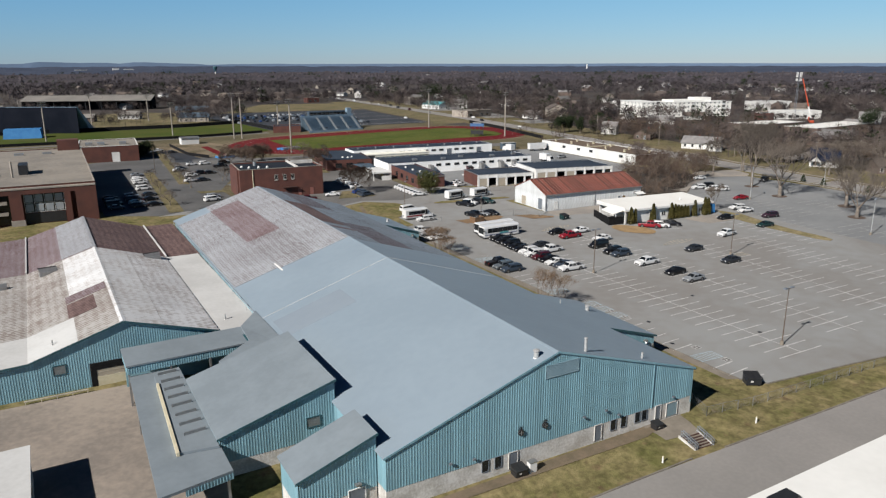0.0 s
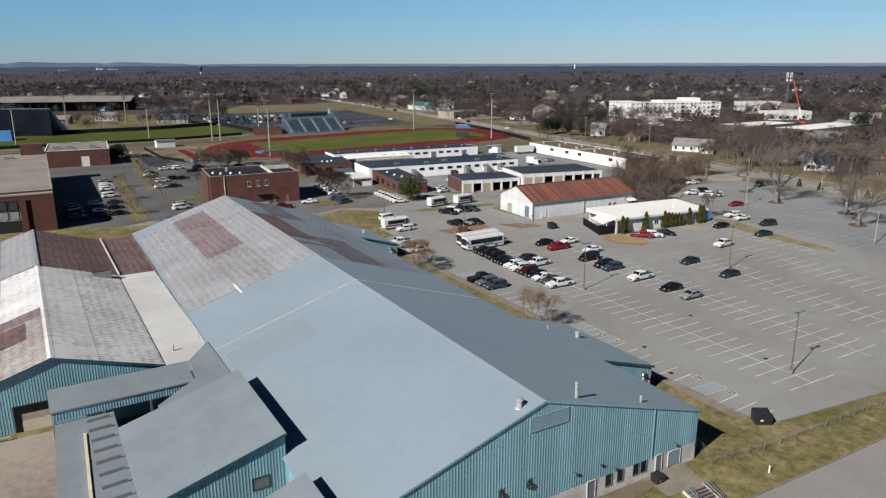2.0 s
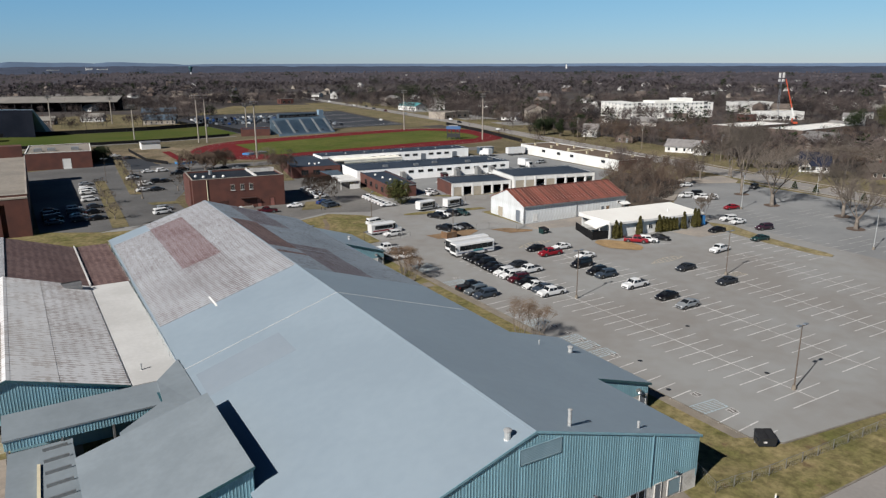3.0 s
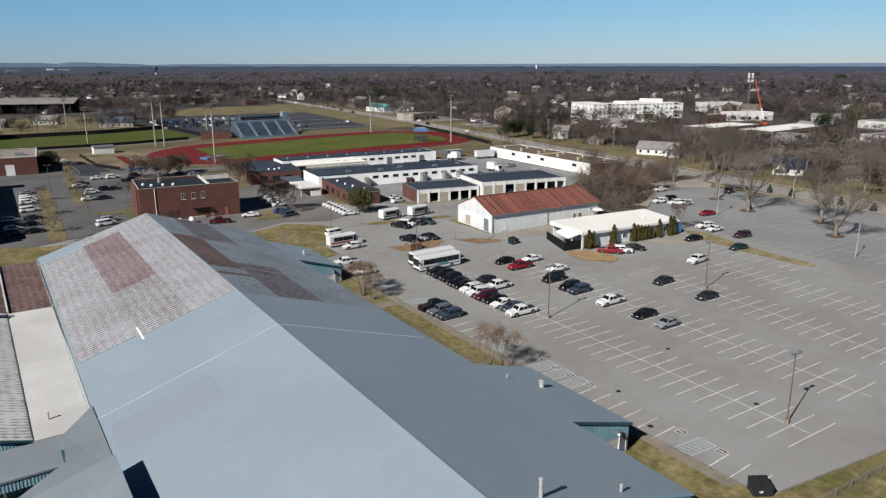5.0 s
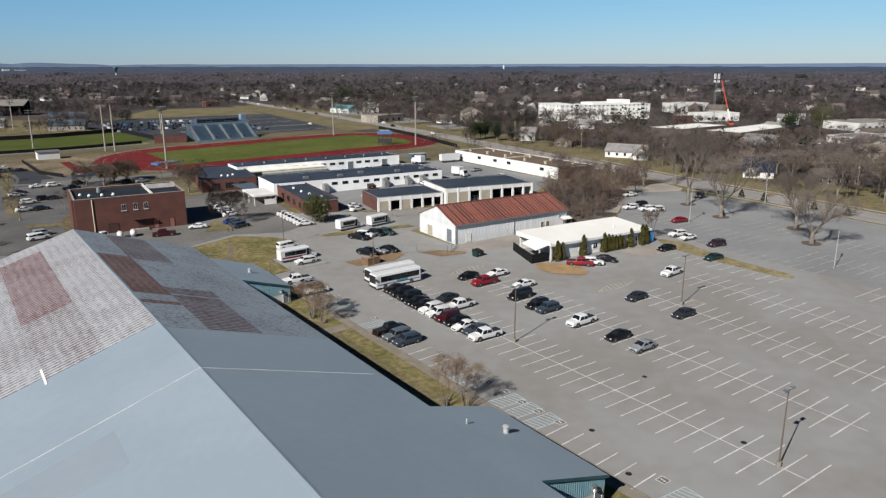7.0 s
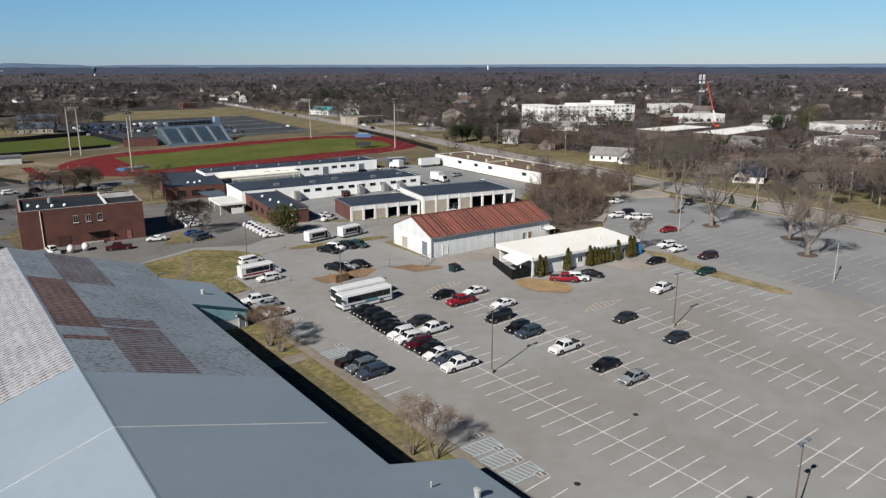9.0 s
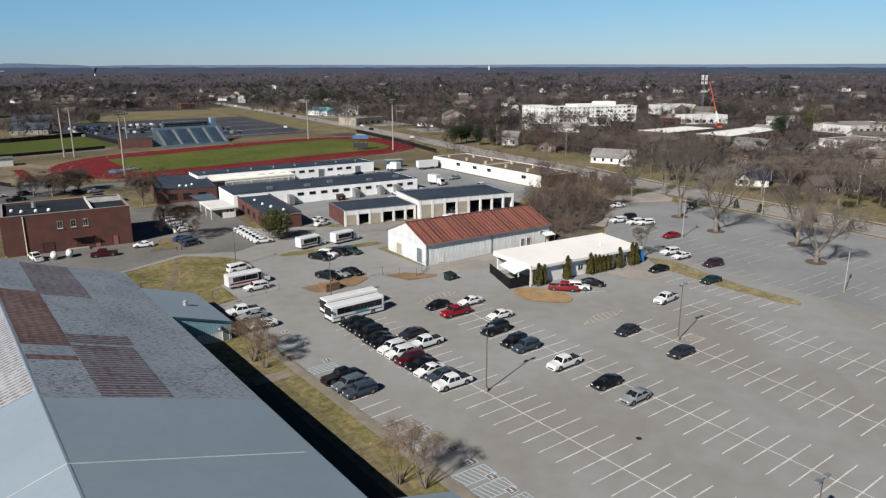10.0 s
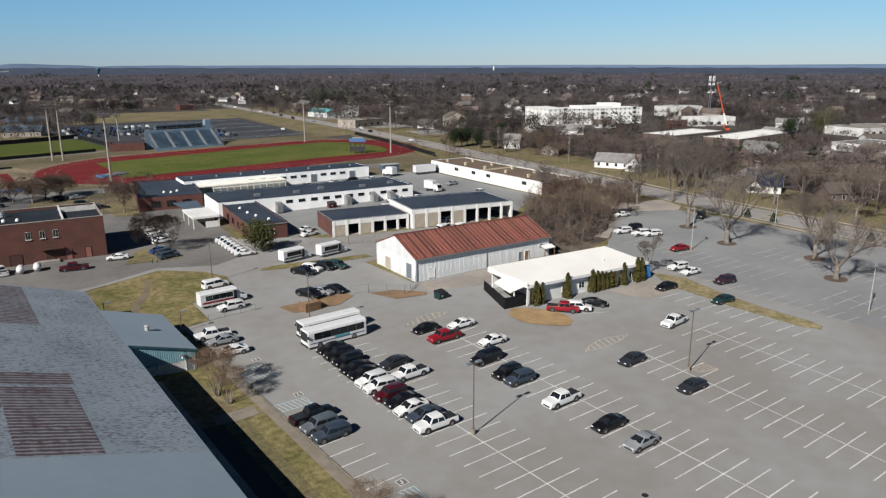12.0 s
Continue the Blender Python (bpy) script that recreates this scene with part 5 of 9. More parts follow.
def make_link_roofs():
    e = thing("link_roof", "grey coated link roof between shed and warehouse", "roof")
    part("roof", Geo().prism([(-80.9, -21.3, 5.9), (-80.9, -20.2, 5.9), (-75.8, -15.7, 6.2), (-75.4, -9.7, 6.1), (-72.0, -4.9, 6.33), (-71.9, -21.3, 6.33)], (0, 0, -0.25)), ROOF_SHED, e)
    part("wall", Geo().box(-80.6, -21.2, -0.4, -80.3, -20.4, 5.7), TEAL_DARK, e)
    part("wall", Geo().box(-75.9, -15.6, -0.4, -75.6, -9.9, 5.85), TEAL_DARK, e)
    c = thing("dock_canopy", "long grey dock canopy with a teal fascia", "canopy")
    part("roof", Geo().prism([(-91.3, -15.6, 5.7), (-91.3, -9.8, 6.0), (-75.4, -9.6, 6.0), (-75.6, -15.3, 5.7)], (0, 0, -0.2)), ROOF_SHED, c)
    panel_wall(c, (-91.2, -15.5), (-75.8, -15.2), 4.5, lambda s: 5.5, TEAL, label="teal fascia")
    panel_wall(c, (-91.2, -9.9), (-91.2, -15.5), 4.5, lambda s: 5.6, TEAL)
    for x in (-91.0, -86, -81):
        part("post", Geo().box(x - 0.12, -15.4, -0.5, x + 0.12, -15.1, 4.6), METAL, c)
    part("back_wall", Geo().box(-91, -9.9, -0.5, -75.5, -9.6, 5.5), TEAL, c)
    d = thing("dock_walkway", "low flat grey dock roof with a cream curb", "canopy")
    part("roof", Geo().prism([(-91.0, -15.2, 4.1), (-92.0, -44.5, 4.1), (-84.9, -43.2, 4.1), (-85.05, -15.2, 4.1)], (0, 0, -0.3)), ROOF_SHED, d)
    part("raised_roof", Geo().prism([(-88.3, -17, 4.12), (-89.0, -37.8, 4.12), (-85.1, -38.4, 4.12), (-85.1, -16, 4.12)], (0, 0, 0.28)), ROOF_SHED, d)
    part("curb", Geo().prism([(-88.5, -20, 4.12), (-89.25, -38.0, 4.12), (-88.95, -38.0, 4.12), (-88.2, -20, 4.12)], (0, 0, 0.45)), CREAM, d, "cream painted curb")
    for i in range(8):
        y = -17.4 - i * 2.45
        part("rib", Geo().prism([(-87.9, y, 4.38), (-85.6, y + 0.25, 4.38), (-85.6, y + 0.38, 4.38), (-87.9, y + 0.13, 4.38)], (0, 0, 0.35)), METAL, d)
    panel_wall(d, (-89.5, -44.1), (-84.9, -43.25), 3.2, lambda s: 3.85, TEAL)
    panel_wall(d, (-84.95, -43.1), (-84.95, -38.2), 3.2, lambda s: 3.85, TEAL)
    for y in (-16, -24, -32, -43):
        part("post", Geo().box(-91.2, y - 0.12, -0.5, -90.95, y + 0.12, 3.9), METAL, d)
        part("post", Geo().box(-85.5, y - 0.12, -0.5, -85.25, y + 0.12, 3.9), METAL, d)


make_link_roofs()


def make_yard_shed():
    e = thing("yard_shed", "plain cream metal shed in the concrete yard", "shed")
    part("wall", Geo().box(-113, -46, -0.6, -102.2, -28.4, 3.9), WHITE_WALL, e)
    part("roof", Geo().prism([(-113.3, -46, 3.9), (-113.3, -28.1, 3.9), (-102.0, -28.1, 4.1), (-102.0, -46, 4.1)], (0, 0, 0.15)), ROOF_WHITE, e)
    door(e, pose(-102.18, -36, 0.3, 0, 0, 90), 3, 2.8, TAN_DOOR, 5, "shutter_door")
    f = thing("white_hall", "big white flat-roofed hall beyond the street", "building")
    part("wall", Geo().box(-62, -125, -0.8, 40, -73.4, 5.6), WHITE_WALL, f)
    part("roof", Geo().box(-62.4, -125, 5.6, 40.4, -73.0, 6.0), mat("bright_roof", (0.697, 0.6888, 0.656), (0.6334, 0.6252, 0.5928), 0.1, 1.0, 0.7), f, "bright white roof")
    part("roof_hatch", Geo().box(-47.3, -75.6, 6.0, -44.6, -74.2, 6.5), BLACK, f)


make_yard_shed()


# ---- campus buildings ----
def block(name, label, p0, p1, depth, h, wall, roof, lip=0.35, category="building", sink=0.8, cap=None, front=True, group=""):
    """A flat-roofed building: its front runs from p0 to p1, its depth lies to the left of that line."""
    a, L, rz = frame_of(p0, p1)
    mid = (Vector((*p0, 0)) + Vector((*p1, 0))) / 2
    e = thing(name, label, category, (a.x, a.y, land(mid.x, mid.y)), rz, group)
    t = 0.3
    if front:
        part("wall", Geo().box(0, 0, -sink, L, t, h), wall, e)
    part("wall", Geo().box(0, depth - t, -sink, L, depth, h), wall, e)
    part("wall", Geo().box(0, t, -sink, t, depth - t, h), wall, e)
    part("wall", Geo().box(L - t, t, -sink, L, depth - t, h), wall, e)
    part("roof", Geo().box(t, t, h - lip - 0.25, L - t, depth - t, h - lip), roof, e)
    c = Geo()
    o = 0.06
    c.box(-o, -o, h, L + o, t + o, h + 0.1).box(-o, depth - t - o, h, L + o, depth + o, h + 0.1).box(-o, t + o, h, t + o, depth - t - o, h + 0.1).box(L - t - o, t + o, h, L + o, depth - t - o, h + 0.1)
    part("coping", c, cap or wall, e)
    return e, L


def at(x, z, y=0.0):
    return Matrix.Translation((x, y, z))


def side(x, y, z, turn):
    return pose(x, y, z, 0, 0, turn)


def make_red_roof_shed():
    e = thing("storage_barn", "white ribbed metal barn with a rusty red roof", "barn", (28.5, 52.9, land(45, 52)), -4.0)
    L, D, h, r = 35.5, 16.8, 4.6, 7.9
    panel_wall(e, (0, 0), (L, 0), -0.5, lambda s: h, BARN_WHITE, 1.0)
    panel_wall(e, (L, 0), (L, D), -0.5, lambda s: h + (r - h) * (1 - abs(s - D / 2) / (D / 2)), BARN_WHITE, 1.0)
    panel_wall(e, (L, D), (0, D), -0.5, lambda s: h, BARN_WHITE, 1.0)
    panel_wall(e, (0, D), (0, 0), -0.5, lambda s: h + (r - h) * (1 - abs(s - D / 2) / (D / 2)), BARN_WHITE, 1.0)
    for sgn in (0, 1):
        a, b = (-0.35, D / 2) if sgn == 0 else (D + 0.35, D / 2)
        za = h - (r - h) / (D / 2) * 0.35
        g = Geo()
        g.prism([(-0.2, a, za + 0.1), (-0.2, b, r + 0.1), (-0.2, b, r - 0.02), (-0.2, a, za - 0.02)], (L + 0.4, 0, 0))
        roof = part("roof", g, RED_RUST, e, "rusted red ribbed roof slope")
        n = 34
        w = (L + 0.4) / n
        sheet = Geo()
        sheet.prism([(0.02, a, za + 0.11), (0.02, b, r + 0.11), (0.02, b, r + 0.13), (0.02, a, za + 0.13)], (w - 0.04, 0, 0))
        sheet.prism([(w - 0.12, a, za + 0.13), (w - 0.12, b, r + 0.13), (w - 0.12, b, r + 0.2), (w - 0.12, a, za + 0.2)], (0.1, 0, 0))
        me = sheet.mesh("roof_sheet")
        me.materials.append(RED_SHEET)
        me.materials.append(RED_RIB)
        me.polygons.foreach_set("material_index", [0] * 6 + [1] * 6)
        for i in range(n):
            o = part("roof_sheet", me, RED_SHEET, roof)
            o.location = (-0.2 + i * w, 0, 0)
    part("ridge_cap", Geo().prism([(-0.25, D / 2 - 0.35, r + 0.08), (-0.25, D / 2, r + 0.26), (-0.25, D / 2 + 0.35, r + 0.08)], (L + 0.5, 0, 0)), RED_SHEET, e)
    part("gutter", Geo().box(-0.2, -0.55, h - 0.25, L + 0.2, -0.37, h - 0.02), METAL, e)
    door(e, side(-0.06, 3.6, 0, -90), 2.2, 3.2, GREY_DOOR, 6, "shutter_door")
    door(e, side(-0.06, 12.6, 0, -90), 2.4, 2.6, TAN_DOOR, 6, "shutter_door")
    door(e, at(3.2, 0.1, -0.06), 1.2, 2.1, WHITE_WALL)
    door(e, at(26.5, 0.1, -0.06), 1.0, 2.1, GREY_DOOR)
    door(e, at(28.3, 0.1, -0.06), 1.1, 2.1, MULCH)
    window(e, at(32.5, 2.6, -0.06), 0.9, 0.7)
    for x in (0.05, 17.6, 35.3):
        part("downpipe", Geo().tube((x, -0.2, 0), (x, -0.2, h), 0.07, 0.07, 6), METAL, e)
    part("awning", Geo().prism([(L - 2.6, -1.6, 2.3), (L + 0.6, -1.6, 2.3), (L + 0.6, -0.05, 2.8), (L - 2.6, -0.05, 2.8)], (0, 0, 0.08)), WHITE_WALL, e)
    for x in (L - 2.4, L + 0.4):
        part("post", Geo().box(x - 0.06, -1.5, -0.5, x + 0.06, -1.38, 2.32), WOOD, e)


make_red_roof_shed()


def make_white_hall():
    e = thing("white_office", "low white building with a bright white roof and evergreens", "building", (37.0, 29.3, land(50, 28)), -5.8)
    L, D = 29.8, 11.4
    part("wall", Geo().box(0, 0, -0.6, L, 0.25, 3.5), WHITE_WALL, e)
    part("wall", Geo().box(0, D - 0.25, -0.6, L, D, 3.6), WHITE_WALL, e)
    part("wall", Geo().box(L - 0.25, 0.25, -0.6, L, D - 0.25, 3.6), WHITE_WALL, e)
    part("wall", Geo().box(3.2, 0.25, -0.6, 3.45, D - 0.25, 3.6), WHITE_WALL, e)
    part("roof", Geo().prism([(-0.6, -0.6, 3.5), (-0.6, D + 0.4, 4.15), (L + 0.5, D + 0.4, 4.15), (L + 0.5, -0.6, 3.5)], (0, 0, 0.28)), WHITE_ROOF, e, "bright white low roof")
    part("fascia", Geo().box(-0.7, -0.72, 3.3, L + 0.6, -0.6, 3.82), WHITE_WALL, e)
    part("fascia", Geo().box(-0.72, -0.7, 3.4, -0.6, D + 0.4, 4.4), WHITE_WALL, e)
    part("porch_roof", Geo().prism([(-3.6, 0.6, 2.6), (-2.4, 7.2, 2.6), (0.3, 7.2, 3.4), (0.3, 0.6, 3.4)], (0, 0, 0.16)), WHITE_ROOF, e)
    for y in (0.4, 7.0):
        part("post", Geo().box(-2.9, y - 0.08, -0.5, -2.74, y + 0.08, 2.7), WHITE_WALL, e)
    part("downpipe", Geo().box(-0.62, -0.66, -0.5, -0.42, -0.46, 3.3), WHITE_WALL, e)
    for x in (8.2, 12.4, 25.8):
        window(e, at(x, 1.1, 0), 1.3, 1.1)
    door(e, at(15.2, -0.2, 0), 1.0, 2.1)
    part("awning", Geo().prism([(L - 0.05, 1.2, 2.2), (L - 0.05, 4.4, 2.2), (L + 1.5, 4.4, 1.6), (L + 1.5, 1.2, 1.6)], (0, 0, 0.1)), BLUE_TARP, e, "bright blue awning")
    part("awning_side", Geo().prism([(L + 0.3, -0.5, 0.4), (L + 1.7, -0.5, 0.4), (L + 1.4, -0.5, 2.9), (L + 0.5, -0.5, 2.9)], (0, 1.2, 0)), BLUE_TARP, e)
    part("roof_vent", Geo().tube((22.5, 4.2, 3.9), (22.5, 4.2, 4.7), 0.25, 0.1, 10), WHITE_WALL, e)
    f = thing("screen_fence", "black screened fence round a small yard", "fence", (37.0, 29.3, land(37, 30)), -5.8)
    for a, b in (((-4.9, 0.4), (-0.3, 0.2)), ((-4.9, 0.4), (-1.9, 11.3))):
        d = Vector((b[0] - a[0], b[1] - a[1], 0))
        n = Vector((-d.y, d.x, 0)).normalized() * 0.04
        A, B = Vector((*a, -0.4)), Vector((*b, -0.4))
        part("panel", Geo().prism([A - n, B - n, B + n, A + n], (0, 0, 2.5)), BLACK_SCREEN, f)
        part("post", Geo().tube(A, A + Vector((0, 0, 2.6)), 0.06, 0.06, 6), BLACK, f)


make_white_hall()


def dome_lights(e, pts, h):
    for x, y in pts:
        g = Geo()
        g.smooth = True
        g.loft([[(x + r * math.cos(a), y + r * math.sin(a), h + z) for a in [math.tau * i / 10 for i in range(10)]] for r, z in ((0.45, 0), (0.45, 0.25), (0.36, 0.5), (0.18, 0.66), (0.04, 0.7))])
        part("skylight_dome", g, WHITE_WALL, e, "white skylight dome")


def make_campus():
    # two-storey brick hall
    e, L = block("brick_hall", "two-storey red brick hall with a dark flat roof", (-42.6, 118.6), (-15.8, 115.9), 19, 9.4, BRICK, TAR_ROOF, 0.5, cap=CONCRETE)
    for x in (11.0, 13.8, 16.4):
        window(e, at(x, 5.7), 0.95, 1.6, PLINTH, 1, t=0.05)
        part("sill", Geo().box(x - 0.15, -0.2, 5.5, x + 1.1, 0, 5.62), PLINTH, e)
    for x, w, m in ((7.4, 2.3, BRICK_DARK), (14.6, 1.6, BRICK_DARK), (18.4, 1.2, PINK_DOOR), (22.4, 1.2, PINK_DOOR)):
        door(e, at(x, 0.1), w, 2.4, m, 0, frame_mat=BRICK_DARK)
    part("awning", Geo().box(13.4, -1.1, 3.0, 18.2, 0, 3.2), BRICK_DARK, e)
    part("ramp", Geo().box(12.6, -1.6, -0.4, 17.0, -0.02, 0.55), CONCRETE, e)
    part("parapet", Geo().box(L - 8, 12.2, 8.9, L - 0.3, 12.5, 10.1), PLINTH, e)
    part("parapet", Geo().box(L - 8.3, 0.3, 8.9, L - 8.0, 18.7, 9.7), PLINTH, e)
    part("roof_box", Geo().tube((7.0, 13.0, 8.9), (7.0, 13.0, 10.2), 0.6, 0.5, 12), METAL, e)
    dome_lights(e, ((4.2, 7.0), (7.2, 6.4), (9.9, 6.0), (2.2, 9.5)), 8.9)
    part("downpipe", Geo().tube((4.1, -0.12, 0), (4.1, -0.12, 9.2), 0.13, 0.13, 6), CREAM, e)
    part("corner_pier", Geo().box(-0.5, 2.2, -0.8, -0.02, 18.4, 9.0), BRICK, e)
    # long white classroom rows
    e, L = block("classroom_row", "long low white classroom row with small windows", (22.8, 180.8), (91.9, 175.2), 12, 4.4, CLASS_WHITE, DARK_ROOF, 0.12, cap=DARK_ROOF, group="classroom rows")
    for i in range(11):
        x = 22 + i * 3.9
        if i % 4 == 2:
            door(e, at(x, 0.1), 2.4, 3.0, GREY_DOOR, 4, "shutter_door")
        else:
            window(e, at(x, 2.3), 2.1, 0.8, METAL, 1)
    for i in range(8):
        part("roof_vent", Geo().tube((4 + i * 8.6, 6, 4.0), (4 + i * 8.6, 6, 4.9), 0.45, 0.3, 10), METAL, e)
    part("covered_walk", Geo().box(2, -5.5, 2.7, 34, -0.05, 3.0), CREAM_WALL, e, "cream covered walkway roof")
    part("covered_walk", Geo().box(8, -5.3, 1.9, 34, -5.1, 2.7), CREAM_WALL, e)
    part("walk_wall", Geo().box(9, -4.4, -0.3, 34, -4.2, 2.7), CREAM_WALL, e, "cream wall behind the walkway posts")
    for i in range(12):
        part("post", Geo().box(8.2 + i * 2.3, -5.4, -0.3, 8.4 + i * 2.3, -5.2, 2.7), CREAM_WALL, e)
    e, L = block("classroom_row", "long low white workshop row with a dark roof", (18.6, 137.0), (81.0, 129.6), 18, 4.4, CLASS_WHITE, DARK_ROOF, 0.12, cap=DARK_ROOF, group="classroom rows")
    for i in range(11):
        window(e, at(20 + i * 3.9, 2.4), 1.9, 0.75, BLACK, 1)
    for x in (16.5, 38.5, 47.5, 53.5):
        hood = Geo()
        hood.prism([(x, 0, 0.2), (x, -2.6, 0.2), (x, -2.6, 2.2), (x, -1.6, 2.9), (x, 0, 3.1)], (1.6, 0, 0))
        part("dust_hood", hood, METAL, e, "grey duct hood against the wall")
    for x, y in ((12, 5), (24, 4), (33, 7), (46, 4), (57, 6)):
        part("roof_unit", Geo().box(x, y, 4.0, x + 1.8, y + 1.3, 5.0), METAL, e)
    # brick annexes
    e, L = block("brick_annex", "single-storey red brick annex with a dark roof", (3.4, 162.6), (21.6, 159.0), 34, 4.2, BRICK, DARK_ROOF, 0.25, cap=DARK_ROOF, group="brick annexes")
    for x in (3.5, 8, 12.5):
        window(e, at(x, 0.9), 2.6, 1.9, BRICK_DARK, 2)
    dome_lights(e, ((8, 8), (10, 7), (12, 9)), 3.9)
    e, L = block("brick_annex", "red brick annex with skylight domes beside an evergreen", (15.3, 106.4), (24.9, 105.0), 31.5, 4.2, BRICK, DARK_ROOF, 0.25, cap=DARK_ROOF, group="brick annexes")
    window(e, at(4, 1.2), 2.2, 1.3, WHITE_WALL, 1)
    dome_lights(e, ((3.2, 23), (3.6, 16), (4.6, 11), (6.4, 5)), 3.9)
    for y in (6, 12, 18, 24):
        window(e, side(0, y + 1.2, 1.1, -90), 2.4, 1.6, BRICK_DARK, 1)
    part("gutter", Geo().box(-0.1, -0.2, 3.7, L + 0.1, -0.02, 4.0), METAL, e)
    c = thing("entrance_canopy", "white flat entrance canopy on thin posts", "canopy", (8.6, 129.0, land(12, 135)), -6)
    part("roof", Geo().box(0, 0, 2.7, 7.2, 13.2, 3.2), WHITE_WALL, c)
    part("link_roof", Geo().prism([(1.0, 13.3, 2.9), (6.0, 13.3, 2.9), (6.4, 24.0, 3.3), (-0.5, 24.0, 3.3)], (0, 0, 0.15)), SLATE_BLUE_ROOF, c, "slate-blue link roof")
    for x in (0.2, 7.0):
        for y in (0.3, 6.6, 12.9):
            part("post", Geo().box(x - 0.1, y - 0.1, -0.5, x + 0.1, y + 0.1, 2.7), WHITE_WALL, c)
    part("screen_wall", Geo().box(3.4, 0.25, -0.5, 6.8, 0.4, 1.7), WHITE_WALL, c)
    # garages with open bays
    garage("bay_garage", "brick-ended garage with open white-framed bays", (33.6, 97.0), (54.2, 92.8), 14, 4.1, 6, (0, 2), BRICK)
    garage("bay_garage", "taller white garage with tan shutter doors", (54.4, 91.4), (84.0, 84.6), 18, 5.0, 8, (0, 1, 3), WHITE_WALL)
    # white store along the street
    e, L = block("white_store", "long white store with a brown gravel roof", (118.4, 170.4), (114.4, 103.3), 17, 4.2, WHITE_WALL, BROWN_ROOF, 0.15, cap=WHITE_WALL)
    for x in (17, 28, 37, 57):
        window(e, at(x, 2.3), 2.2, 1.0, METAL, 1)
    door(e, at(2.5, 0), 3.0, 3.0, GREY_DOOR, 4, "shutter_door")
    for i in range(10):
        x, y = 6 + i * 6.2, 4 + 8 * (i % 2)
        part("roof_vent", Geo().box(x - 0.35, y - 0.35, 4.0, x + 0.35, y + 0.35, 5.0), CREAM, e)
        part("vent_cap", Geo().box(x - 0.5, y - 0.5, 5.0, x + 0.5, y + 0.5, 5.15), CREAM, e)
    part("wall_brick", Geo().box(L - 0.02, -0.03, -0.8, L + 0.2, 17, 4.1), BRICK, e, "red brick end wall")
    part("firewall", Geo().box(L * 0.5, 0.3, 4.0, L * 0.5 + 0.3, 16.7, 4.5), CREAM, e)
    # large brick gymnasium to the west
    e, L = block("brick_school", "large red brick school hall with tall windows and a tan roof", (-150, 112.9), (-84.5, 111.4), 95, 10.6, BRICK, TAN_ROOF, 0.3, cap=CONCRETE)
    part("upper_wall", Geo().box(0, -1.4, 8.4, L, -0.02, 9.7), BRICK, e)
    part("band", Geo().box(0, -1.5, 9.72, L, 0, 10.1), CONCRETE, e)
    for i in range(4):
        for j in range(2):
            window(e, at(L - 17.6 + i * 2.4, 3.3 + j * 2.5), 2.3, 2.4, WHITE_WALL, 1)
    # pale sheets over the panes paint the sky they reflect
    for i in range(4):
        for j in range(2):
            part("pane_reflection", Geo().box(L - 17.45 + i * 2.4, -0.115, 3.5 + j * 2.5, L - 15.6 + i * 2.4, -0.1, 5.5 + j * 2.5), SKY_REFLECTION, e, "pale sheet painting reflected sky on the glass")
    part("dark_door", Geo().box(L - 17.8, -0.08, 0.2, L - 8.1, 0, 3.0), BLACK, e, "dark glazed door")
    part("pier", Geo().box(L - 8.0, -1.4, -0.8, L - 6.4, 0, 8.4), BRICK, e)
    part("pier", Geo().box(L - 5.2, -1.4, -0.8, L, 0, 8.4), BRICK, e)
    for i in range(7):
        x = L - 21.0 - i * 6.3
        part("pier", Geo().box(x, -1.4, -0.8, x + 2.9, 0, 8.4), BRICK, e)
        part("pier_base", Geo().box(x - 0.2, -1.7, -0.8, x + 3.1, -0.02, 1.5), CONCRETE, e)
        part("dark_glazing", Geo().box(x - 3.4, -0.1, 0.3, x, 0, 8.3), GLASS, e)
        for z in (3.0, 5.9):
            part("ledge", Geo().box(x - 3.0, -1.2, z, x - 0.6, 0, z + 0.8), CONCRETE, e)
    part("stair_head", Geo().box(L - 8, 88.5, 9.6, L - 0.6, 94.6, 14.2), BRICK, e)
    part("roof_unit", Geo().box(L - 19, 24, 9.8, L - 16.6, 32, 13.2), BLACK, e)
    part("mast", Geo().tube((L - 20.5, 20, 9.8), (L - 20.5, 20, 15), 0.3, 0.3, 8), CONCRETE, e)
    part("roof_unit", Geo().box(L - 30, 24, 9.8, L - 25, 27, 11.3), LAMP_RED, e)
    for k in range(4):
        part("roof_unit", Geo().box(L - 40 + k * 9, 78, 9.6, L - 37 + k * 9, 80, 11.0), METAL, e)
    e, L = block("gymnasium", "plain red brick gymnasium with a white roof edge", (-82, 240.5), (-57.5, 238.5), 34, 7.0, BRICK, TAN_ROOF, 0.2, cap=WHITE_WALL)
    door(e, at(13.5, 0), 3.0, 4.2, WHITE_WALL, 0)
    for x in (3, 8, 17):
        part("roof_unit", Geo().box(x, 8, 6.8, x + 3, 11, 8.0), METAL, e)




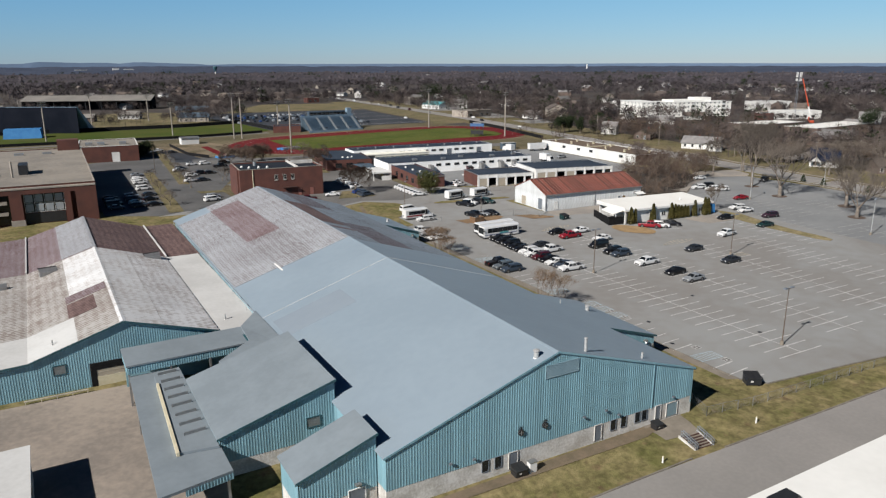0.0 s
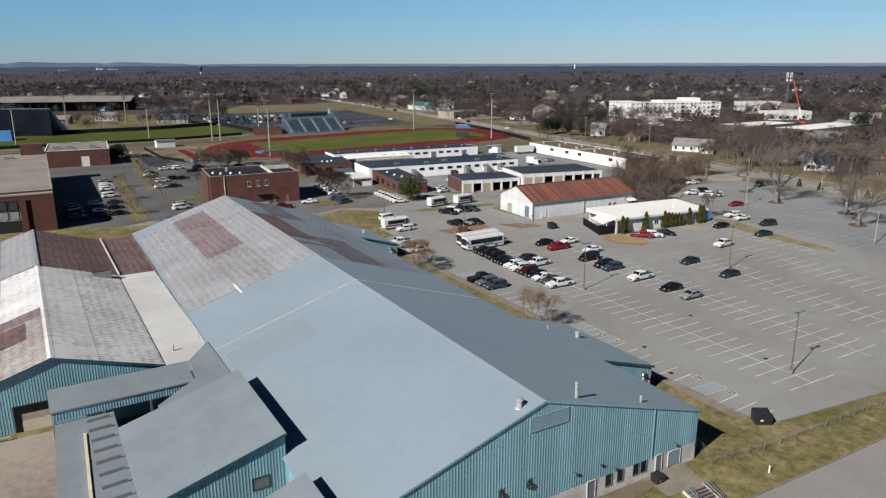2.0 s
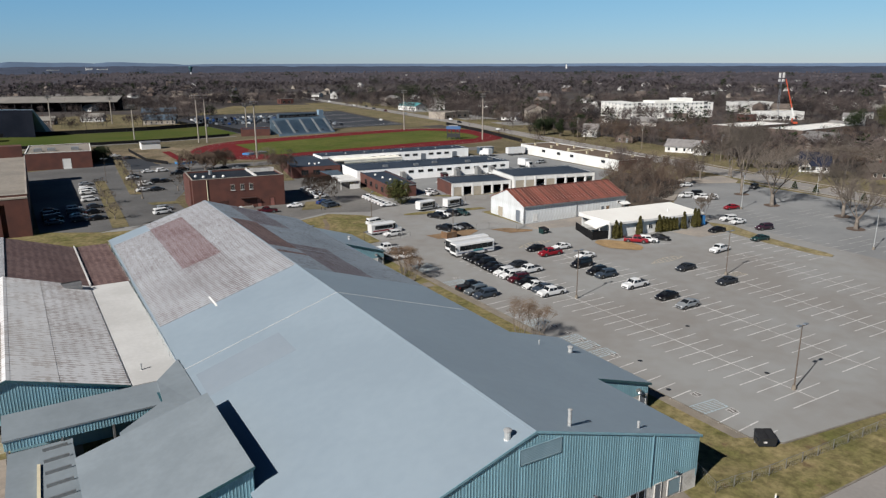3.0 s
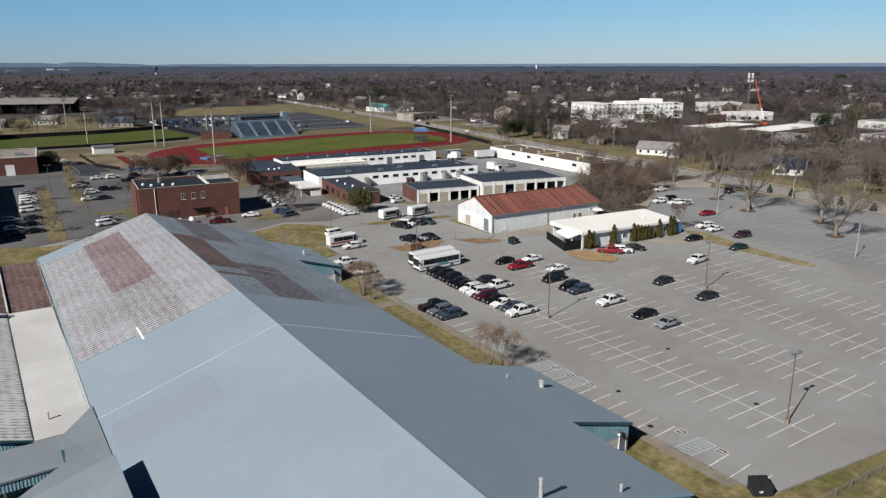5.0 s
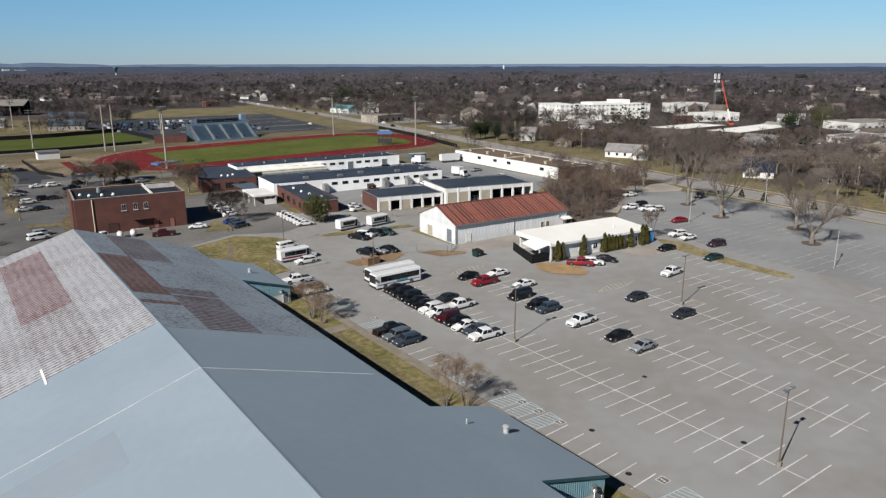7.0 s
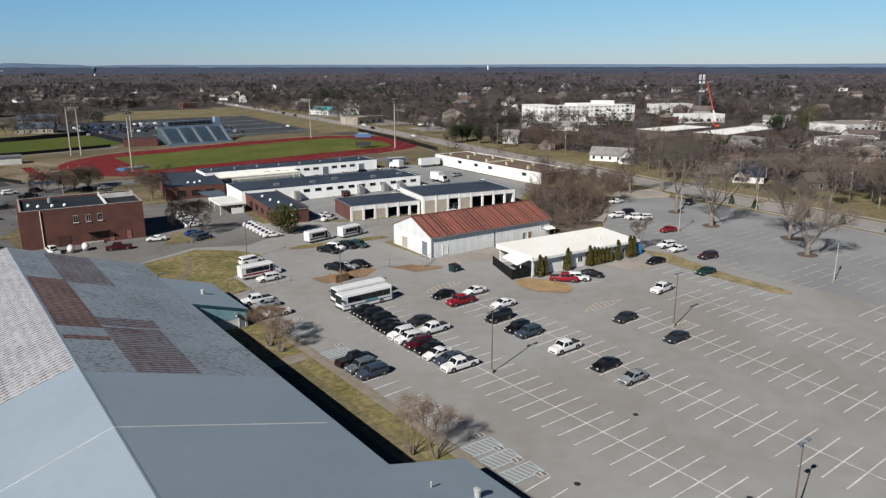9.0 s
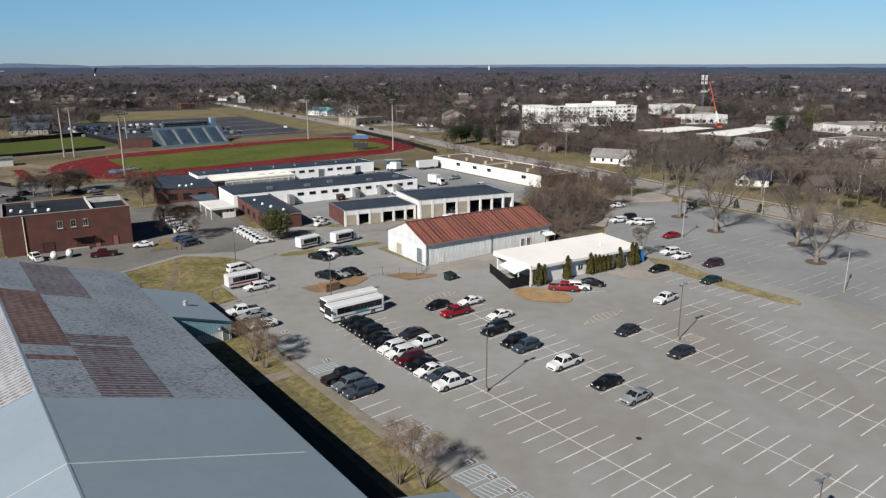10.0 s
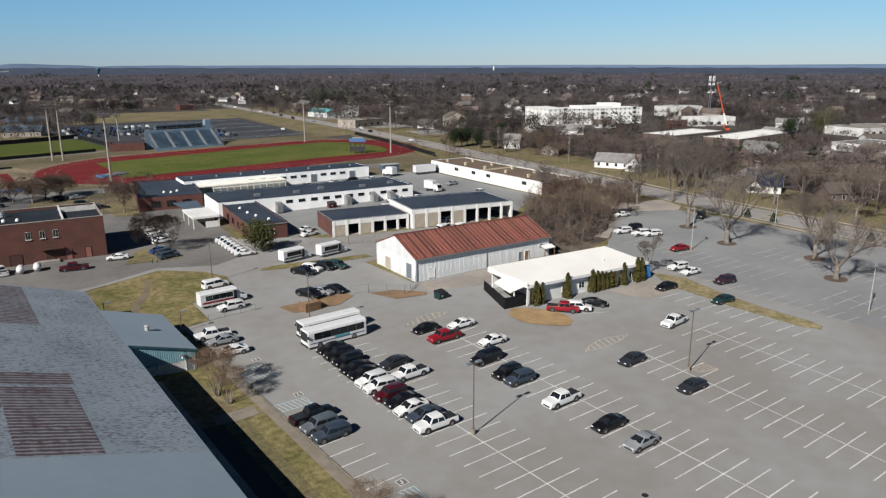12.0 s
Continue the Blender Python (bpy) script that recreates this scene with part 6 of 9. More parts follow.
def garage(name, label, p0, p1, depth, h, bays, shut, end):
    e, L = block(name, label, p0, p1, depth, h, end, DARK_ROOF, 0.12, cap=METAL, front=False, category="garage", group="bay garages")
    w = L / bays
    for i in range(bays + 1):
        x = min(L - 0.6, i * w)
        part("pier", Geo().box(x, -0.12, -0.6, x + 0.6, 0.35, h), WHITE_WALL, e)
    part("lintel", Geo().box(0, -0.02, h - 1.2, L, 0.3, h - 0.05), WHITE_WALL, e)
    for i in shut:
        door(e, at(i * w + 0.7, 0, 0.05), w - 0.8, h - 1.3, TAN_DOOR, 6, "shutter_door")
    part("floor_slab", Geo().box(0.3, 0.1, -0.5, L - 0.3, depth - 0.3, 0.05), CONCRETE, e)


make_campus()


# ---- houses, shops and flats round the campus ----
def house(x, y, rz, w, d, h, pitch, wall, roof, label, porch_side=True, group="", category="house"):
    e = thing("house" if category == "house" else "shop", label, category, (x, y, land(x, y)), rz, group)
    r = h + pitch
    part("wall", Geo().prism([(-w / 2, -d / 2, -1.0), (w / 2, -d / 2, -1.0), (w / 2, -d / 2, h), (0, -d / 2, r - 0.15), (-w / 2, -d / 2, h)], (0, d, 0)), wall, e)
    k = pitch / (w / 2)
    for s in (-1, 1):
        part("roof", Geo().prism([(s * (w / 2 + 0.5), -d / 2 - 0.4, h - 0.5 * k), (0, -d / 2 - 0.4, r), (0, -d / 2 - 0.4, r + 0.18), (s * (w / 2 + 0.5), -d / 2 - 0.4, h - 0.5 * k + 0.18)], (0, d + 0.8, 0)), roof, e)
    n = max(2, int(d / 3.2))
    for i in range(n):
        yy = -d / 2 + d * (i + 0.5) / n
        window(e, side(-w / 2, yy + 0.5, 0.9, -90), 1.0, 1.3, HOUSE_WHITE, 0)
        window(e, side(w / 2, yy - 0.5, 0.9, 90), 1.0, 1.3, HOUSE_WHITE, 0)
    window(e, at(-w / 4 - 0.5, 0.9, -d / 2), 1.0, 1.3, HOUSE_WHITE, 0)
    door(e, at(w / 8, 0.1, -d / 2), 0.95, 2.05, GREY_DOOR)
    part("chimney", Geo().box(w * 0.1, d * 0.1, h, w * 0.1 + 0.7, d * 0.1 + 0.7, r + 0.9), BRICK, e)
    return e


cottage = house(177, 62, 31, 8, 10.4, 2.9, 4.3, HOUSE_WHITE, NAVY_ROOF, "white cottage with a steep navy roof and porch")
part("porch", Geo().prism([(-6.6, 1.0, 2.4), (-6.6, 4.8, 2.4), (-6.6, 2.9, 4.3)], (2.7, 0, 0)), HOUSE_WHITE, cottage, "white porch gable")
for yy in (0.9, 2.9):
    part("porch_roof", Geo().prism([(-6.9, yy - 0.2 if yy < 2 else 5.1, 2.2), (-6.9, 2.9, 4.45), (-6.9, 2.9, 4.6), (-6.9, yy - 0.2 if yy < 2 else 5.1, 2.35)], (4.5, 0, 0)), NAVY_ROOF, cottage)
for yy in (1.1, 4.5):
    part("porch_post", Geo().box(-6.5, yy, -0.4, -6.3, yy + 0.2, 2.42), HOUSE_WHITE, cottage)
house(184, 39, 57, 9, 16, 2.9, 2.5, HOUSE_BROWN, SHINGLE_BROWN, "low brown brick house with a brown roof")
house(184.6, 129, 25, 9, 18, 2.9, 2.8, HOUSE_WHITE, SHINGLE_GREY, "white house with a grey roof behind bare trees")
house(183, 120.5, -50, 6, 9, 2.9, 2.4, HOUSE_WHITE, SHINGLE_GREY, "white house wing with a grey gable")
house(196, 178, -60, 9, 14, 2.9, 2.4, HOUSE_BROWN, SHINGLE_BROWN, "brown brick house with a brown roof")
house(238, 66.5, 53, 11, 14.5, 5.0, 2.6, HOUSE_TAN, SHINGLE_BROWN, "two-storey tan apartment house with a brown roof", category="house")
house(250, 57, 53, 11, 15, 5.0, 2.6, HOUSE_TAN, SHINGLE_BROWN, "two-storey tan apartment house with a rusty roof")
house(198, 208, 30, 7, 9, 4.6, 2.6, HOUSE_WHITE, SHINGLE_GREY, "narrow white two-storey house between dark evergreens")
house(254, 328, -30, 14, 20, 7, 3.4, HOUSE_TAN, SHINGLE_BROWN, "large brown brick house with steep gables")
house(232, 478, 12, 14, 24, 4.0, 2.4, WHITE_WALL, TEAL_ROOF, "white shop with a teal metal roof", category="shop")


def make_flats():
    e = thing("apartment_building", "long white four-storey apartment building", "apartments", (309.5, 293.7, land(303, 296)), -19.5)
    L, D, h = 75.5, 18, 11.0
    part("wall", Geo().box(0, 0, -2, L, D, h), WHITE_ROOF, e)
    part("wing", Geo().box(0, D, -2, 17, 38, h), WHITE_ROOF, e)
    part("roof", Geo().box(-0.3, -0.3, h, L + 0.3, D + 0.3, h + 0.4), WHITE_WALL, e)
    part("roof", Geo().box(-0.3, D + 0.3, h, 17.3, 38.3, h + 0.4), WHITE_WALL, e)
    part("roof_step", Geo().box(26, -0.4, h, 52, D, h + 1.8), WHITE_ROOF, e)
    part("stair_tower", Geo().box(46, 4, h, 60, 14, h + 3.6), WHITE_ROOF, e)
    for j in range(4):
        for i in range(20):
            x = 1.6 + i * 3.7
            if i in (3, 11, 18):
                b = part("balcony", Geo().box(x - 0.6, -0.35, j * 3.05 + 0.4, x + 2.2, 0.05, j * 3.05 + 2.6), BLACK, e)
                part("railing", Geo().box(x - 0.6, -0.5, j * 3.05 + 0.3, x + 2.2, -0.36, j * 3.05 + 1.2), WHITE_WALL, b)
            else:
                window(e, at(x, j * 3.05 + 0.9, 0), 1.2, 1.4, HOUSE_WHITE, 0, pane=PALE_PANE)
        for i in range(6):
            window(e, side(0, 36.5 - i * 6.3, j * 3.05 + 0.9, -90), 1.2, 1.4, HOUSE_WHITE, 0, pane=PALE_PANE)


make_flats()


def make_far_halls():
    """Flat pale roofs of far stores and the dark grandstand."""
    for x, y, rz, w, d, h, roof, lab in ((302, 179, 0, 46, 20, 4.4, WHITE_ROOF, "long low white-roofed store among bare trees"), (322, 150, 4, 66, 20, 4.2, WHITE_ROOF, "long pale-roofed store in the woods"), (420, 130, -14, 44, 26, 5, TAN_ROOF, "wide pale-roofed store beyond houses"), (402, 228, -24, 34, 14, 6, WHITE_WALL, "white metal workshop behind the crane"), (372, 232, -24, 10, 9, 5, BRICK, "small red brick annex by the workshop"), (206, 374, 12, 26, 18, 5, TAN_ROOF, "tan brick shop with a flat roof"), (330, 95, -10, 30, 14, 4, SHINGLE_GREY, "low grey-roofed building in the trees"), (300, 560, 20, 60, 24, 5, SHINGLE_GREY, "far grey-roofed shopping row"), (170, 645, 4, 14, 10, 5, BRICK, "small red brick shop beyond the lawn"), (216, 745, 2, 22, 10, 6, ROOF_WHITE, "far white-roofed filling station"), (244, 548, 3, 13, 12, 7.5, SHINGLE_GREY, "grey office block with many windows"), (470, 300, -20, 34, 18, 8, ROOF_WHITE, "pale house row beyond the flats"), (126, 803, -27, 38, 14, 6, BROWN_ROOF, "far low brown building")):
        a = Vector((x, y, 0)) - Matrix.Rotation(radians(rz), 3, "Z") @ Vector((w / 2, d / 2, 0))
        b = a + Matrix.Rotation(radians(rz), 3, "Z") @ Vector((w, 0, 0))
        e, L = block("store", lab, (a.x, a.y), (b.x, b.y), d, h, (HOUSE_TAN if y > 360 else HOUSE_BROWN if x < 330 else HOUSE_WHITE) if roof != BRICK else BRICK, roof if roof != BRICK else DARK_ROOF, 0.15, cap=HOUSE_TAN if y > 360 else HOUSE_WHITE, group="far stores")
        for i in range(int(w / 6)):
            window(e, at(2 + i * 6, 1.0), 2.6, 1.8, METAL, 1)
    e = thing("grandstand", "long covered grandstand with a pale sloping roof, shade below painted black", "grandstand", (-105, 676, land(-100, 670)), -20)
    L = 117
    # black seating and walls paint the shade beneath the roof
    part("seating", Geo().prism([(0, 4, -1), (0, 18, 6), (0, 18, -1)], (L, 0, 0)), BLACK_SCREEN, e)
    part("roof", Geo().prism([(0, -2, 8.6), (0, 20, 13.2), (0, 20, 13.7), (0, -2, 9.1)], (L, 0, 0)), STAND_ROOF, e)
    part("back_wall", Geo().box(0, 18, -1, L, 18.5, 13.5), BLACK_SCREEN, e)
    for s in (0, L - 0.5):
        part("side_wall", Geo().box(s, 3, -1, s + 0.5, 18, 8.5), BLACK_SCREEN, e)
    for i in range(9):
        part("column", Geo().box(1 + i * 14, -1, -1, 1.5 + i * 14, -0.5, 7.4), BLACK, e)
    e = thing("terrace_stand", "tall terrace seen from behind, its shade painted navy", "grandstand", (-146, 442, land(-120, 430)), -31)
    part("seating", Geo().prism([(0, 0, 16), (0, 1, 16.4), (0, 18, 2), (0, 18, -1), (0, 15, -1)], (86, 0, 0)), STAND_BLUE, e)
    # near-black navy paints this wall as lying in shade
    part("back_wall", Geo().box(0, -0.4, -1, 86, -0.05, 16.2), SHADE_NAVY, e)
    part("rail", Geo().box(0, -0.5, 16.6, 40, -0.3, 17.4), STAND_ROOF, e)
    for x, y, rz, w, d, h, pitch, wall, roof, lab in ((10, 458, 70, 13, 22, 3.6, 3.0, HOUSE_TAN, SLATE_BLUE_ROOF, "tan building with a slate-blue gable roof"), (22, 528, 75, 14, 26, 4.5, 3.0, HOUSE_TAN, SLATE_BLUE_ROOF, "long building with a blue metal roof"), (-29, 514, 70, 9, 16, 3.5, 2.8, WHITE_WALL, STAND_ROOF, "white open pavilion with a grey roof"), (-62, 500, 70, 9, 14, 3.4, 2.4, HOUSE_BROWN, STAND_ROOF, "brown brick block beside the stadium")):
        house(x, y, rz, w, d, h, pitch, wall, roof, lab)
    e = thing("tarpaulin_stack", "bright blue covered stack beside the field", "tarpaulin", (-103, 381, land(-103, 381)), -8)
    part("cover", Geo().prism([(-10, -4, 0), (10, -4, 0), (9.5, -3, 5.5), (-9.5, -3, 5.5)], (0, 8, 0)), BLUE_TARP, e)


make_far_halls()


# ---- mast, crane and water tower ----
def make_mast():
    x, y = 395.5, 223.5
    e = thing("radio_mast", "slim grey antenna mast with panel antennas", "mast", (x, y, land(x, y)))
    e.scale = (1, 1, 0.88)
    for i in range(3):
        a = math.tau * i / 3
        part("leg", Geo().tube((math.cos(a) * 1.0, math.sin(a) * 1.0, -1), (math.cos(a) * 0.5, math.sin(a) * 0.5, 37), 0.12, 0.1, 5), GREY_DOOR, e)
    br = Geo()
    for j in range(18):
        z = j * 2.05
        for i in range(3):
            a, b = math.tau * i / 3, math.tau * (i + 1) / 3
            r0, r1 = 1 - 0.5 * z / 37, 1 - 0.5 * (z + 2) / 37
            br.tube((math.cos(a) * r0, math.sin(a) * r0, z), (math.cos(b) * r1, math.sin(b) * r1, z + 2.05), 0.05, 0.05, 4)
    part("bracing", br, GREY_DOOR, e)
    for z in (32.5, 35.5, 37.6):
        for i in range(6):
            a = math.tau * i / 6
            part("antenna", Geo().box(math.cos(a) * 1.7 - 0.2, math.sin(a) * 1.7 - 0.2, z - 1.1, math.cos(a) * 1.7 + 0.2, math.sin(a) * 1.7 + 0.2, z + 0.9), WHITE_WALL, e)
        part("platform", Geo().tube((0, 0, z - 1.2), (0, 0, z - 1.05), 1.8, 1.8, 10), METAL, e)
    c = thing("mobile_crane", "orange mobile crane with a long raised boom", "crane", (375, 197, land(375, 197)), 40)
    part("chassis", Geo().box(-6, -1.4, 0.5, 6, 1.4, 1.8), ORANGE, c)
    part("cab", Geo().box(3.2, -1.2, 1.8, 5.6, 1.2, 3.6), ORANGE, c)
    part("counterweight", Geo().box(-3.6, -1.4, 1.8, -1.4, 1.4, 3.4), BLACK, c)
    for xx in (-4.5, -2.6, 2.6, 4.5):
        for yy in (-1.4, 1.4):
            part("wheel", Geo().tube((xx, yy - 0.25, 0.6), (xx, yy + 0.25, 0.6), 0.6, 0.6, 12), RUBBER, c)
    part("lower_boom", Geo().tube((-1, 0, 2.5), (-0.7, 2.6, 11), 0.6, 0.55, 6), WHITE_WALL, c)
    part("boom", Geo().tube((-0.7, 2.6, 11), (0.3, 8.2, 30), 0.42, 0.3, 6), ORANGE, c)
    w = thing("water_tower", "distant dark-topped white water tower", "water tower", (436, 2288, 3))
    w.scale = (0.42, 0.42, 0.72)
    part("column", Geo().tube((0, 0, -5), (0, 0, 24), 5, 4, 12), WHITE_WALL, w)
    g = Geo()
    g.smooth = True
    g.loft([[(r * math.cos(a), r * math.sin(a), z) for a in [math.tau * i / 16 for i in range(16)]] for r, z in ((4, 23), (9, 32), (16, 41), (17, 45), (15.5, 47.5), (0.5, 48.5))])
    part("tank", g, TEAL_DARK, w)


make_mast()


# ---- vehicles ----
def car_body(L, W, stations):
    """Skin of a car: at each station x, belt height, roof height and roof half-width share."""
    g = Geo()
    g.smooth = True
    rings = []
    w = W / 2
    for x, zb, zt, k in stations:
        q = 0.9 if abs(x) > L * 0.44 else 1.0
        half = [(0.0, 0.24), (w * 0.86 * q, 0.24), (w * q, 0.42), (w * q, zb - 0.08), (w * 0.96 * q, zb), (w * k * q, zt - 0.04), (w * k * 0.85 * q, zt), (0.0, zt + 0.01)]
        rings.append([(x, y, z) for y, z in half] + [(x, -y, z) for y, z in reversed(half[1:-1])])
    return g.loft(rings)


CAR = {
    "sedan": (4.75, 1.84, [(2.38, 0.46, 0.54, 0.8), (2.26, 0.68, 0.74, 0.88), (1.2, 0.92, 0.98, 0.9), (0.3, 0.99, 1.43, 0.74), (-0.3, 1.0, 1.47, 0.74), (-0.95, 1.0, 1.44, 0.74), (-1.78, 1.02, 1.11, 0.84), (-2.24, 0.98, 1.07, 0.86), (-2.38, 0.5, 0.6, 0.82)], (1.12, 0.33, -1.0, -1.72, 0.99, 1.42)),
    "suv": (4.7, 1.88, [(2.35, 0.55, 0.62, 0.8), (2.25, 0.85, 0.9, 0.86), (1.15, 1.0, 1.06, 0.88), (0.55, 1.05, 1.66, 0.76), (-1.7, 1.06, 1.7, 0.76), (-2.2, 1.05, 1.45, 0.8), (-2.33, 0.95, 1.02, 0.84), (-2.37, 0.5, 0.58, 0.84)], (1.1, 0.58, -1.7, -2.18, 1.06, 1.62)),
    "van": (5.1, 1.98, [(2.55, 0.55, 0.62, 0.8), (2.42, 0.9, 0.96, 0.86), (1.6, 1.05, 1.1, 0.9), (0.9, 1.1, 1.8, 0.8), (-2.2, 1.12, 1.82, 0.82), (-2.5, 1.1, 1.6, 0.84), (-2.56, 0.6, 0.7, 0.86)], (1.55, 0.92, -2.2, -2.5, 1.12, 1.76)),
    "pickup": (5.8, 1.96, [(2.9, 0.6, 0.68, 0.85), (2.8, 0.95, 1.0, 0.88), (1.55, 1.06, 1.1, 0.9), (0.95, 1.1, 1.78, 0.76), (-0.55, 1.1, 1.8, 0.76), (-0.85, 1.1, 1.16, 0.9), (-1.0, 1.05, 1.08, 0.95), (-2.8, 1.05, 1.08, 0.95), (-2.9, 0.6, 0.66, 0.92)], (1.5, 0.98, -0.55, -0.82, 1.1, 1.74)),
}
CAR_PARTS = {}


def wheel_meshes(r, w):
    t = Geo()
    t.smooth = True
    ring = lambda rr, y: [(rr * math.cos(a), y, rr * math.sin(a)) for a in [math.tau * i / 14 for i in range(14)]]
    t.loft([ring(r * 0.62, -w / 2), ring(r * 0.94, -w / 2), ring(r, -w / 3), ring(r, w / 3), ring(r * 0.94, w / 2), ring(r * 0.62, w / 2)])
    d = Geo().tube((0, -w / 2 - 0.01, 0), (0, w / 2 + 0.01, 0), r * 0.6, r * 0.6, 12)
    return t.mesh("wheel"), d.mesh("rim")


def build_car(kind):
    L, W, st, (fx, rx, ex, bx, zb, zt) = CAR[kind]
    k = 0.76
    w = W / 2
    r = 0.33 if kind == "sedan" else 0.38
    shell = car_body(L, W, st)
    n = len(shell.f)
    for sx in (-1, 1):
        for sy in (-1, 1):
            shell.tube((sx * L * 0.31, sy * (w - 0.3), r + 0.03), (sx * L * 0.31, sy * (w + 0.008), r + 0.03), r + 0.1, r + 0.1, 14)
    shell.box(-L * 0.46, -w * 0.97, 0.2, L * 0.46, w * 0.97, 0.3)
    shell.box(L * 0.485, -w * 0.6, 0.36, L * 0.5 + 0.015, w * 0.6, 0.56)
    me = shell.mesh("body")
    me.set_sharp_from_angle(angle=radians(33))
    me.materials.append(PAINT["white"])
    me.materials.append(RUBBER)
    me.polygons.foreach_set("material_index", [0] * n + [1] * (len(shell.f) - n))
    out = [("body", me, None)]
    kb = st[3][3]
    top = lambda x: zt
    # glass lies just proud of the shell
    out.append(("windshield", Geo().poly([(fx + 0.03, -w * 0.8, zb + 0.02), (fx + 0.03, w * 0.8, zb + 0.02), (rx + 0.05, w * kb * 0.86, zt), (rx + 0.05, -w * kb * 0.86, zt)]).mesh("windshield"), GLASS))
    xb, z0, xt, z1 = {"sedan": (-1.76, 1.13, -1.03, 1.43), "suv": (-2.345, 1.1, -2.225, 1.45), "van": (-2.58, 1.12, -2.53, 1.58), "pickup": (-0.87, 1.2, -0.6, 1.77)}[kind]
    out.append(("rear_window", Geo().poly([(xb, w * 0.74, z0), (xb, -w * 0.74, z0), (xt, -w * kb * 0.86, z1), (xt, w * kb * 0.86, z1)]).mesh("rear_window"), GLASS))
    for s in (-1, 1):
        yb, yt = s * (w * 0.965 + 0.012), s * (w * kb + 0.018)
        lo = [fx - 0.16, (fx + bx) / 2 - 0.05, bx + 0.16]
        hi = [rx - 0.04, (rx + ex) / 2, ex + 0.02]
        for u in (0, 1):
            a = 0.05
            pts = [(lo[u] - a * u, yb, zb + 0.03), (hi[u] - a * u, yt, zt - 0.06), (hi[u + 1] + a * (1 - u), yt, zt - 0.06), (lo[u + 1] + a * (1 - u), yb, zb + 0.03)]
            if s > 0:
                pts.reverse()
            out.append(("side_window", Geo().poly(pts).mesh("side_window"), GLASS))
    zl = 0.66 if kind == "sedan" else 0.8
    for s in (-1, 1):
        out.append(("headlight", Geo().box(L / 2 - 0.16, s * w * 0.62 - 0.16, zl - 0.09, L / 2 - 0.02, s * w * 0.62 + 0.16, zl + 0.06).mesh("headlight"), LAMP_CLEAR))
        out.append(("tail_light", Geo().box(-L / 2 + 0.02, s * w * 0.7 - 0.12, zl, -L / 2 + 0.12, s * w * 0.7 + 0.12, zl + 0.2).mesh("tail_light"), LAMP_RED))
    if kind == "pickup":
        out.append(("truck_bed", Geo().box(-2.72, -w * 0.8, 1.06, -0.98, w * 0.8, 1.1).mesh("truck_bed"), BLACK))
    tyre, rim = wheel_meshes(r, 0.24)
    CAR_PARTS[kind] = (out, tyre, rim, r, L * 0.31, w - 0.1)


for kind in CAR:
    build_car(kind)


def car(kind, colour, x, y, heading, label, group="parked cars"):
    """A parked car on the land: heading in degrees, 0 points along +x."""
    pieces, tyre, rim, r, ax, ay = CAR_PARTS[kind]
    z = land(x, y) + 0.03
    e = thing({"suv": "suv", "van": "minivan"}.get(kind, kind), label, "car", (x, y, z), heading, group)
    for name, me, material in pieces:
        o = part(name, me, material or PAINT["white"], e)
        if material is None:
            o.material_slots[0].link = "OBJECT"
            o.material_slots[0].material = PAINT[colour]
    for sx in (-1, 1):
        for sy in (-1, 1):
            wh = part("wheel", tyre, RUBBER, e)
            wh.location = (sx * ax, sy * ay, r)
            part("rim", rim, RIM, wh)
    return e


WORDS = {"sedan": "sedan", "suv": "SUV", "van": "minivan", "pickup": "pickup truck"}


def park(rows, heading, where, group="parked cars"):
    for kind, colour, x, y in rows:
        car(kind, colour, x, y, heading + 3.0 * math.sin(x * 7 + y), f"{colour} {WORDS[kind]} parked {where}", group)


park((("suv", "grey", -14.2, 12.6), ("suv", "slate", -14.0, 9.9)), 181, "in a stall beside the lawn strip")
park((("pickup", "black", -13.8, 15.3),), 1, "in a stall beside the lawn strip")
park((("pickup", "white", -14.4, 49.4), ("sedan", "silver", -13.9, 46.2), ("sedan", "white", -14.2, 41.2)), 178, "beside the entrance lawn")
park((("sedan", "black", -1.6, 32.7), ("suv", "black", -1.8, 29.9), ("suv", "black", -1.9, 27.1), ("sedan", "black", -2.2, 24.3), ("sedan", "black", -2.2, 22.0), ("suv", "white", -2.5, 19.4), ("suv", "white", -2.6, 17.0), ("suv", "maroon", -2.7, 14.3), ("sedan", "black", -2.5, 11.8), ("sedan", "white", -2.7, 9.4), ("sedan", "slate", -2.4, 7.0), ("pickup", "white", -2.5, 4.3)), 180, "close together in the busy row")
park((("sedan", "charcoal", 3.2, 22.4), ("pickup", "white", 2.9, 17.9)), 180, "on the other side of the busy row")
park((("sedan", "black", 14.7, 30.5), ("pickup", "red", 15.1, 25.7), ("sedan", "white", 20.7, 28.4), ("sedan", "white", 20.2, 19.8), ("van", "black", 15.0, 15.2), ("suv", "black", 14.2, 9.7), ("suv", "slate", 14.2, 7.1), ("pickup", "white", 14.5, -0.7), ("sedan", "black", 14.4, -8.7), ("sedan", "silver", 14.1, -13.8)), 180, "in the middle row of the lot")
park((("sedan", "charcoal", 32.1, 1.8), ("sedan", "charcoal", 31.6, -8.8)), 180, "in a nearly empty row")
park((("pickup", "white", 50.4, 7.3),), 182, "alone in a far row")
park((("sedan", "black", 64.9, 19.4), ("sedan", "green", 67.0, 8.5)), 172, "beside the dry grass island")
park((("suv", "plum", 77.6, 14.7), ("suv", "white", 77.8, 25.7), ("sedan", "white", 77.0, 22.2)), 172, "on the far side of the grass island")
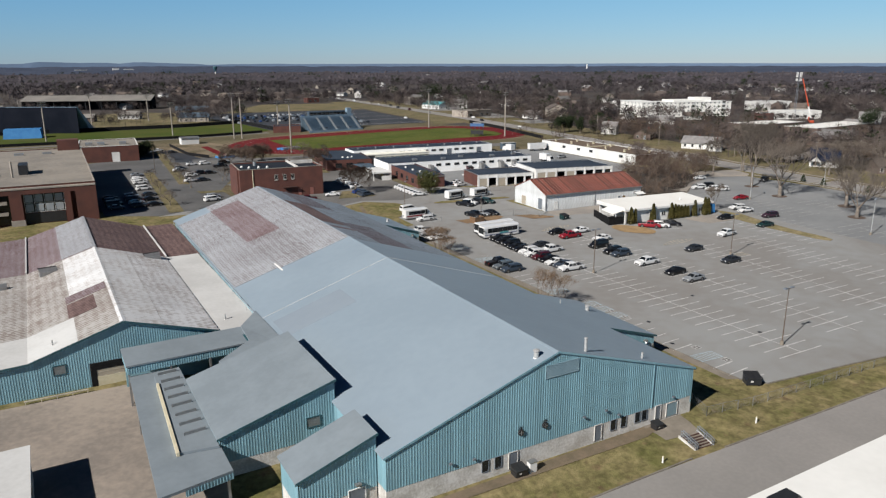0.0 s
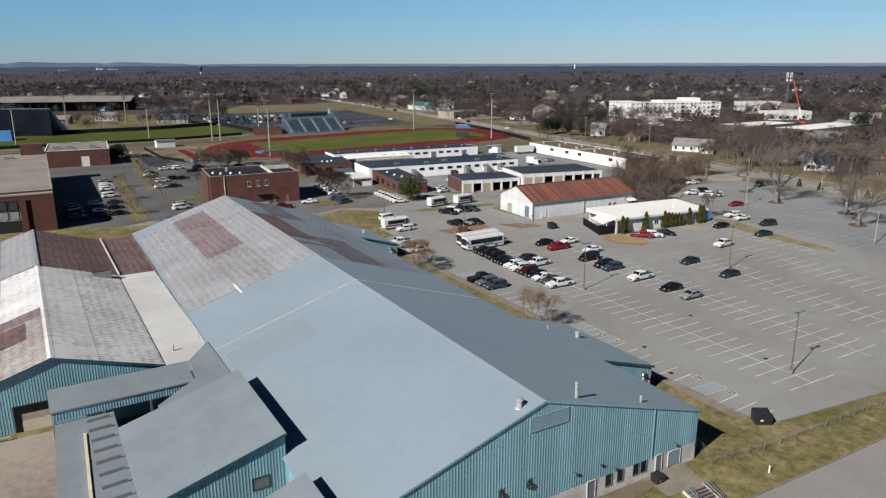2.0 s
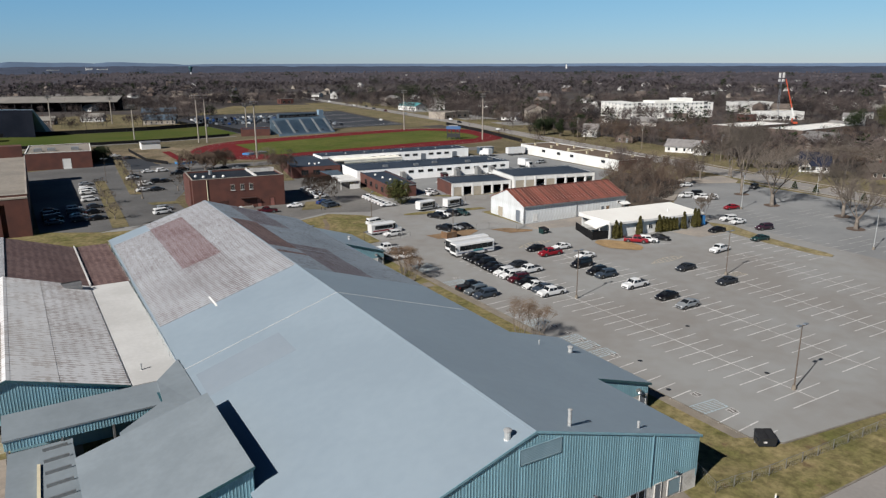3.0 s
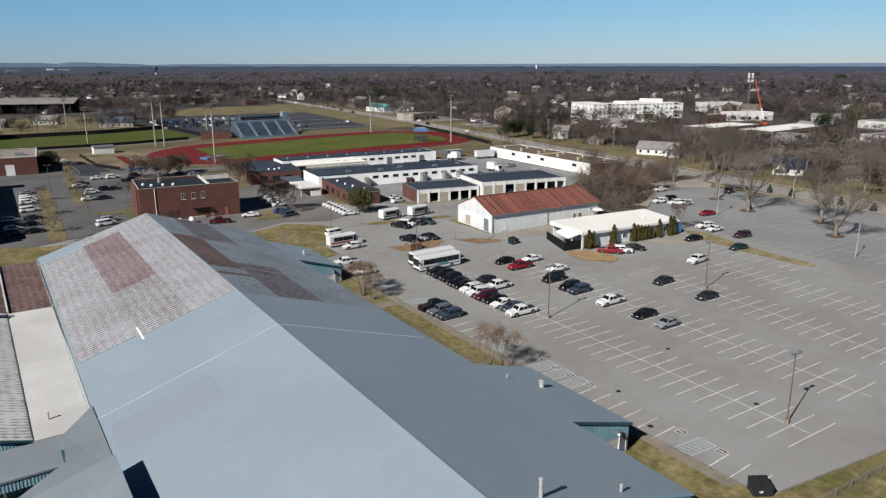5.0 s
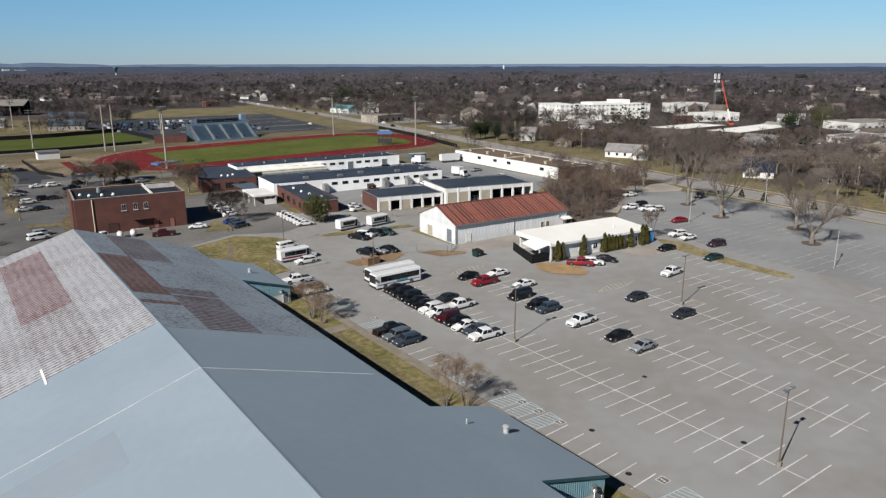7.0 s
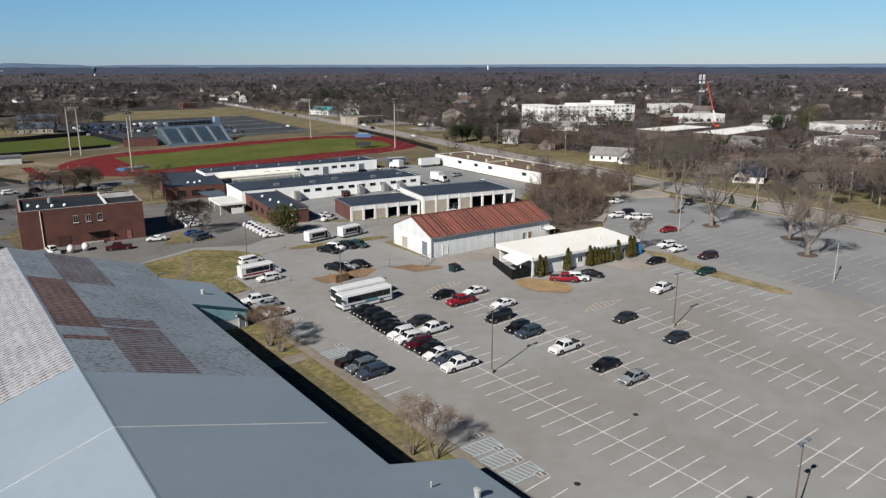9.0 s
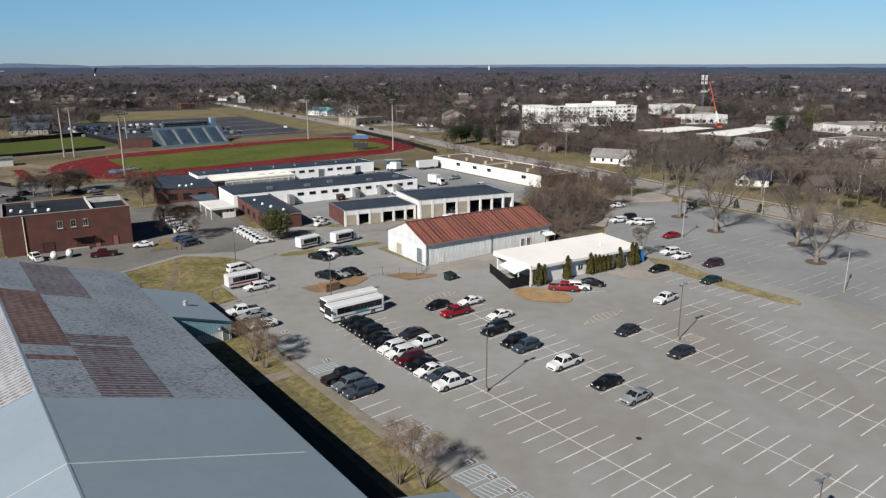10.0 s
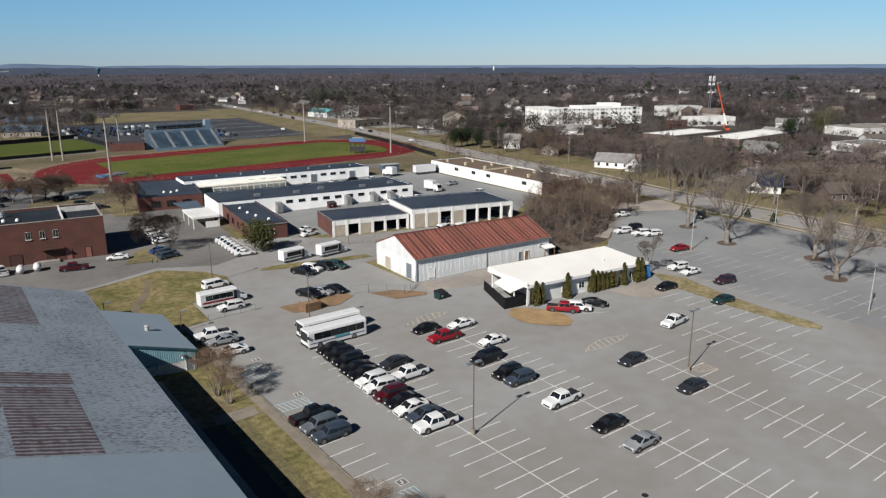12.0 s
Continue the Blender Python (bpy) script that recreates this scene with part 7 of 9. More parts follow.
park((("sedan", "red", 90.5, 34.3), ("suv", "white", 93.0, 52.8), ("suv", "black", 98.0, 53.5), ("suv", "white", 94.7, 48.6), ("suv", "white", 96.5, 46.4), ("sedan", "white", 108.4, 65.6)), 165, "near the thicket at the lot's edge")
park((("suv", "black", 124.6, 51.0),), 200, "under a bare tree")
park((("pickup", "red", 39.9, 23.2), ("suv", "white", 42.6, 21.9), ("sedan", "black", 46.6, 21.7)), -52, "before the white office")
park((("suv", "white", -7.0, 60.8),), 182, "beside the shuttle bus")
park((("pickup", "black", 13.2, 72.4), ("suv", "white", 15.8, 73.4), ("suv", "black", 18.8, 72.9), ("suv", "green", 21.2, 72.0)), -70, "against the grass strip")
park((("pickup", "black", 7.5, 58.4), ("sedan", "silver", 10.4, 58.3), ("sedan", "black", 13.0, 57.7)), -70, "beside the mulched bed")
park(tuple(("sedan", "white", 10.3 - 0.15 * i, 110.0 - 2.5 * i) for i in range(7)), -8, "in a tight row of identical fleet cars", "fleet cars")
park((("pickup", "white", -37.7, 112.4),), 100, "before the brick hall")
park((("sedan", "white", -15.0, 109.8), ("pickup", "maroon", -24.6, 106.4)), 170, "before the brick hall")
park((("suv", "slate", -5.3, 104.0), ("suv", "slate", -5.1, 107.0), ("sedan", "blue", -5.4, 110.2)), 15, "beneath a bare tree")
park(tuple((("sedan", "suv", "van")[i % 3], ("white", "silver", "white", "slate")[i % 4], -2.4 + 0.22 * i, 119.6 + 2.65 * i) for i in range(7)), 4, "in a row beneath a bare tree")
park((("sedan", "white", 31.4, 107.2), ("sedan", "white", 29.8, 102.4), ("suv", "white", 67, 92), ("van", "white", 60, 84.6), ("suv", "white", 64.5, 83.2)), 10, "by the garage bays")
park((("sedan", "white", 44, 120), ("suv", "white", 62, 118), ("pickup", "white", 71, 117.5), ("sedan", "silver", 104, 138), ("pickup", "white", 100, 118), ("sedan", "white", 87, 166), ("suv", "black", 80, 168), ("sedan", "white", 73, 169), ("pickup", "white", 62, 168)), 190, "in the service yard")
park((("suv", "white", -66, 176.5), ("van", "white", -66, 172), ("suv", "white", -66.4, 168), ("van", "white", -67, 154), ("sedan", "charcoal", -67, 141), ("sedan", "black", -68, 132), ("sedan", "silver", -65, 188), ("sedan", "black", -68, 122)), 8, "along a grass strip in the west lot")
park((("sedan", "white", -40.3, 209.5), ("suv", "white", -35.1, 208.9), ("pickup", "black", -31, 198), ("suv", "black", -27, 208), ("sedan", "white", -48.4, 194), ("sedan", "charcoal", -47, 199), ("suv", "white", -46.8, 177), ("sedan", "white", -49.4, 164), ("suv", "black", -42, 181), ("sedan", "black", -39, 180.5), ("sedan", "charcoal", -45, 163.5)), 5, "beside planted islands in the west lot")
park((("van", "white", -51.1, 121.2), ("suv", "silver", -49.6, 126), ("sedan", "white", -44.8, 270), ("sedan", "charcoal", -40, 259), ("suv", "black", -12, 200), ("sedan", "silver", -7, 199), ("suv", "black", -8, 186), ("sedan", "black", -6, 180), ("sedan", "charcoal", -4.5, 176)), 8, "at the west lot's edge")
park(tuple((("sedan", "suv", "van")[i % 3], ("slate", "charcoal", "black", "silver")[i % 4], -79 + 4.6 * (i % 2) * 1.4, 122 + 6 * (i // 2)) for i in range(8)), 3, "in the shade of the brick school")
FAR_CAR = {}
for kind in ("sedan", "suv", "van"):
    L, W, st, _ = CAR[kind]
    glass = Geo()
    fx, rx, ex, bx, zb, zt = CAR[kind][3]
    for y in (-W / 2 * 0.9, W / 2 * 0.9):
        glass.poly([(fx, y, zb + 0.04), (rx, y * 0.86, zt - 0.03), (ex, y * 0.86, zt - 0.03), (bx, y, zb + 0.04)])
    glass.poly([(fx + 0.04, -0.75, zb + 0.03), (fx + 0.04, 0.75, zb + 0.03), (rx + 0.06, 0.6, zt), (rx + 0.06, -0.6, zt)])
    tyres = Geo()
    for sx in (-1, 1):
        for sy in (-1, 1):
            tyres.tube((sx * L * 0.31, sy * (W / 2 - 0.22), 0.34), (sx * L * 0.31, sy * (W / 2 + 0.01), 0.34), 0.34, 0.34, 10)
    FAR_CAR[kind] = (CAR_PARTS[kind][0][0][1], glass.mesh("windows"), tyres.mesh("wheels"))
FAR_RNG = random.Random(77)


def far_car(kind, colour, x, y, heading, label):
    """A car hundreds of metres off: shell, glazing and wheels."""
    e = thing({"suv": "suv", "van": "minivan"}.get(kind, kind), label, "car", (x, y, land(x, y) + 0.03), heading, "far parked cars")
    shell, glass, tyres = FAR_CAR[kind]
    o = part("body", shell, PAINT["white"], e)
    o.material_slots[0].link = "OBJECT"
    o.material_slots[0].material = PAINT[colour]
    part("windows", glass, GLASS, e)
    part("wheels", tyres, RUBBER, e)


for row in range(9):
    for k in range(20):
        x, y = 30 + 4.3 * k + 0.6 * row, 388 + 11.5 * row - 1.2 * k
        if FAR_RNG.random() < 0.2 or x + 0.4 * (y - 388) > 128 or (y < 406 and x < 88):
            continue
        kind, colour = FAR_RNG.choice(("sedan", "suv", "suv", "van")), FAR_RNG.choice(("white", "silver", "slate", "charcoal", "charcoal", "black", "black", "grey", "blue"))
        far_car(kind, colour, x + FAR_RNG.uniform(-0.3, 0.3), y + FAR_RNG.uniform(-0.4, 0.4), 84 + FAR_RNG.uniform(-3, 3), f"{colour} {WORDS[kind]} in the crowded lot behind the bleachers")
for x, y, heading, kind, colour in ((150, 380, 80, "sedan", "white"), (193.5, 352, 80, "suv", "white"), (198, 430, 82, "sedan", "silver"), (205.5, 505, 82, "suv", "charcoal"), (211, 560, 83, "sedan", "white"), (218, 640, 83, "van", "white"), (187, 330, 260, "sedan", "black"), (176, 268, 80, "sedan", "white"), (200, 470, 262, "suv", "maroon"), (224, 700, 82, "sedan", "white"), (146, 100, 80, "sedan", "charcoal"), (215, 540, 262, "sedan", "black"), (228, 690, 262, "suv", "silver")):
    far_car(kind, colour, x, y, heading, f"{colour} {WORDS[kind]} on the wide street")


def coach(x, y, heading, L, label):
    """A white city bus with a dark window band."""
    e = thing("city_bus", label, "bus", (x, y, land(x, y) + 0.03), heading, "city buses")
    W, h = 2.55, 3.05
    g = Geo()
    sec = lambda xx, q: [(xx, yy * q, z) for yy, z in ((-W / 2, 0.35), (W / 2, 0.35), (W / 2, 2.6), (W / 2 - 0.12, 2.95), (W / 2 - 0.4, h), (-W / 2 + 0.4, h), (-W / 2 + 0.12, 2.95), (-W / 2, 2.6))]
    g.loft([sec(-L / 2, 0.97), sec(-L / 2 + 0.15, 1), sec(L / 2 - 0.2, 1), sec(L / 2, 0.95)])
    part("body", g, PAINT["white"], e)
    for s in (-1, 1):
        yy = s * (W / 2 + 0.015)
        for i in range(6):
            a = -L / 2 + 0.5 + i * (L - 1.6) / 6
            part("side_window", Geo().box(a, min(yy, yy - s * 0.02), 1.42, a + (L - 1.6) / 6 - 0.04, max(yy, yy - s * 0.02), 2.52), GLASS, e)
        part("stripe", Geo().box(-L / 2 + 0.4, min(yy, yy - s * 0.01), 0.85, L / 2 - 0.4, max(yy, yy - s * 0.01), 1.0), PAINT["blue"], e, "blue side stripe")
        part("graphic", Geo().box(-L * 0.2, min(yy, yy - s * 0.012), 0.98, L * 0.05, max(yy, yy - s * 0.012), 1.38), TEAL_ROOF, e, "teal side graphic")
        part("mirror", Geo().box(L / 2 - 0.1, s * (W / 2 + 0.05) - 0.1, 1.9, L / 2 + 0.1, s * (W / 2 + 0.25), 2.3), BLACK, e)
        part("headlight", Geo().box(L / 2 - 0.05, s * 0.95 - 0.15, 0.75, L / 2 + 0.02, s * 0.95 + 0.15, 0.95), LAMP_CLEAR, e)
    part("windshield", Geo().box(L / 2 - 0.08, -W / 2 + 0.12, 1.2, L / 2 + 0.012, W / 2 - 0.12, 2.72), GLASS, e)
    part("door", Geo().box(L / 2 - 1.7, -W / 2 - 0.02, 0.45, L / 2 - 0.6, -W / 2 + 0.01, 2.5), GLASS, e)
    part("roof_hatch", Geo().box(-L * 0.3, -0.35, h, -L * 0.22, 0.35, h + 0.06), PAINT["white"], e)
    part("bumper", Geo().box(L / 2 - 0.1, -W / 2 + 0.05, 0.35, L / 2 + 0.1, W / 2 - 0.05, 0.65), BLACK, e)
    tyre, rim = wheel_meshes(0.48, 0.3)
    for xx in (-L * 0.28, L * 0.3):
        for s in (-1, 1):
            wh = part("wheel", tyre, RUBBER, e)
            wh.location = (xx, s * (W / 2 - 0.14), 0.48)
            part("rim", rim, RIM, wh)


coach(1.9, 40.0, 180, 10.6, "white city bus with dark windows and a blue stripe")
coach(0.9, 36.4, 180, 10.6, "white city bus with teal side graphics")


def shuttle(x, y, heading, label, L=7.4, group="shuttle buses"):
    """A cutaway shuttle bus: boxy white cabin on a van front."""
    e = thing("shuttle_bus", label, "bus", (x, y, land(x, y) + 0.03), heading, group)
    W, h = 2.3, 2.85
    part("cabin", Geo().loft([[(xx, yy, z) for yy, z in ((-W / 2, 0.5), (W / 2, 0.5), (W / 2, h - 0.2), (W / 2 - 0.2, h), (-W / 2 + 0.2, h), (-W / 2, h - 0.2))] for xx in (-L / 2, -L / 2 + 0.1, L / 2 - 1.9)]), PAINT["white"], e)
    part("hood", Geo().loft([[(xx, yy, z) for yy, z in ((-1.0, 0.4), (1.0, 0.4), (1.0, zb), (0.8, zt), (-0.8, zt), (-1.0, zb))] for xx, zb, zt in ((L / 2 - 1.92, 1.3, 2.2), (L / 2 - 1.4, 1.25, 2.1), (L / 2 - 0.8, 1.2, 1.3), (L / 2, 1.05, 1.12))]), PAINT["white"], e)
    part("windshield", Geo().poly([(L / 2 - 0.78, -0.85, 1.33), (L / 2 - 0.78, 0.85, 1.33), (L / 2 - 1.36, 0.75, 2.1), (L / 2 - 1.36, -0.75, 2.1)]), GLASS, e)
    for s in (-1, 1):
        yy = s * (W / 2 + 0.012)
        for i in range(4):
            a = -L / 2 + 0.9 + i * (L - 3.6) / 4
            part("side_window", Geo().box(a, min(yy, yy - s * 0.02), 1.4, a + (L - 3.6) / 4 - 0.04, max(yy, yy - s * 0.02), 2.35), GLASS, e)
        part("stripe", Geo().box(-L / 2 + 0.3, min(yy, yy - s * 0.01), 0.85, L / 2 - 2.2, max(yy, yy - s * 0.01), 1.2), PAINT["red"] if L > 8 else PAINT["slate"], e)
    part("door", Geo().box(L / 2 - 2.6, -W / 2 - 0.015, 0.6, L / 2 - 1.95, -W / 2 + 0.01, 2.5), GLASS, e)
    tyre, rim = wheel_meshes(0.4, 0.28)
    for xx in (-L * 0.28, L / 2 - 1.1):
        for s in (-1, 1):
            wh = part("wheel", tyre, RUBBER, e)
            wh.location = (xx, s * 1.0, 0.4)
            part("rim", rim, RIM, wh)


shuttle(-7.0, 65.0, 2, "white shuttle bus with dark windows and a red stripe", 8.8)
shuttle(16.8, 83.8, 8, "small white shuttle bus beside a grass strip")
shuttle(25.6, 82.8, 8, "small white shuttle bus behind the barn")
car("van", "white", -4.6, 75.4, 4, "white passenger van behind the shuttle bus")


def box_truck(x, y, heading, L, label, trailer=False):
    e = thing("box_trailer" if trailer else "box_truck", label, "truck", (x, y, land(x, y) + 0.03), heading)
    part("box", Geo().box(-L / 2, -1.25, 1.0, L / 2 - (0 if trailer else 2.2), 1.25, 3.6), PAINT["white"], e)
    if not trailer:
        part("cab", Geo().prism([(L / 2 - 2.1, -1.1, 0.5), (L / 2, -1.1, 0.5), (L / 2, -1.1, 1.4), (L / 2 - 0.5, -1.1, 2.5), (L / 2 - 2.1, -1.1, 2.6)], (0, 2.2, 0)), PAINT["white"], e)
        part("windshield", Geo().poly([(L / 2 + 0.02, -0.95, 1.45), (L / 2 + 0.02, 0.95, 1.45), (L / 2 - 0.46, 0.95, 2.45), (L / 2 - 0.46, -0.95, 2.45)]), GLASS, e)
    tyre, rim = wheel_meshes(0.48, 0.3)
    for xx in (-L * 0.3, L * 0.32):
        for s in (-1, 1):
            wh = part("wheel", tyre, RUBBER, e)
            wh.location = (xx, s * 1.05, 0.48)
            part("rim", rim, RIM, wh)


park((("sedan", "white", 70.0, 125.6), ("suv", "white", 74.6, 125.2), ("sedan", "white", 79.2, 124.8)), 86, "before the workshop row")
shed = thing("yard_container", "slate-blue metal container in the service yard", "container", (104, 179, land(104, 179)), -8)
part("box", Geo().box(-3.6, -1.5, 0.05, 3.6, 1.5, 3.0), SLATE_BLUE_ROOF, shed)
part("roof", Geo().box(-3.7, -1.6, 3.0, 3.7, 1.6, 3.14), GALV, shed)
part("door", Geo().box(-0.6, -1.56, 0.1, 0.6, -1.5, 2.3), GREY_DOOR, shed)
box_truck(91.5, 132.5, -80, 6.4, "white box truck in the service yard")
box_truck(111.5, 165.5, -6, 9, "white box trailer beside the store", True)
box_truck(98, 170, 100, 6, "white delivery truck near the classroom row")


# ---- lamps, poles, fences and small site things ----
def lot_lamp(x, y, turn, label, h=9.3, heads=2, shaft=POLE_BROWN):
    e = thing("street_lamp", label, "street lamp", (x, y, land(x, y)), turn, "parking lot lamps")
    part("base", Geo().tube((0, 0, -0.3), (0, 0, 0.7), 0.3, 0.27, 14), TAN_WALK, e)
    part("pole", Geo().tube((0, 0, 0.7), (0, 0, h), 0.1, 0.06, 8), shaft, e)
    part("arm", Geo().box(-0.9 if heads == 2 else 0, -0.05, h - 0.08, 0.9, 0.05, h + 0.02), shaft, e)
    for s in (-1, 1)[2 - heads:]:
        part("lamp_head", Geo().prism([(s * 0.35, -0.2, h + 0.0), (s * 1.15, -0.2, h + 0.0), (s * 1.1, -0.17, h + 0.16), (s * 0.4, -0.17, h + 0.16)], (0, 0.4, 0)), GREY_DOOR, e)


lot_lamp(0.1, 0.2, 0, "bronze twin-head lamp post on a concrete base")
lot_lamp(-0.2, -43.6, 0, "bronze twin-head lamp post at the row end")
lot_lamp(36.4, -5.0, 0, "bronze twin-head lamp post beside yellow hatching")
lot_lamp(0.2, 43.6, 0, "bronze single-head lamp post by the bin enclosure", 9.0, 1)
lot_lamp(93.0, 32.8, 40, "pale lamp post near bare trees", 9.8, shaft=GALV)
lot_lamp(82.8, -10.3, 20, "pale lamp post in the far rows", 9.2, shaft=GALV)
lot_lamp(132.4, 33.8, 90, "thin pale street lamp at the kerb", 8, 1, GALV)
lot_lamp(-3.8, 79.4, 30, "slim lamp post on the entrance lawn", 8, 1)
lot_lamp(-27.1, 65.4, 0, "short dark lamp post on the lawn", 3.6, 1)
lot_lamp(-17.7, 54.8, 0, "short dark lamp post by the walk", 3.6, 1)
lot_lamp(-58, 190, 0, "lamp post in the west lot", 9)
lot_lamp(-52, 150, 0, "lamp post in the west lot", 9)


def utility_pole(x, y, turn, label, h=11.0, arms=1):
    e = thing("utility_pole", label, "utility pole", (x, y, land(x, y)), turn, "utility poles")
    part("pole", Geo().tube((0, 0, -0.5), (0, 0, h), 0.17, 0.11, 8), WOOD_GREY, e)
    for i in range(arms):
        z = h - 0.6 - i * 1.0
        part("crossarm", Geo().box(-1.2, -0.07, z, 1.2, 0.07, z + 0.14), WOOD_GREY, e)
        for s in (-1.0, -0.4, 0.4, 1.0):
            part("insulator", Geo().tube((s, 0, z + 0.14), (s, 0, z + 0.34), 0.05, 0.04, 6), METAL, e)
    part("transformer", Geo().tube((0.32, 0, h - 3), (0.32, 0, h - 2.1), 0.2, 0.2, 10), METAL, e)


POLES = [(169, 23.7), (168, 60), (171, 100), (177, 150), (185, 205), (196, 262), (207, 330), (216, 400)]
for i, (x, y) in enumerate(POLES):
    utility_pole(x, y, 75, "grey wooden utility pole beside the street", 11.5, 2)
utility_pole(139.3, 71.9, 75, "short wooden utility pole at the lot's corner", 8.5, 1)
wires = Geo()
for (xa, ya), (xb, yb) in zip(POLES, POLES[1:]):
    for o in (-0.9, 0.9):
        for k in range(6):
            p = [Vector((xa + o, ya, land(xa, ya) + 11)).lerp(Vector((xb + o, yb, land(xb, yb) + 11)), t / 6) - Vector((0, 0, 4 * (t / 6) * (1 - t / 6) * 1.4)) for t in (k, k + 1)]
            wires.tube(p[0], p[1], 0.03, 0.03, 3, False)
w = part("overhead_wires", wires, BLACK)
tagged(w, "thin sagging overhead wires between utility poles", "wires", "", "stuff")


def flood_pole(x, y, h, label, bar=True):
    e = thing("floodlight_mast", label, "floodlight", (x, y, land(x, y)), 20, "field floodlights")
    part("pole", Geo().tube((0, 0, -0.5), (0, 0, h), 0.42, 0.25, 10), CONCRETE, e)
    if bar:
        for j in range(2):
            part("crossbar", Geo().box(-2.2, -0.1, h - 0.4 - j * 1.2, 2.2, 0.1, h - 0.2 - j * 1.2), METAL, e)
            for i in range(5):
                part("floodlight", Geo().tube((-1.9 + i * 0.95, -0.1, h - 0.3 - j * 1.2), (-1.9 + i * 0.95, -0.5, h - 0.45 - j * 1.2), 0.16, 0.34, 8), METAL, e)


flood_pole(10.1, 228.2, 26, "tall pale concrete floodlight mast by the track")
flood_pole(7.3, 309.8, 26, "tall pale floodlight mast between the fields")
flood_pole(3.4, 312.4, 26, "tall pale floodlight mast behind the track")
flood_pole(137, 229, 25, "tall floodlight mast at the track's end")
flood_pole(128, 303, 25, "tall floodlight mast behind the far straight")
for x, y, h in ((-128, 352, 22), (-92, 352, 22), (-24, 352, 20), (42, 352, 18), (-140, 420, 22), (-60, 470, 22), (-20, 480, 20)):
    flood_pole(x, y, h, "slim floodlight mast beside the practice field")


def mesh_fence(name, pts, h, label, material, gap=3.0, sheet=True):
    e = thing(name, label, "fence")
    for (xa, ya), (xb, yb) in zip(pts, pts[1:]):
        d = Vector((xb - xa, yb - ya, 0))
        n = max(1, int(d.length / gap))
        for i in range(n + 1):
            p = Vector((xa, ya, 0)) + d * (i / n)
            z = land(p.x, p.y)
            part("post", Geo().tube((p.x, p.y, z - 0.2), (p.x, p.y, z + h), 0.045, 0.045, 6), BLACK if sheet else METAL, e)
            if i < n:
                q = Vector((xa, ya, 0)) + d * ((i + 1) / n)
                zq = land(q.x, q.y)
                part("rail", Geo().tube((p.x, p.y, z + h - 0.04), (q.x, q.y, zq + h - 0.04), 0.022, 0.022, 5), BLACK if sheet else METAL, e)
                if sheet:
                    part("screen", Geo().prism([(p.x, p.y, z), (q.x, q.y, zq), (q.x, q.y, zq + h - 0.06), (p.x, p.y, z + h - 0.06)], (0.02, 0.02, 0)), material, e)
                else:
                    w = Geo()
                    k = 10
                    for j in range(k):
                        for s in (0, 1):
                            u0, u1 = (j / k, (j + 1) / k) if s == 0 else ((j + 1) / k, j / k)
                            a, b = p.lerp(q, u0), p.lerp(q, u1)
                            w.tube((a.x, a.y, z + 0.05), (b.x, b.y, zq + h - 0.08), 0.006, 0.006, 3, False)
                    part("mesh", w, METAL, e)


mesh_fence("chain_link_fence", [(-28.6, -50.6), (-29.9, -54.0), (3.3, -55.8), (30, -60), (60, -64)], 1.3, "low galvanised chain-link fence along the verge", METAL, 2.6, False)
mesh_fence("chain_link_fence", [(14.2, 54.2), (17.5, 53.2), (22.5, 48.0), (27.5, 51.5)], 1.9, "galvanised chain-link gate before the barn", METAL, 2.6, False)
mesh_fence("chain_link_fence", [(-12.3, 57.4), (-3.5, 57.8)], 1.2, "low chain-link fence by the lawn", METAL, 2.6, False)
mesh_fence("chain_link_fence", [(26, 95), (33, 88), (50, 84)], 2.0, "galvanised chain-link fence behind the shuttle buses", METAL, 3.0, False)
e = thing("jump_mat", "blue padded landing mat beside the runway", "mat", (-21.5, 229.5, land(-21.5, 229.5)), 8)
part("cushion", Geo().box(-4, -2, 0, 4, 2, 0.9), BLUE_TARP, e)
part("cover", Geo().box(-3.9, -1.9, 0.9, 3.9, 1.9, 1.0), STAND_ROOF, e)
mesh_fence("dirt_fence", [(-36, 291), (-35, 246), (-28.5, 230.5)], 1.5, "dark screened fence beside the dirt ground", BLACK_SCREEN, 6.0)
mesh_fence("field_fence", [(-150, 332), (-15, 331.5), (27, 337)], 1.6, "dark screened fence of the practice field", BLACK_SCREEN, 6.0)
mesh_fence("field_fence", [(-150, 406), (-8, 409), (33, 417), (38, 350)], 2.4, "dark screened fence round the practice field", BLACK_SCREEN, 6.0)
mesh_fence("field_fence", [(146, 205), (160, 262), (170, 320)], 2.0, "dark fence between track and street", BLACK_SCREEN, 6.0)


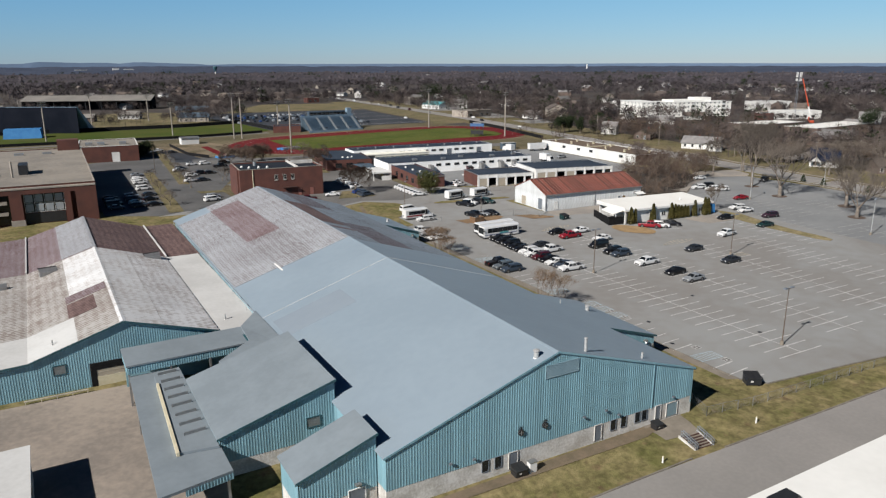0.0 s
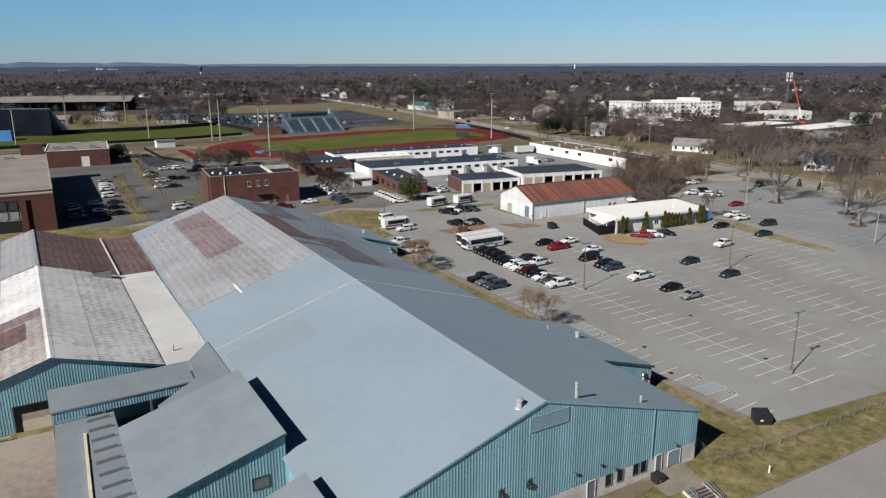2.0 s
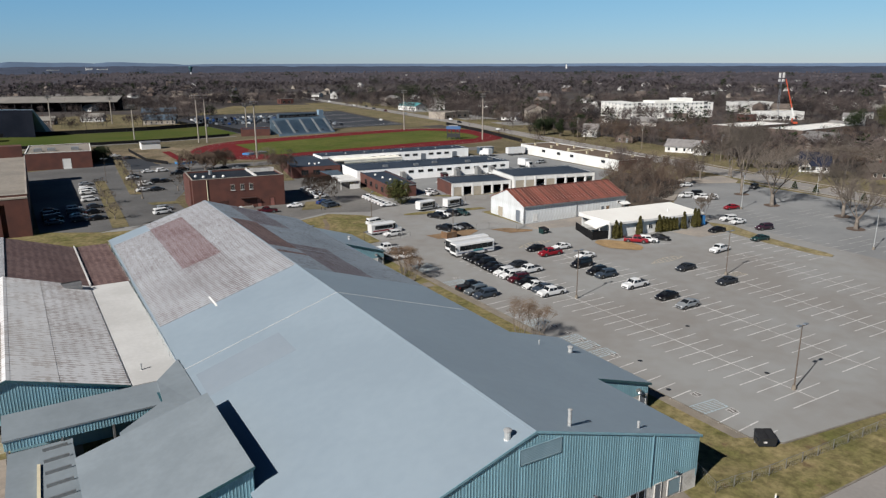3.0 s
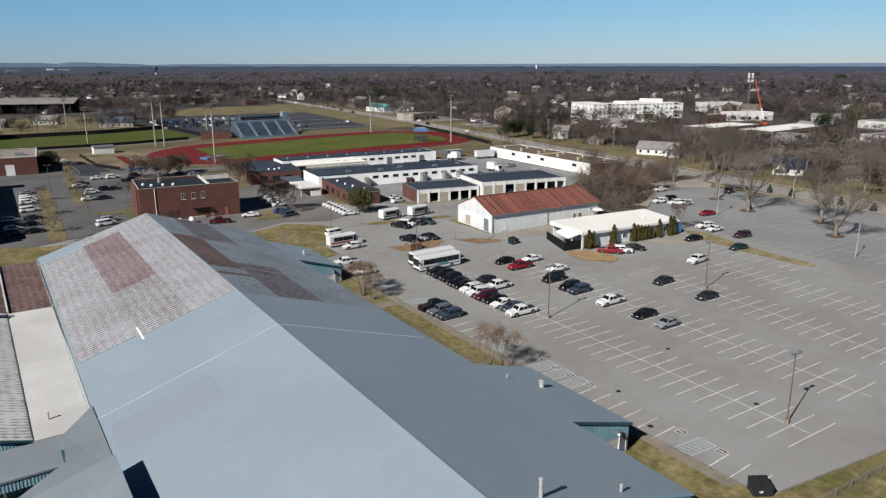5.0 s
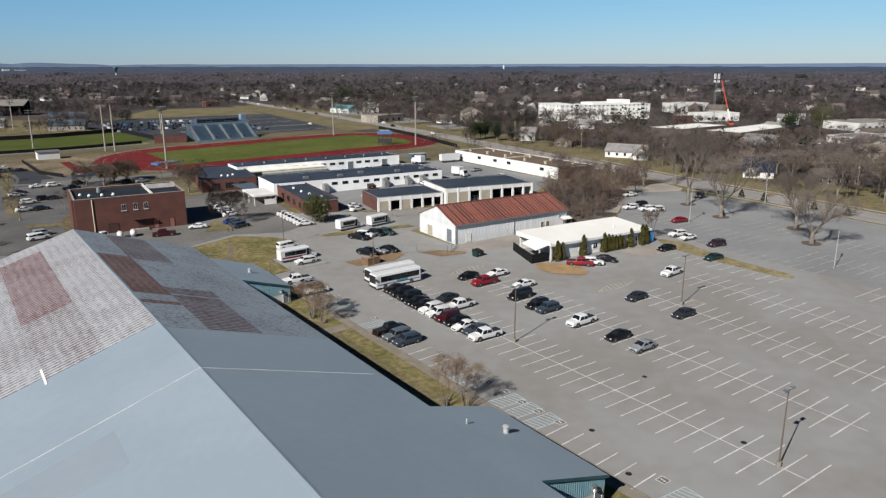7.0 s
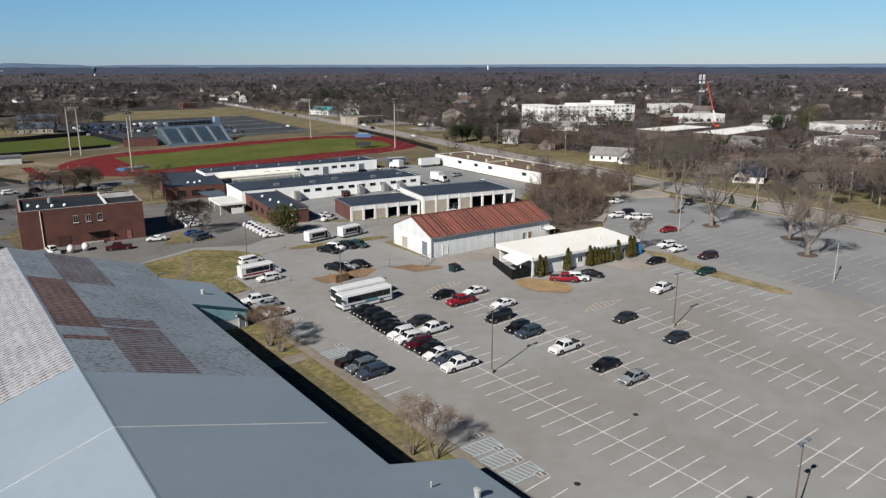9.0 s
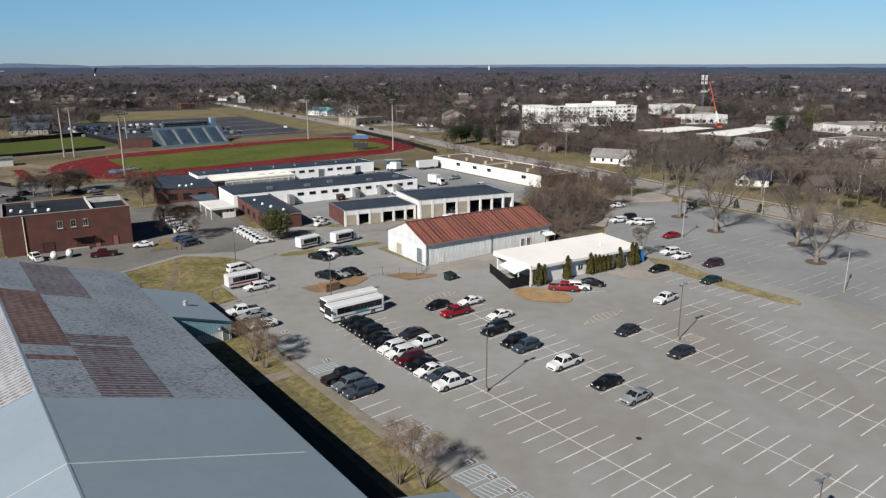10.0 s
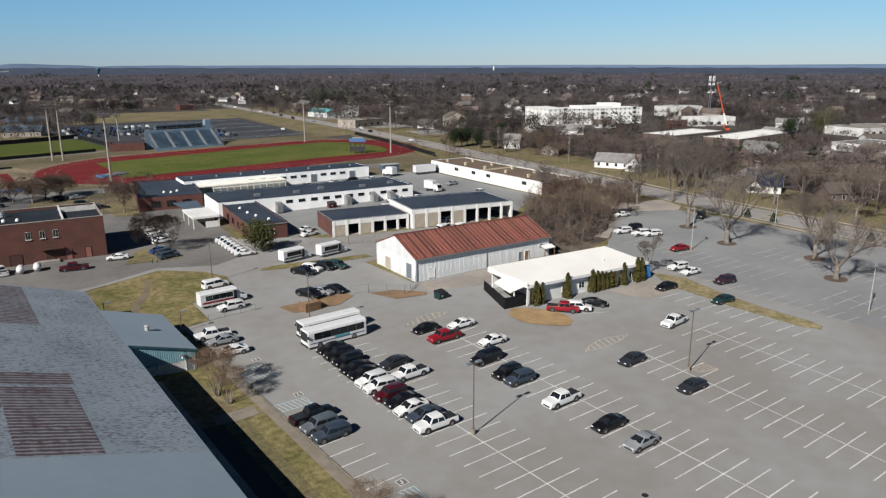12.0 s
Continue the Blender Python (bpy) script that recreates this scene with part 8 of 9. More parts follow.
def make_bleachers():
    e = thing("bleachers", "tall blue-grey aluminium bleachers with aisles", "bleachers", (50.5, 314.6, land(60, 320)), 4.5)
    L, n = 37.0, 15
    for i in range(n):
        y, z = 1.0 + i * 0.78, 1.3 + i * 0.5
        part("bench", Geo().prism([(0, y + a, z + b) for a, b in ((0, 0), (0, 0.06), (0.34, 0.06), (0.34, -0.34), (0.74, -0.34), (0.74, 0.1), (0.78, 0.1), (0.78, -0.4), (0.3, -0.4), (0.3, 0))], (L, 0, 0)), STAND_BLUE, e)
    for x in (1.6, 10.5, 19.0, 27.5, 35.4):
        edge = [(x - 0.7, 1.0 + (i + k) * 0.39, 1.28 + i * 0.25) for i in range(n * 2) for k in (0, 1)]
        st = Geo().prism(edge + [(x - 0.7, 1.0 + n * 0.78, 0.5 + n * 0.5), (x - 0.7, 1.0, 0.5)], (1.4, 0, 0))
        part("aisle_stair", st, GALV, e, "pale aluminium aisle steps")
    for x in (10.5, 19.0, 27.5):
        part("entry_portal", Geo().box(x + 1, 3.0, 0.3, x + 3.0, 4.2, 2.6), BLACK, e)
    part("front_wall", Geo().box(0, 0.6, -0.4, L, 0.9, 1.2), STAND_BLUE, e)
    part("back_wall", Geo().box(0, 13.4, -0.4, L, 13.6, 9.6), STAND_BLUE, e)
    for s in (0.0, L):
        part("side_rail", Geo().prism([(s - 0.04, 1, 2.3), (s - 0.04, 13.4, 10.2), (s - 0.04, 13.4, 10.3), (s - 0.04, 1, 2.4)], (0.08, 0, 0)), METAL, e)
    part("back_rail", Geo().box(0, 13.4, 10.2, L, 13.5, 10.3), METAL, e)
    box = part("press_box", Geo().box(6, 13.6, 8.6, 31, 17.0, 12.0), SLATE_BLUE_ROOF, e, "grey press box with dark windows")
    for i in range(9):
        part("window", Geo().box(6.6 + i * 2.7, 13.55, 9.6, 8.9 + i * 2.7, 13.6, 11.3), GLASS, box)
    part("banner", Geo().box(12, 13.5, 8.8, 27, 13.56, 9.4), WHITE_WALL, box, "pale banner strip")
    part("lift_tower", Geo().box(33, 13.8, -0.4, 36, 16.8, 13.5), STAND_BLUE, e)
    f, _ = block("ticket_house", "small red brick house beside the bleachers", (32, 330), (48, 325), 12, 4.0, BRICK, DARK_ROOF)
    s = thing("scoreboard", "blue scoreboard on dark legs at the field's end", "scoreboard", (125, 240, land(125, 240)), -42)
    part("board", Geo().box(-4, -0.3, 5.5, 4, 0.3, 7.2), BLUE_SIGN, s)
    part("top_panel", Geo().box(-2.5, -0.25, 7.2, 2.5, 0.25, 7.8), METAL, s)
    for x in (-3.5, -1.2, 1.2, 3.5):
        part("leg", Geo().box(x - 0.2, -0.2, -0.4, x + 0.2, 0.2, 5.5), BLACK, s)
    part("lower_board", Geo().box(-3.6, -0.15, 1.0, 3.6, 0.15, 3.2), BLACK, s)
    m = thing("landing_mat", "blue and grey jumping mat on the track", "landing mat", (15.5, 245, land(15, 245) + 0.05), 20)
    part("cushion", Geo().box(-4, -2.6, 0, 4, 2.6, 0.8), METAL, m)
    part("end_pad", Geo().box(-7, -2.6, 0, -4.05, 2.6, 0.75), BLUE_TARP, m)
    h = thing("field_shed", "pale equipment shed beside the practice field", "shed", (-24.5, 298, land(-24, 298)), 0)
    part("wall", Geo().box(-4.6, -3, -0.4, 4.6, 3, 3.4), WHITE_WALL, h)
    part("roof", Geo().prism([(-4.9, -3.4, 3.4), (4.9, -3.4, 3.4), (4.9, 0, 4.0), (-4.9, 0, 4.0)], (0, 0, 0.15)).prism([(-4.9, 0, 4.0), (4.9, 0, 4.0), (4.9, 3.4, 3.4), (-4.9, 3.4, 3.4)], (0, 0, 0.15)), METAL, h)


make_bleachers()


def dumpster(x, y, turn, label, colour, s=1.0):
    """A front-loading bin: sloped front, two lids, side pockets, casters."""
    e = thing("dumpster", label, "dumpster", (x, y, land(x, y)), turn, "dumpsters")
    e.scale = (s, s, s)
    part("bin", Geo().prism([(-1.0, -0.72, 0.16), (-1.0, 0.72, 0.16), (-1.0, 0.85, 1.5), (-1.0, -0.9, 1.15)], (2.0, 0, 0)), colour, e)
    part("rim", Geo().prism([(-1.04, -0.95, 1.1), (-1.04, 0.88, 1.46), (-1.04, 0.88, 1.53), (-1.04, -0.95, 1.18)], (2.08, 0, 0)), colour, e)
    for sx in (-0.5, 0.5):
        part("lid", Geo().prism([(sx - 0.48, -0.98, 1.19), (sx + 0.48, -0.98, 1.19), (sx + 0.48, 0.86, 1.56), (sx - 0.48, 0.86, 1.56)], (0, 0, 0.06)), BLACK, e)
        part("pocket", Geo().box(sx * 2.1 - 0.07, -0.5, 0.7, sx * 2.1 + 0.07, 0.3, 0.92), colour, e)
    for sx in (-0.8, 0.8):
        for sy in (-0.55, 0.55):
            part("caster", Geo().tube((sx - 0.05, sy, 0.09), (sx + 0.05, sy, 0.09), 0.1, 0.1, 8), RUBBER, e)
    part("mark", Geo().prism([(-0.5, -0.853, 0.62), (-0.1, -0.853, 0.62), (-0.1, -0.872, 0.85), (-0.5, -0.872, 0.85)], (0, -0.012, 0)), WHITE_LINE, e, "pale scrawled mark")


dumpster(-16.2, -50.2, -32, "dark graffitied dumpster at the lot's corner", PAINT["charcoal"])
dumpster(51.4, 130.4, -6, "faded red dumpster before the workshop row", PAINT["maroon"], 1.2)
dumpster(26.6, 42.0, 5, "dark green dumpster beside the barn apron", PAINT["green"])
dumpster(-57.6, -52.9, -3, "black dumpster against the gable wall", BLACK, 0.72)
dumpster(-37.6, -53.2, 0, "small dark bin beside the gable door", BLACK, 0.6)


def make_enclosure():
    e = thing("bin_enclosure", "brown wooden bin enclosure in a mulched bed", "enclosure", (4.4, 51.9, land(4.4, 51.9)), 4)
    e.scale = (0.78, 0.78, 0.9)
    for k in range(3):
        n = 12
        for i in range(n):
            if k == 0:
                b = Geo().box(-2.0 + i * 0.34, -1.5, 0, -1.7 + i * 0.34, -1.42, 1.8)
            else:
                x = -2.0 if k == 1 else 2.0
                b = Geo().box(x, -1.4 + i * 0.26, 0, x + 0.08, -1.17 + i * 0.26, 1.8)
            part("board", b, WOOD, e)
    c = thing("cabinet", "white utility cabinet beside the dumpster", "cabinet", (-56.0, -53.0, land(-56, -53)))
    part("body", Geo().box(-0.45, -0.3, 0, 0.45, 0.3, 1.2), WHITE_WALL, c)
    part("cap", Geo().box(-0.5, -0.35, 1.2, 0.5, 0.35, 1.28), METAL, c)
    for x, y in ((-41.9, -58.2), (-25.2, -57.6)):
        h = thing("hydrant", "small white marker post on the verge", "marker post", (x, y, land(x, y)), 0, "marker posts")
        part("post", Geo().tube((0, 0, -0.2), (0, 0, 0.75), 0.1, 0.09, 8), WHITE_WALL, h)
        part("cap", Geo().tube((0, 0, 0.75), (0, 0, 0.9), 0.12, 0.04, 8), CREAM, h)
    for x, y in ((-34.2, 110.6), (-31.0, 110.8)):
        t = thing("storage_tank", "small white storage tank by the brick hall", "tank", (x, y, land(x, y)), 80, "storage tanks")
        g = Geo()
        g.smooth = True
        g.loft([[(xx, r * math.cos(a), 1.0 + r * math.sin(a)) for a in [math.tau * i / 12 for i in range(12)]] for xx, r in ((-1.5, 0.15), (-1.3, 0.6), (-0.9, 0.8), (0.9, 0.8), (1.3, 0.6), (1.5, 0.15))])
        part("shell", g, PAINT["white"], t)
        for xx in (-0.8, 0.8):
            part("saddle", Geo().box(xx - 0.12, -0.5, -0.1, xx + 0.12, 0.5, 0.35), METAL, t)


make_enclosure()


def make_steps():
    e = thing("outdoor_steps", "short concrete steps with grey double pipe handrails", "steps", (-35.15, -56.3, land(-35.7, -55.6)), -4)
    for i in range(6):
        z = 0.22 - 0.09 * i
        s = part("step", Geo().box(-1.3, 0.1 - 0.4 * i, -0.9, 1.3, 0.5 - 0.4 * i, z), TAN_WALK, e)
        # a darker strip along the front edge of each step
        part("riser", Geo().box(-1.28, -0.02 - 0.4 * i, z - 0.09, 1.28, 0.12 - 0.4 * i, z + 0.006), BRICK_DARK, s, "dark step edge")
    for x in (-1.4, 1.4):
        part("cheek_wall", Geo().prism([(x - 0.09, 0.6, -0.6), (x - 0.09, 0.6, 0.3), (x - 0.09, -2.1, -0.2), (x - 0.09, -2.1, -0.6)], (0.18, 0, 0)), PLINTH, e)
    for x in (-1.4, -1.1, 1.1, 1.4):
        r = part("handrail", Geo().tube((x, 0.3, 1.05), (x, -2.1, 0.5), 0.045, 0.045, 6).tube((x, 0.3, 0.65), (x, -2.1, 0.1), 0.035, 0.035, 6), GREY_DOOR, e)
        for k in range(3):
            y = 0.28 - 1.18 * k
            part("post", Geo().tube((x, y, -0.6), (x, y, 1.02 + 0.23 * (y - 0.28)), 0.04, 0.04, 6), GREY_DOOR, r)


make_steps()


for x, y in ((-9.6, 101.6), (-8.6, 101.2)):
    b = thing("bollard", "short dark bollard beside the drive", "bollard", (x, y, land(x, y)), 0, "drive bollards")
    part("post", Geo().tube((0, 0, -0.1), (0, 0, 0.95), 0.1, 0.09, 8), BLACK, b)
    part("cap", Geo().tube((0, 0, 0.95), (0, 0, 1.05), 0.13, 0.06, 8), METAL, b)


# ---- trees ----
RNG = random.Random(7)
CROWN = mat("grey_tan_branches", (0.15, 0.123, 0.1), (0.085, 0.07, 0.058), 1.5, 8.0, 1.0)


def grow(g, p, d, length, r, level, top, rng, spread, sides, tips=None):
    """Branch p -> p + d * length with children, down to twigs."""
    n = 2 if level < 2 else 1
    q = p
    for i in range(n):
        dd = (d + Vector((rng.uniform(-1, 1), rng.uniform(-1, 1), rng.uniform(-0.3, 0.8))) * 0.14).normalized()
        e = q + dd * (length / n)
        g.tube(q, e, r * (1 - 0.25 * i), r * (1 - 0.25 * (i + 1)), max(3, sides - level), False)
        q, d = e, dd
    if level >= top:
        if tips is not None:
            tips.append(q)
        return
    k = rng.choice((3, 3, 4)) if level < top - 1 else rng.choice((3, 4, 5))
    side_a = rng.uniform(0, math.tau)
    u = d.orthogonal().normalized()
    v = d.cross(u)
    for i in range(k):
        a = side_a + math.tau * (i + rng.uniform(-0.25, 0.25)) / k
        s = rng.uniform(0.55, 1.0) * spread
        nd = (d + (math.cos(a) * u + math.sin(a) * v) * s + Vector((0, 0, 0.12))).normalized()
        start = q if i < 2 else p.lerp(q, rng.uniform(0.55, 0.95))
        grow(g, start, nd, length * rng.uniform(0.6, 0.82), r * rng.uniform(0.5, 0.66), level + 1, top, rng, spread, sides, tips)


def twigs(g, tips, rng, length, w, n):
    """Sprays of thin slivers at the branch ends."""
    for q in tips:
        for _ in range(n):
            d = Vector((rng.gauss(0, 1), rng.gauss(0, 1), rng.gauss(0.5, 0.8))).normalized()
            k = d.orthogonal().normalized() * w
            e = q + d * length * rng.uniform(0.5, 1.3)
            g.poly([q - k, q + k, e])


def bare_tree(x, y, h, r, label, seed, top=5, spread=0.75, group="bare shade trees", fork=0.26, crown=CROWN):
    rng = random.Random(seed)
    e = thing("tree", label, "tree", (x, y, land(x, y)), rng.uniform(0, 360), group)
    t = Geo()
    t.smooth = True
    lh = h * fork
    t.loft([[(rr * math.cos(a) + 0.05 * lh * z, rr * math.sin(a), z * lh) for a in [math.tau * i / 10 for i in range(10)]] for rr, z in ((r * 1.7, -0.1), (r * 1.15, 0.12), (r, 0.5), (r * 0.92, 1.0))])
    part("trunk", t, BARK, e)
    c = Geo()
    base = Vector((0.05 * lh, 0, lh))
    n, tips = rng.choice((3, 4)), []
    for i in range(n):
        a = math.tau * (i + rng.uniform(-0.2, 0.2)) / n
        d = Vector((math.cos(a) * spread, math.sin(a) * spread, 1.0)).normalized()
        grow(c, base - Vector((0, 0, rng.uniform(0, 0.25) * lh)), d, h * 0.3, r * 0.46, 1, top, rng, spread, 7, tips)
    twigs(c, tips, rng, h * 0.06, 0.016 if h > 8 else 0.018, 14 if r < 0.35 else 3)
    part("crown", c, crown, e)
    return e


bare_tree(105.2, 31.2, 17.0, 0.55, "broad bare shade tree in a mulch ring", 3, 6, 0.6, fork=0.2)
bare_tree(98.7, 2.6, 12.5, 0.48, "bare shade tree in a mulch ring", 5, 6, 0.62, fork=0.22)
bare_tree(109.9, 12.4, 14.5, 0.45, "bare shade tree beside the far rows", 9, 6, 0.52, fork=0.22)
bare_tree(112.0, 46.6, 18.5, 0.42, "tall bare shade tree near the lot's corner", 11, 6, 0.42, fork=0.3)
bare_tree(70.4, 27.6, 7.0, 0.13, "small upright bare tree beside the blue awning", 13, 5, 0.45)
bare_tree(-6.0, 111.2, 9, 0.3, "spreading bare tree above parked cars", 17, 6, 0.95, crown=THICKET)
for k, (x, y) in enumerate(((-25, 204), (-20, 200), (-15.5, 204.5), (-11, 206))):
    bare_tree(x, y, 8.6, 0.28, "wide dense bare tree by the track drive", 19 + 40 * k, 6, 1.05, crown=THICKET, fork=0.16)
bare_tree(-0.4, 164.6, 9, 0.26, "bare tree beside the brick annex", 23, 6, 0.9, crown=THICKET)
for i, (x, y, h) in enumerate(((-47, 232, 5.5), (-48.5, 214, 5), (-50.5, 190, 5), (-52.5, 161, 5.5), (-52, 172, 4.5), (-39, 159, 6.5), (-37, 161, 5.5), (-62, 172, 5), (-63, 146, 5), (-64, 120, 5), (2, 207, 7), (8, 205, 8), (16, 201, 7), (-6, 166, 7))):
    bare_tree(x, y, h, 0.16, "small twiggy bare tree on a planted island", 129 + i, 4, 0.85, "island trees")
for i, (x, y) in enumerate(((138, 70), (126, 74), (152, 22), (158, 48), (160, 8), (156, 78), (170, 46), (172, 84), (166, 14), (178, 100), (190, 62), (176, 20))):
    bare_tree(x, y, RNG.uniform(11, 17), 0.3, "tall bare tree beside the street", 40 + i, 5, 0.55, "street trees", 0.3)
for x, y in ((105.2, 31.2), (98.7, 2.6), (109.9, 12.4), (112.0, 46.6)):
    patch("mulch_ring", [(x + 2.6 * math.cos(a), y + 2.2 * math.sin(a)) for a in [math.tau * i / 14 for i in range(14)]], 0.07, RING_MULCH, "ring of brown mulch round a tree", "bed")


def myrtle(x, y, h, seed, label):
    """A many-stemmed shrub tree with a fine twiggy head."""
    rng = random.Random(seed)
    e = thing("crape_myrtle", label, "tree", (x, y, land(x, y)), 0, "bare crape myrtles")
    c, tips = Geo(), []
    for i in range(7):
        a = math.tau * (i + rng.uniform(-0.3, 0.3)) / 7
        p = Vector((0.25 * math.cos(a), 0.25 * math.sin(a), -0.1))
        d = Vector((math.cos(a) * 0.33, math.sin(a) * 0.33, 1)).normalized()
        q = p + d * h * 0.36
        part("stem", Geo().tube(p, q, 0.085, 0.055, 6), BARK, e)
        grow(c, q, d, h * 0.25, 0.036, 1, 4, rng, 0.5, 5, tips)
    twigs(c, tips, rng, 0.95, 0.007, 8)
    part("crown", c, MYRTLE, e)


for i, (x, y, h) in enumerate(((-21.4, -10.4, 6.4), (-19.6, -12.6, 5.6), (-21.0, 29.0, 6.0), (-19.6, 31.5, 5.2), (-20.6, 25.8, 4.6))):
    myrtle(x, y, h * 1.08, 100 + i, "bare many-stemmed crape myrtle beside the lot")


def leafy(e, n, inside, size, seed, material, name="crown"):
    """Small leaf clumps: bent quads spread over a shape given by inside(rng)."""
    rng = random.Random(seed)
    g = Geo()
    for _ in range(n):
        c = Vector(inside(rng))
        a = Vector((rng.gauss(0, 1), rng.gauss(0, 1), rng.gauss(0, 1))).normalized()
        b = a.orthogonal().normalized()
        s = size * rng.uniform(0.6, 1.3)
        k = a.cross(b) * s * 0.35
        g.poly([c - b * s, c - a * s * 0.6 + k, c + b * s, c + a * s * 0.6 + k])
    return part(name, g, material, e)


def arborvitae(x, y, h, r, seed):
    e = thing("arborvitae", "narrow olive-green evergreen against the white wall", "shrub", (x, y, land(x, y)), 0, "evergreen hedge")
    part("trunk", Geo().tube((0, 0, -0.1), (0, 0, h * 0.8), 0.08, 0.03, 6), BARK, e)

    def inside(rng):
        z = rng.random() ** 0.8
        a = rng.uniform(0, math.tau)
        q = r * (1 - z) ** 0.55 * (0.75 + 0.3 * rng.random()) * (0.9 + 0.15 * math.sin(3 * a + seed))
        return (q * math.cos(a), q * math.sin(a), 0.15 + z * h)

    leafy(e, 1150, inside, 0.23, seed, ARBOR)


for i, (x, y, h, r) in enumerate(((38.2, 28.4, 3.4, 0.8), (39.6, 28.2, 3.0, 0.5), (45.7, 27.6, 3.7, 0.8), (52.0, 27.0, 3.4, 0.8), (53.3, 26.9, 3.0, 0.6), (54.4, 26.8, 2.8, 0.6), (55.5, 26.7, 2.6, 0.55), (56.8, 26.6, 2.6, 0.55), (58.0, 26.5, 2.3, 0.5), (60.4, 26.2, 3.4, 0.7), (64.0, 25.8, 3.8, 0.75), (65.2, 25.7, 3.6, 0.7))):
    arborvitae(x, y, h * 1.28, r * 1.25, 200 + i)
for i, (x, y) in enumerate(((135.8, 43.6), (136.0, 36.3), (136.4, 21.0), (136.4, 11.5), (136.4, 0))):
    e = thing("shrub", "small dark cone-shaped evergreen on the verge", "shrub", (x, y, land(x, y)), 0, "verge evergreens")
    part("stem", Geo().tube((0, 0, -0.1), (0, 0, 1.4), 0.06, 0.03, 5), BARK, e)
    leafy(e, 420, lambda rng: (lambda z, a: (1.15 * (1 - z) ** 0.7 * rng.uniform(0.6, 1) * math.cos(a), 1.15 * (1 - z) ** 0.7 * rng.uniform(0.6, 1) * math.sin(a), 0.1 + 2.4 * z))(rng.random(), rng.uniform(0, math.tau)), 0.17, 230 + i, EVERGREEN)


def round_evergreen(x, y, h, r, seed, label, name="tree", leaf=EVERGREEN):
    e = thing(name, label, "tree", (x, y, land(x, y)), 0, "dark evergreens")
    part("trunk", Geo().tube((0, 0, -0.2), (0, 0, h * 0.7), 0.3, 0.12, 8), BARK, e)
    rng0 = random.Random(seed)
    lobes = [(rng0.uniform(-0.5, 0.5) * r, rng0.uniform(-0.5, 0.5) * r, h * rng0.uniform(0.3, 0.8), r * rng0.uniform(0.45, 0.75)) for _ in range(14)]

    def inside(rng):
        cx, cy, cz, q = rng.choice(lobes)
        d = Vector((rng.gauss(0, 1), rng.gauss(0, 1), rng.gauss(0, 1))).normalized() * q * rng.uniform(0.75, 1.05)
        return (cx + d.x, cy + d.y, max(0.3, cz + d.z * 0.9))

    leafy(e, 2600, inside, 0.26, seed, leaf)


for i, (x, y, h, r) in enumerate(((-56, 256, 6, 4), (-51, 259, 6, 4))):
    round_evergreen(x, y, h, r, 290 + i, "dense dark evergreen hedge beside the gymnasium", "hedge")
round_evergreen(13.9, 95.6, 7.4, 4.0, 300, "dense rounded olive evergreen beside the brick annex", leaf=OLIVE_LEAF)
round_evergreen(358, 128, 20, 7, 330, "tall olive pine among bare trees", leaf=OLIVE_LEAF)
for i, (x, y, h, r) in enumerate(((175, 228, 11, 3.0), (181, 229, 11.5, 3.4), (187, 232, 11, 3.2), (183.5, 218, 11, 2.8), (188.5, 212, 12, 3.4), (203, 216, 11, 3.4), (212, 233, 12, 3.2), (392, 163, 12, 4.5), (259, 541, 24, 9), (269, 546, 22, 8), (346, 142, 14, 5), (60, 520, 7, 5))):
    round_evergreen(x, y, h, r, 310 + i, "dark green conifer among bare trees")


# ---- thickets, woods and far houses ----
def template(levels, seed, h, spread, width):
    """A bare tree of flat slivers: rows of triangles as an array."""
    rng = random.Random(seed)
    tris = []

    def twig(p, d, length, w, level):
        q = p + d * length
        n = d.cross(Vector((rng.gauss(0, 1), rng.gauss(0, 1), rng.gauss(0, 1)))).normalized()
        tris.append((p - n * w, p + n * w, q))
        if level == 0:
            return
        k = rng.choice((4, 5))
        for i in range(k):
            nd = (d + Vector((rng.gauss(0, 1), rng.gauss(0, 1), rng.gauss(0, 0.6) + 0.25)) * spread).normalized()
            twig(p.lerp(q, rng.uniform(0.35, 1.0)), nd, length * rng.uniform(0.5, 0.8), w * 0.62, level - 1)

    twig(Vector((0, 0, -0.3)), Vector((rng.uniform(-0.1, 0.1), rng.uniform(-0.1, 0.1), 1)), h * 0.5, width, levels)
    return np.array([[tuple(v) for v in t] for t in tris])


def clump(seed, h, n=9):
    """A far tree crown: an uneven dome of flat facets with a ragged hem."""
    rng = random.Random(seed)
    rings = []
    for z, r in ((0.42, 0.5), (0.7, 0.41), (0.89, 0.22)):
        rings.append([Vector((h * r * rng.uniform(0.7, 1.15) * math.cos(math.tau * i / n), h * r * rng.uniform(0.7, 1.15) * math.sin(math.tau * i / n), h * (z + rng.uniform(-0.05, 0.05)))) for i in range(n)])
    top = Vector((rng.uniform(-1, 1), rng.uniform(-1, 1), h))
    tris = []
    for a, b in zip(rings, rings[1:]):
        for i in range(n):
            j = (i + 1) % n
            tris += [(a[i], a[j], b[j]), (a[i], b[j], b[i])]
    tris += [(rings[-1][i], rings[-1][(i + 1) % n], top) for i in range(n)]
    return np.array([[tuple(v) for v in t] for t in tris])


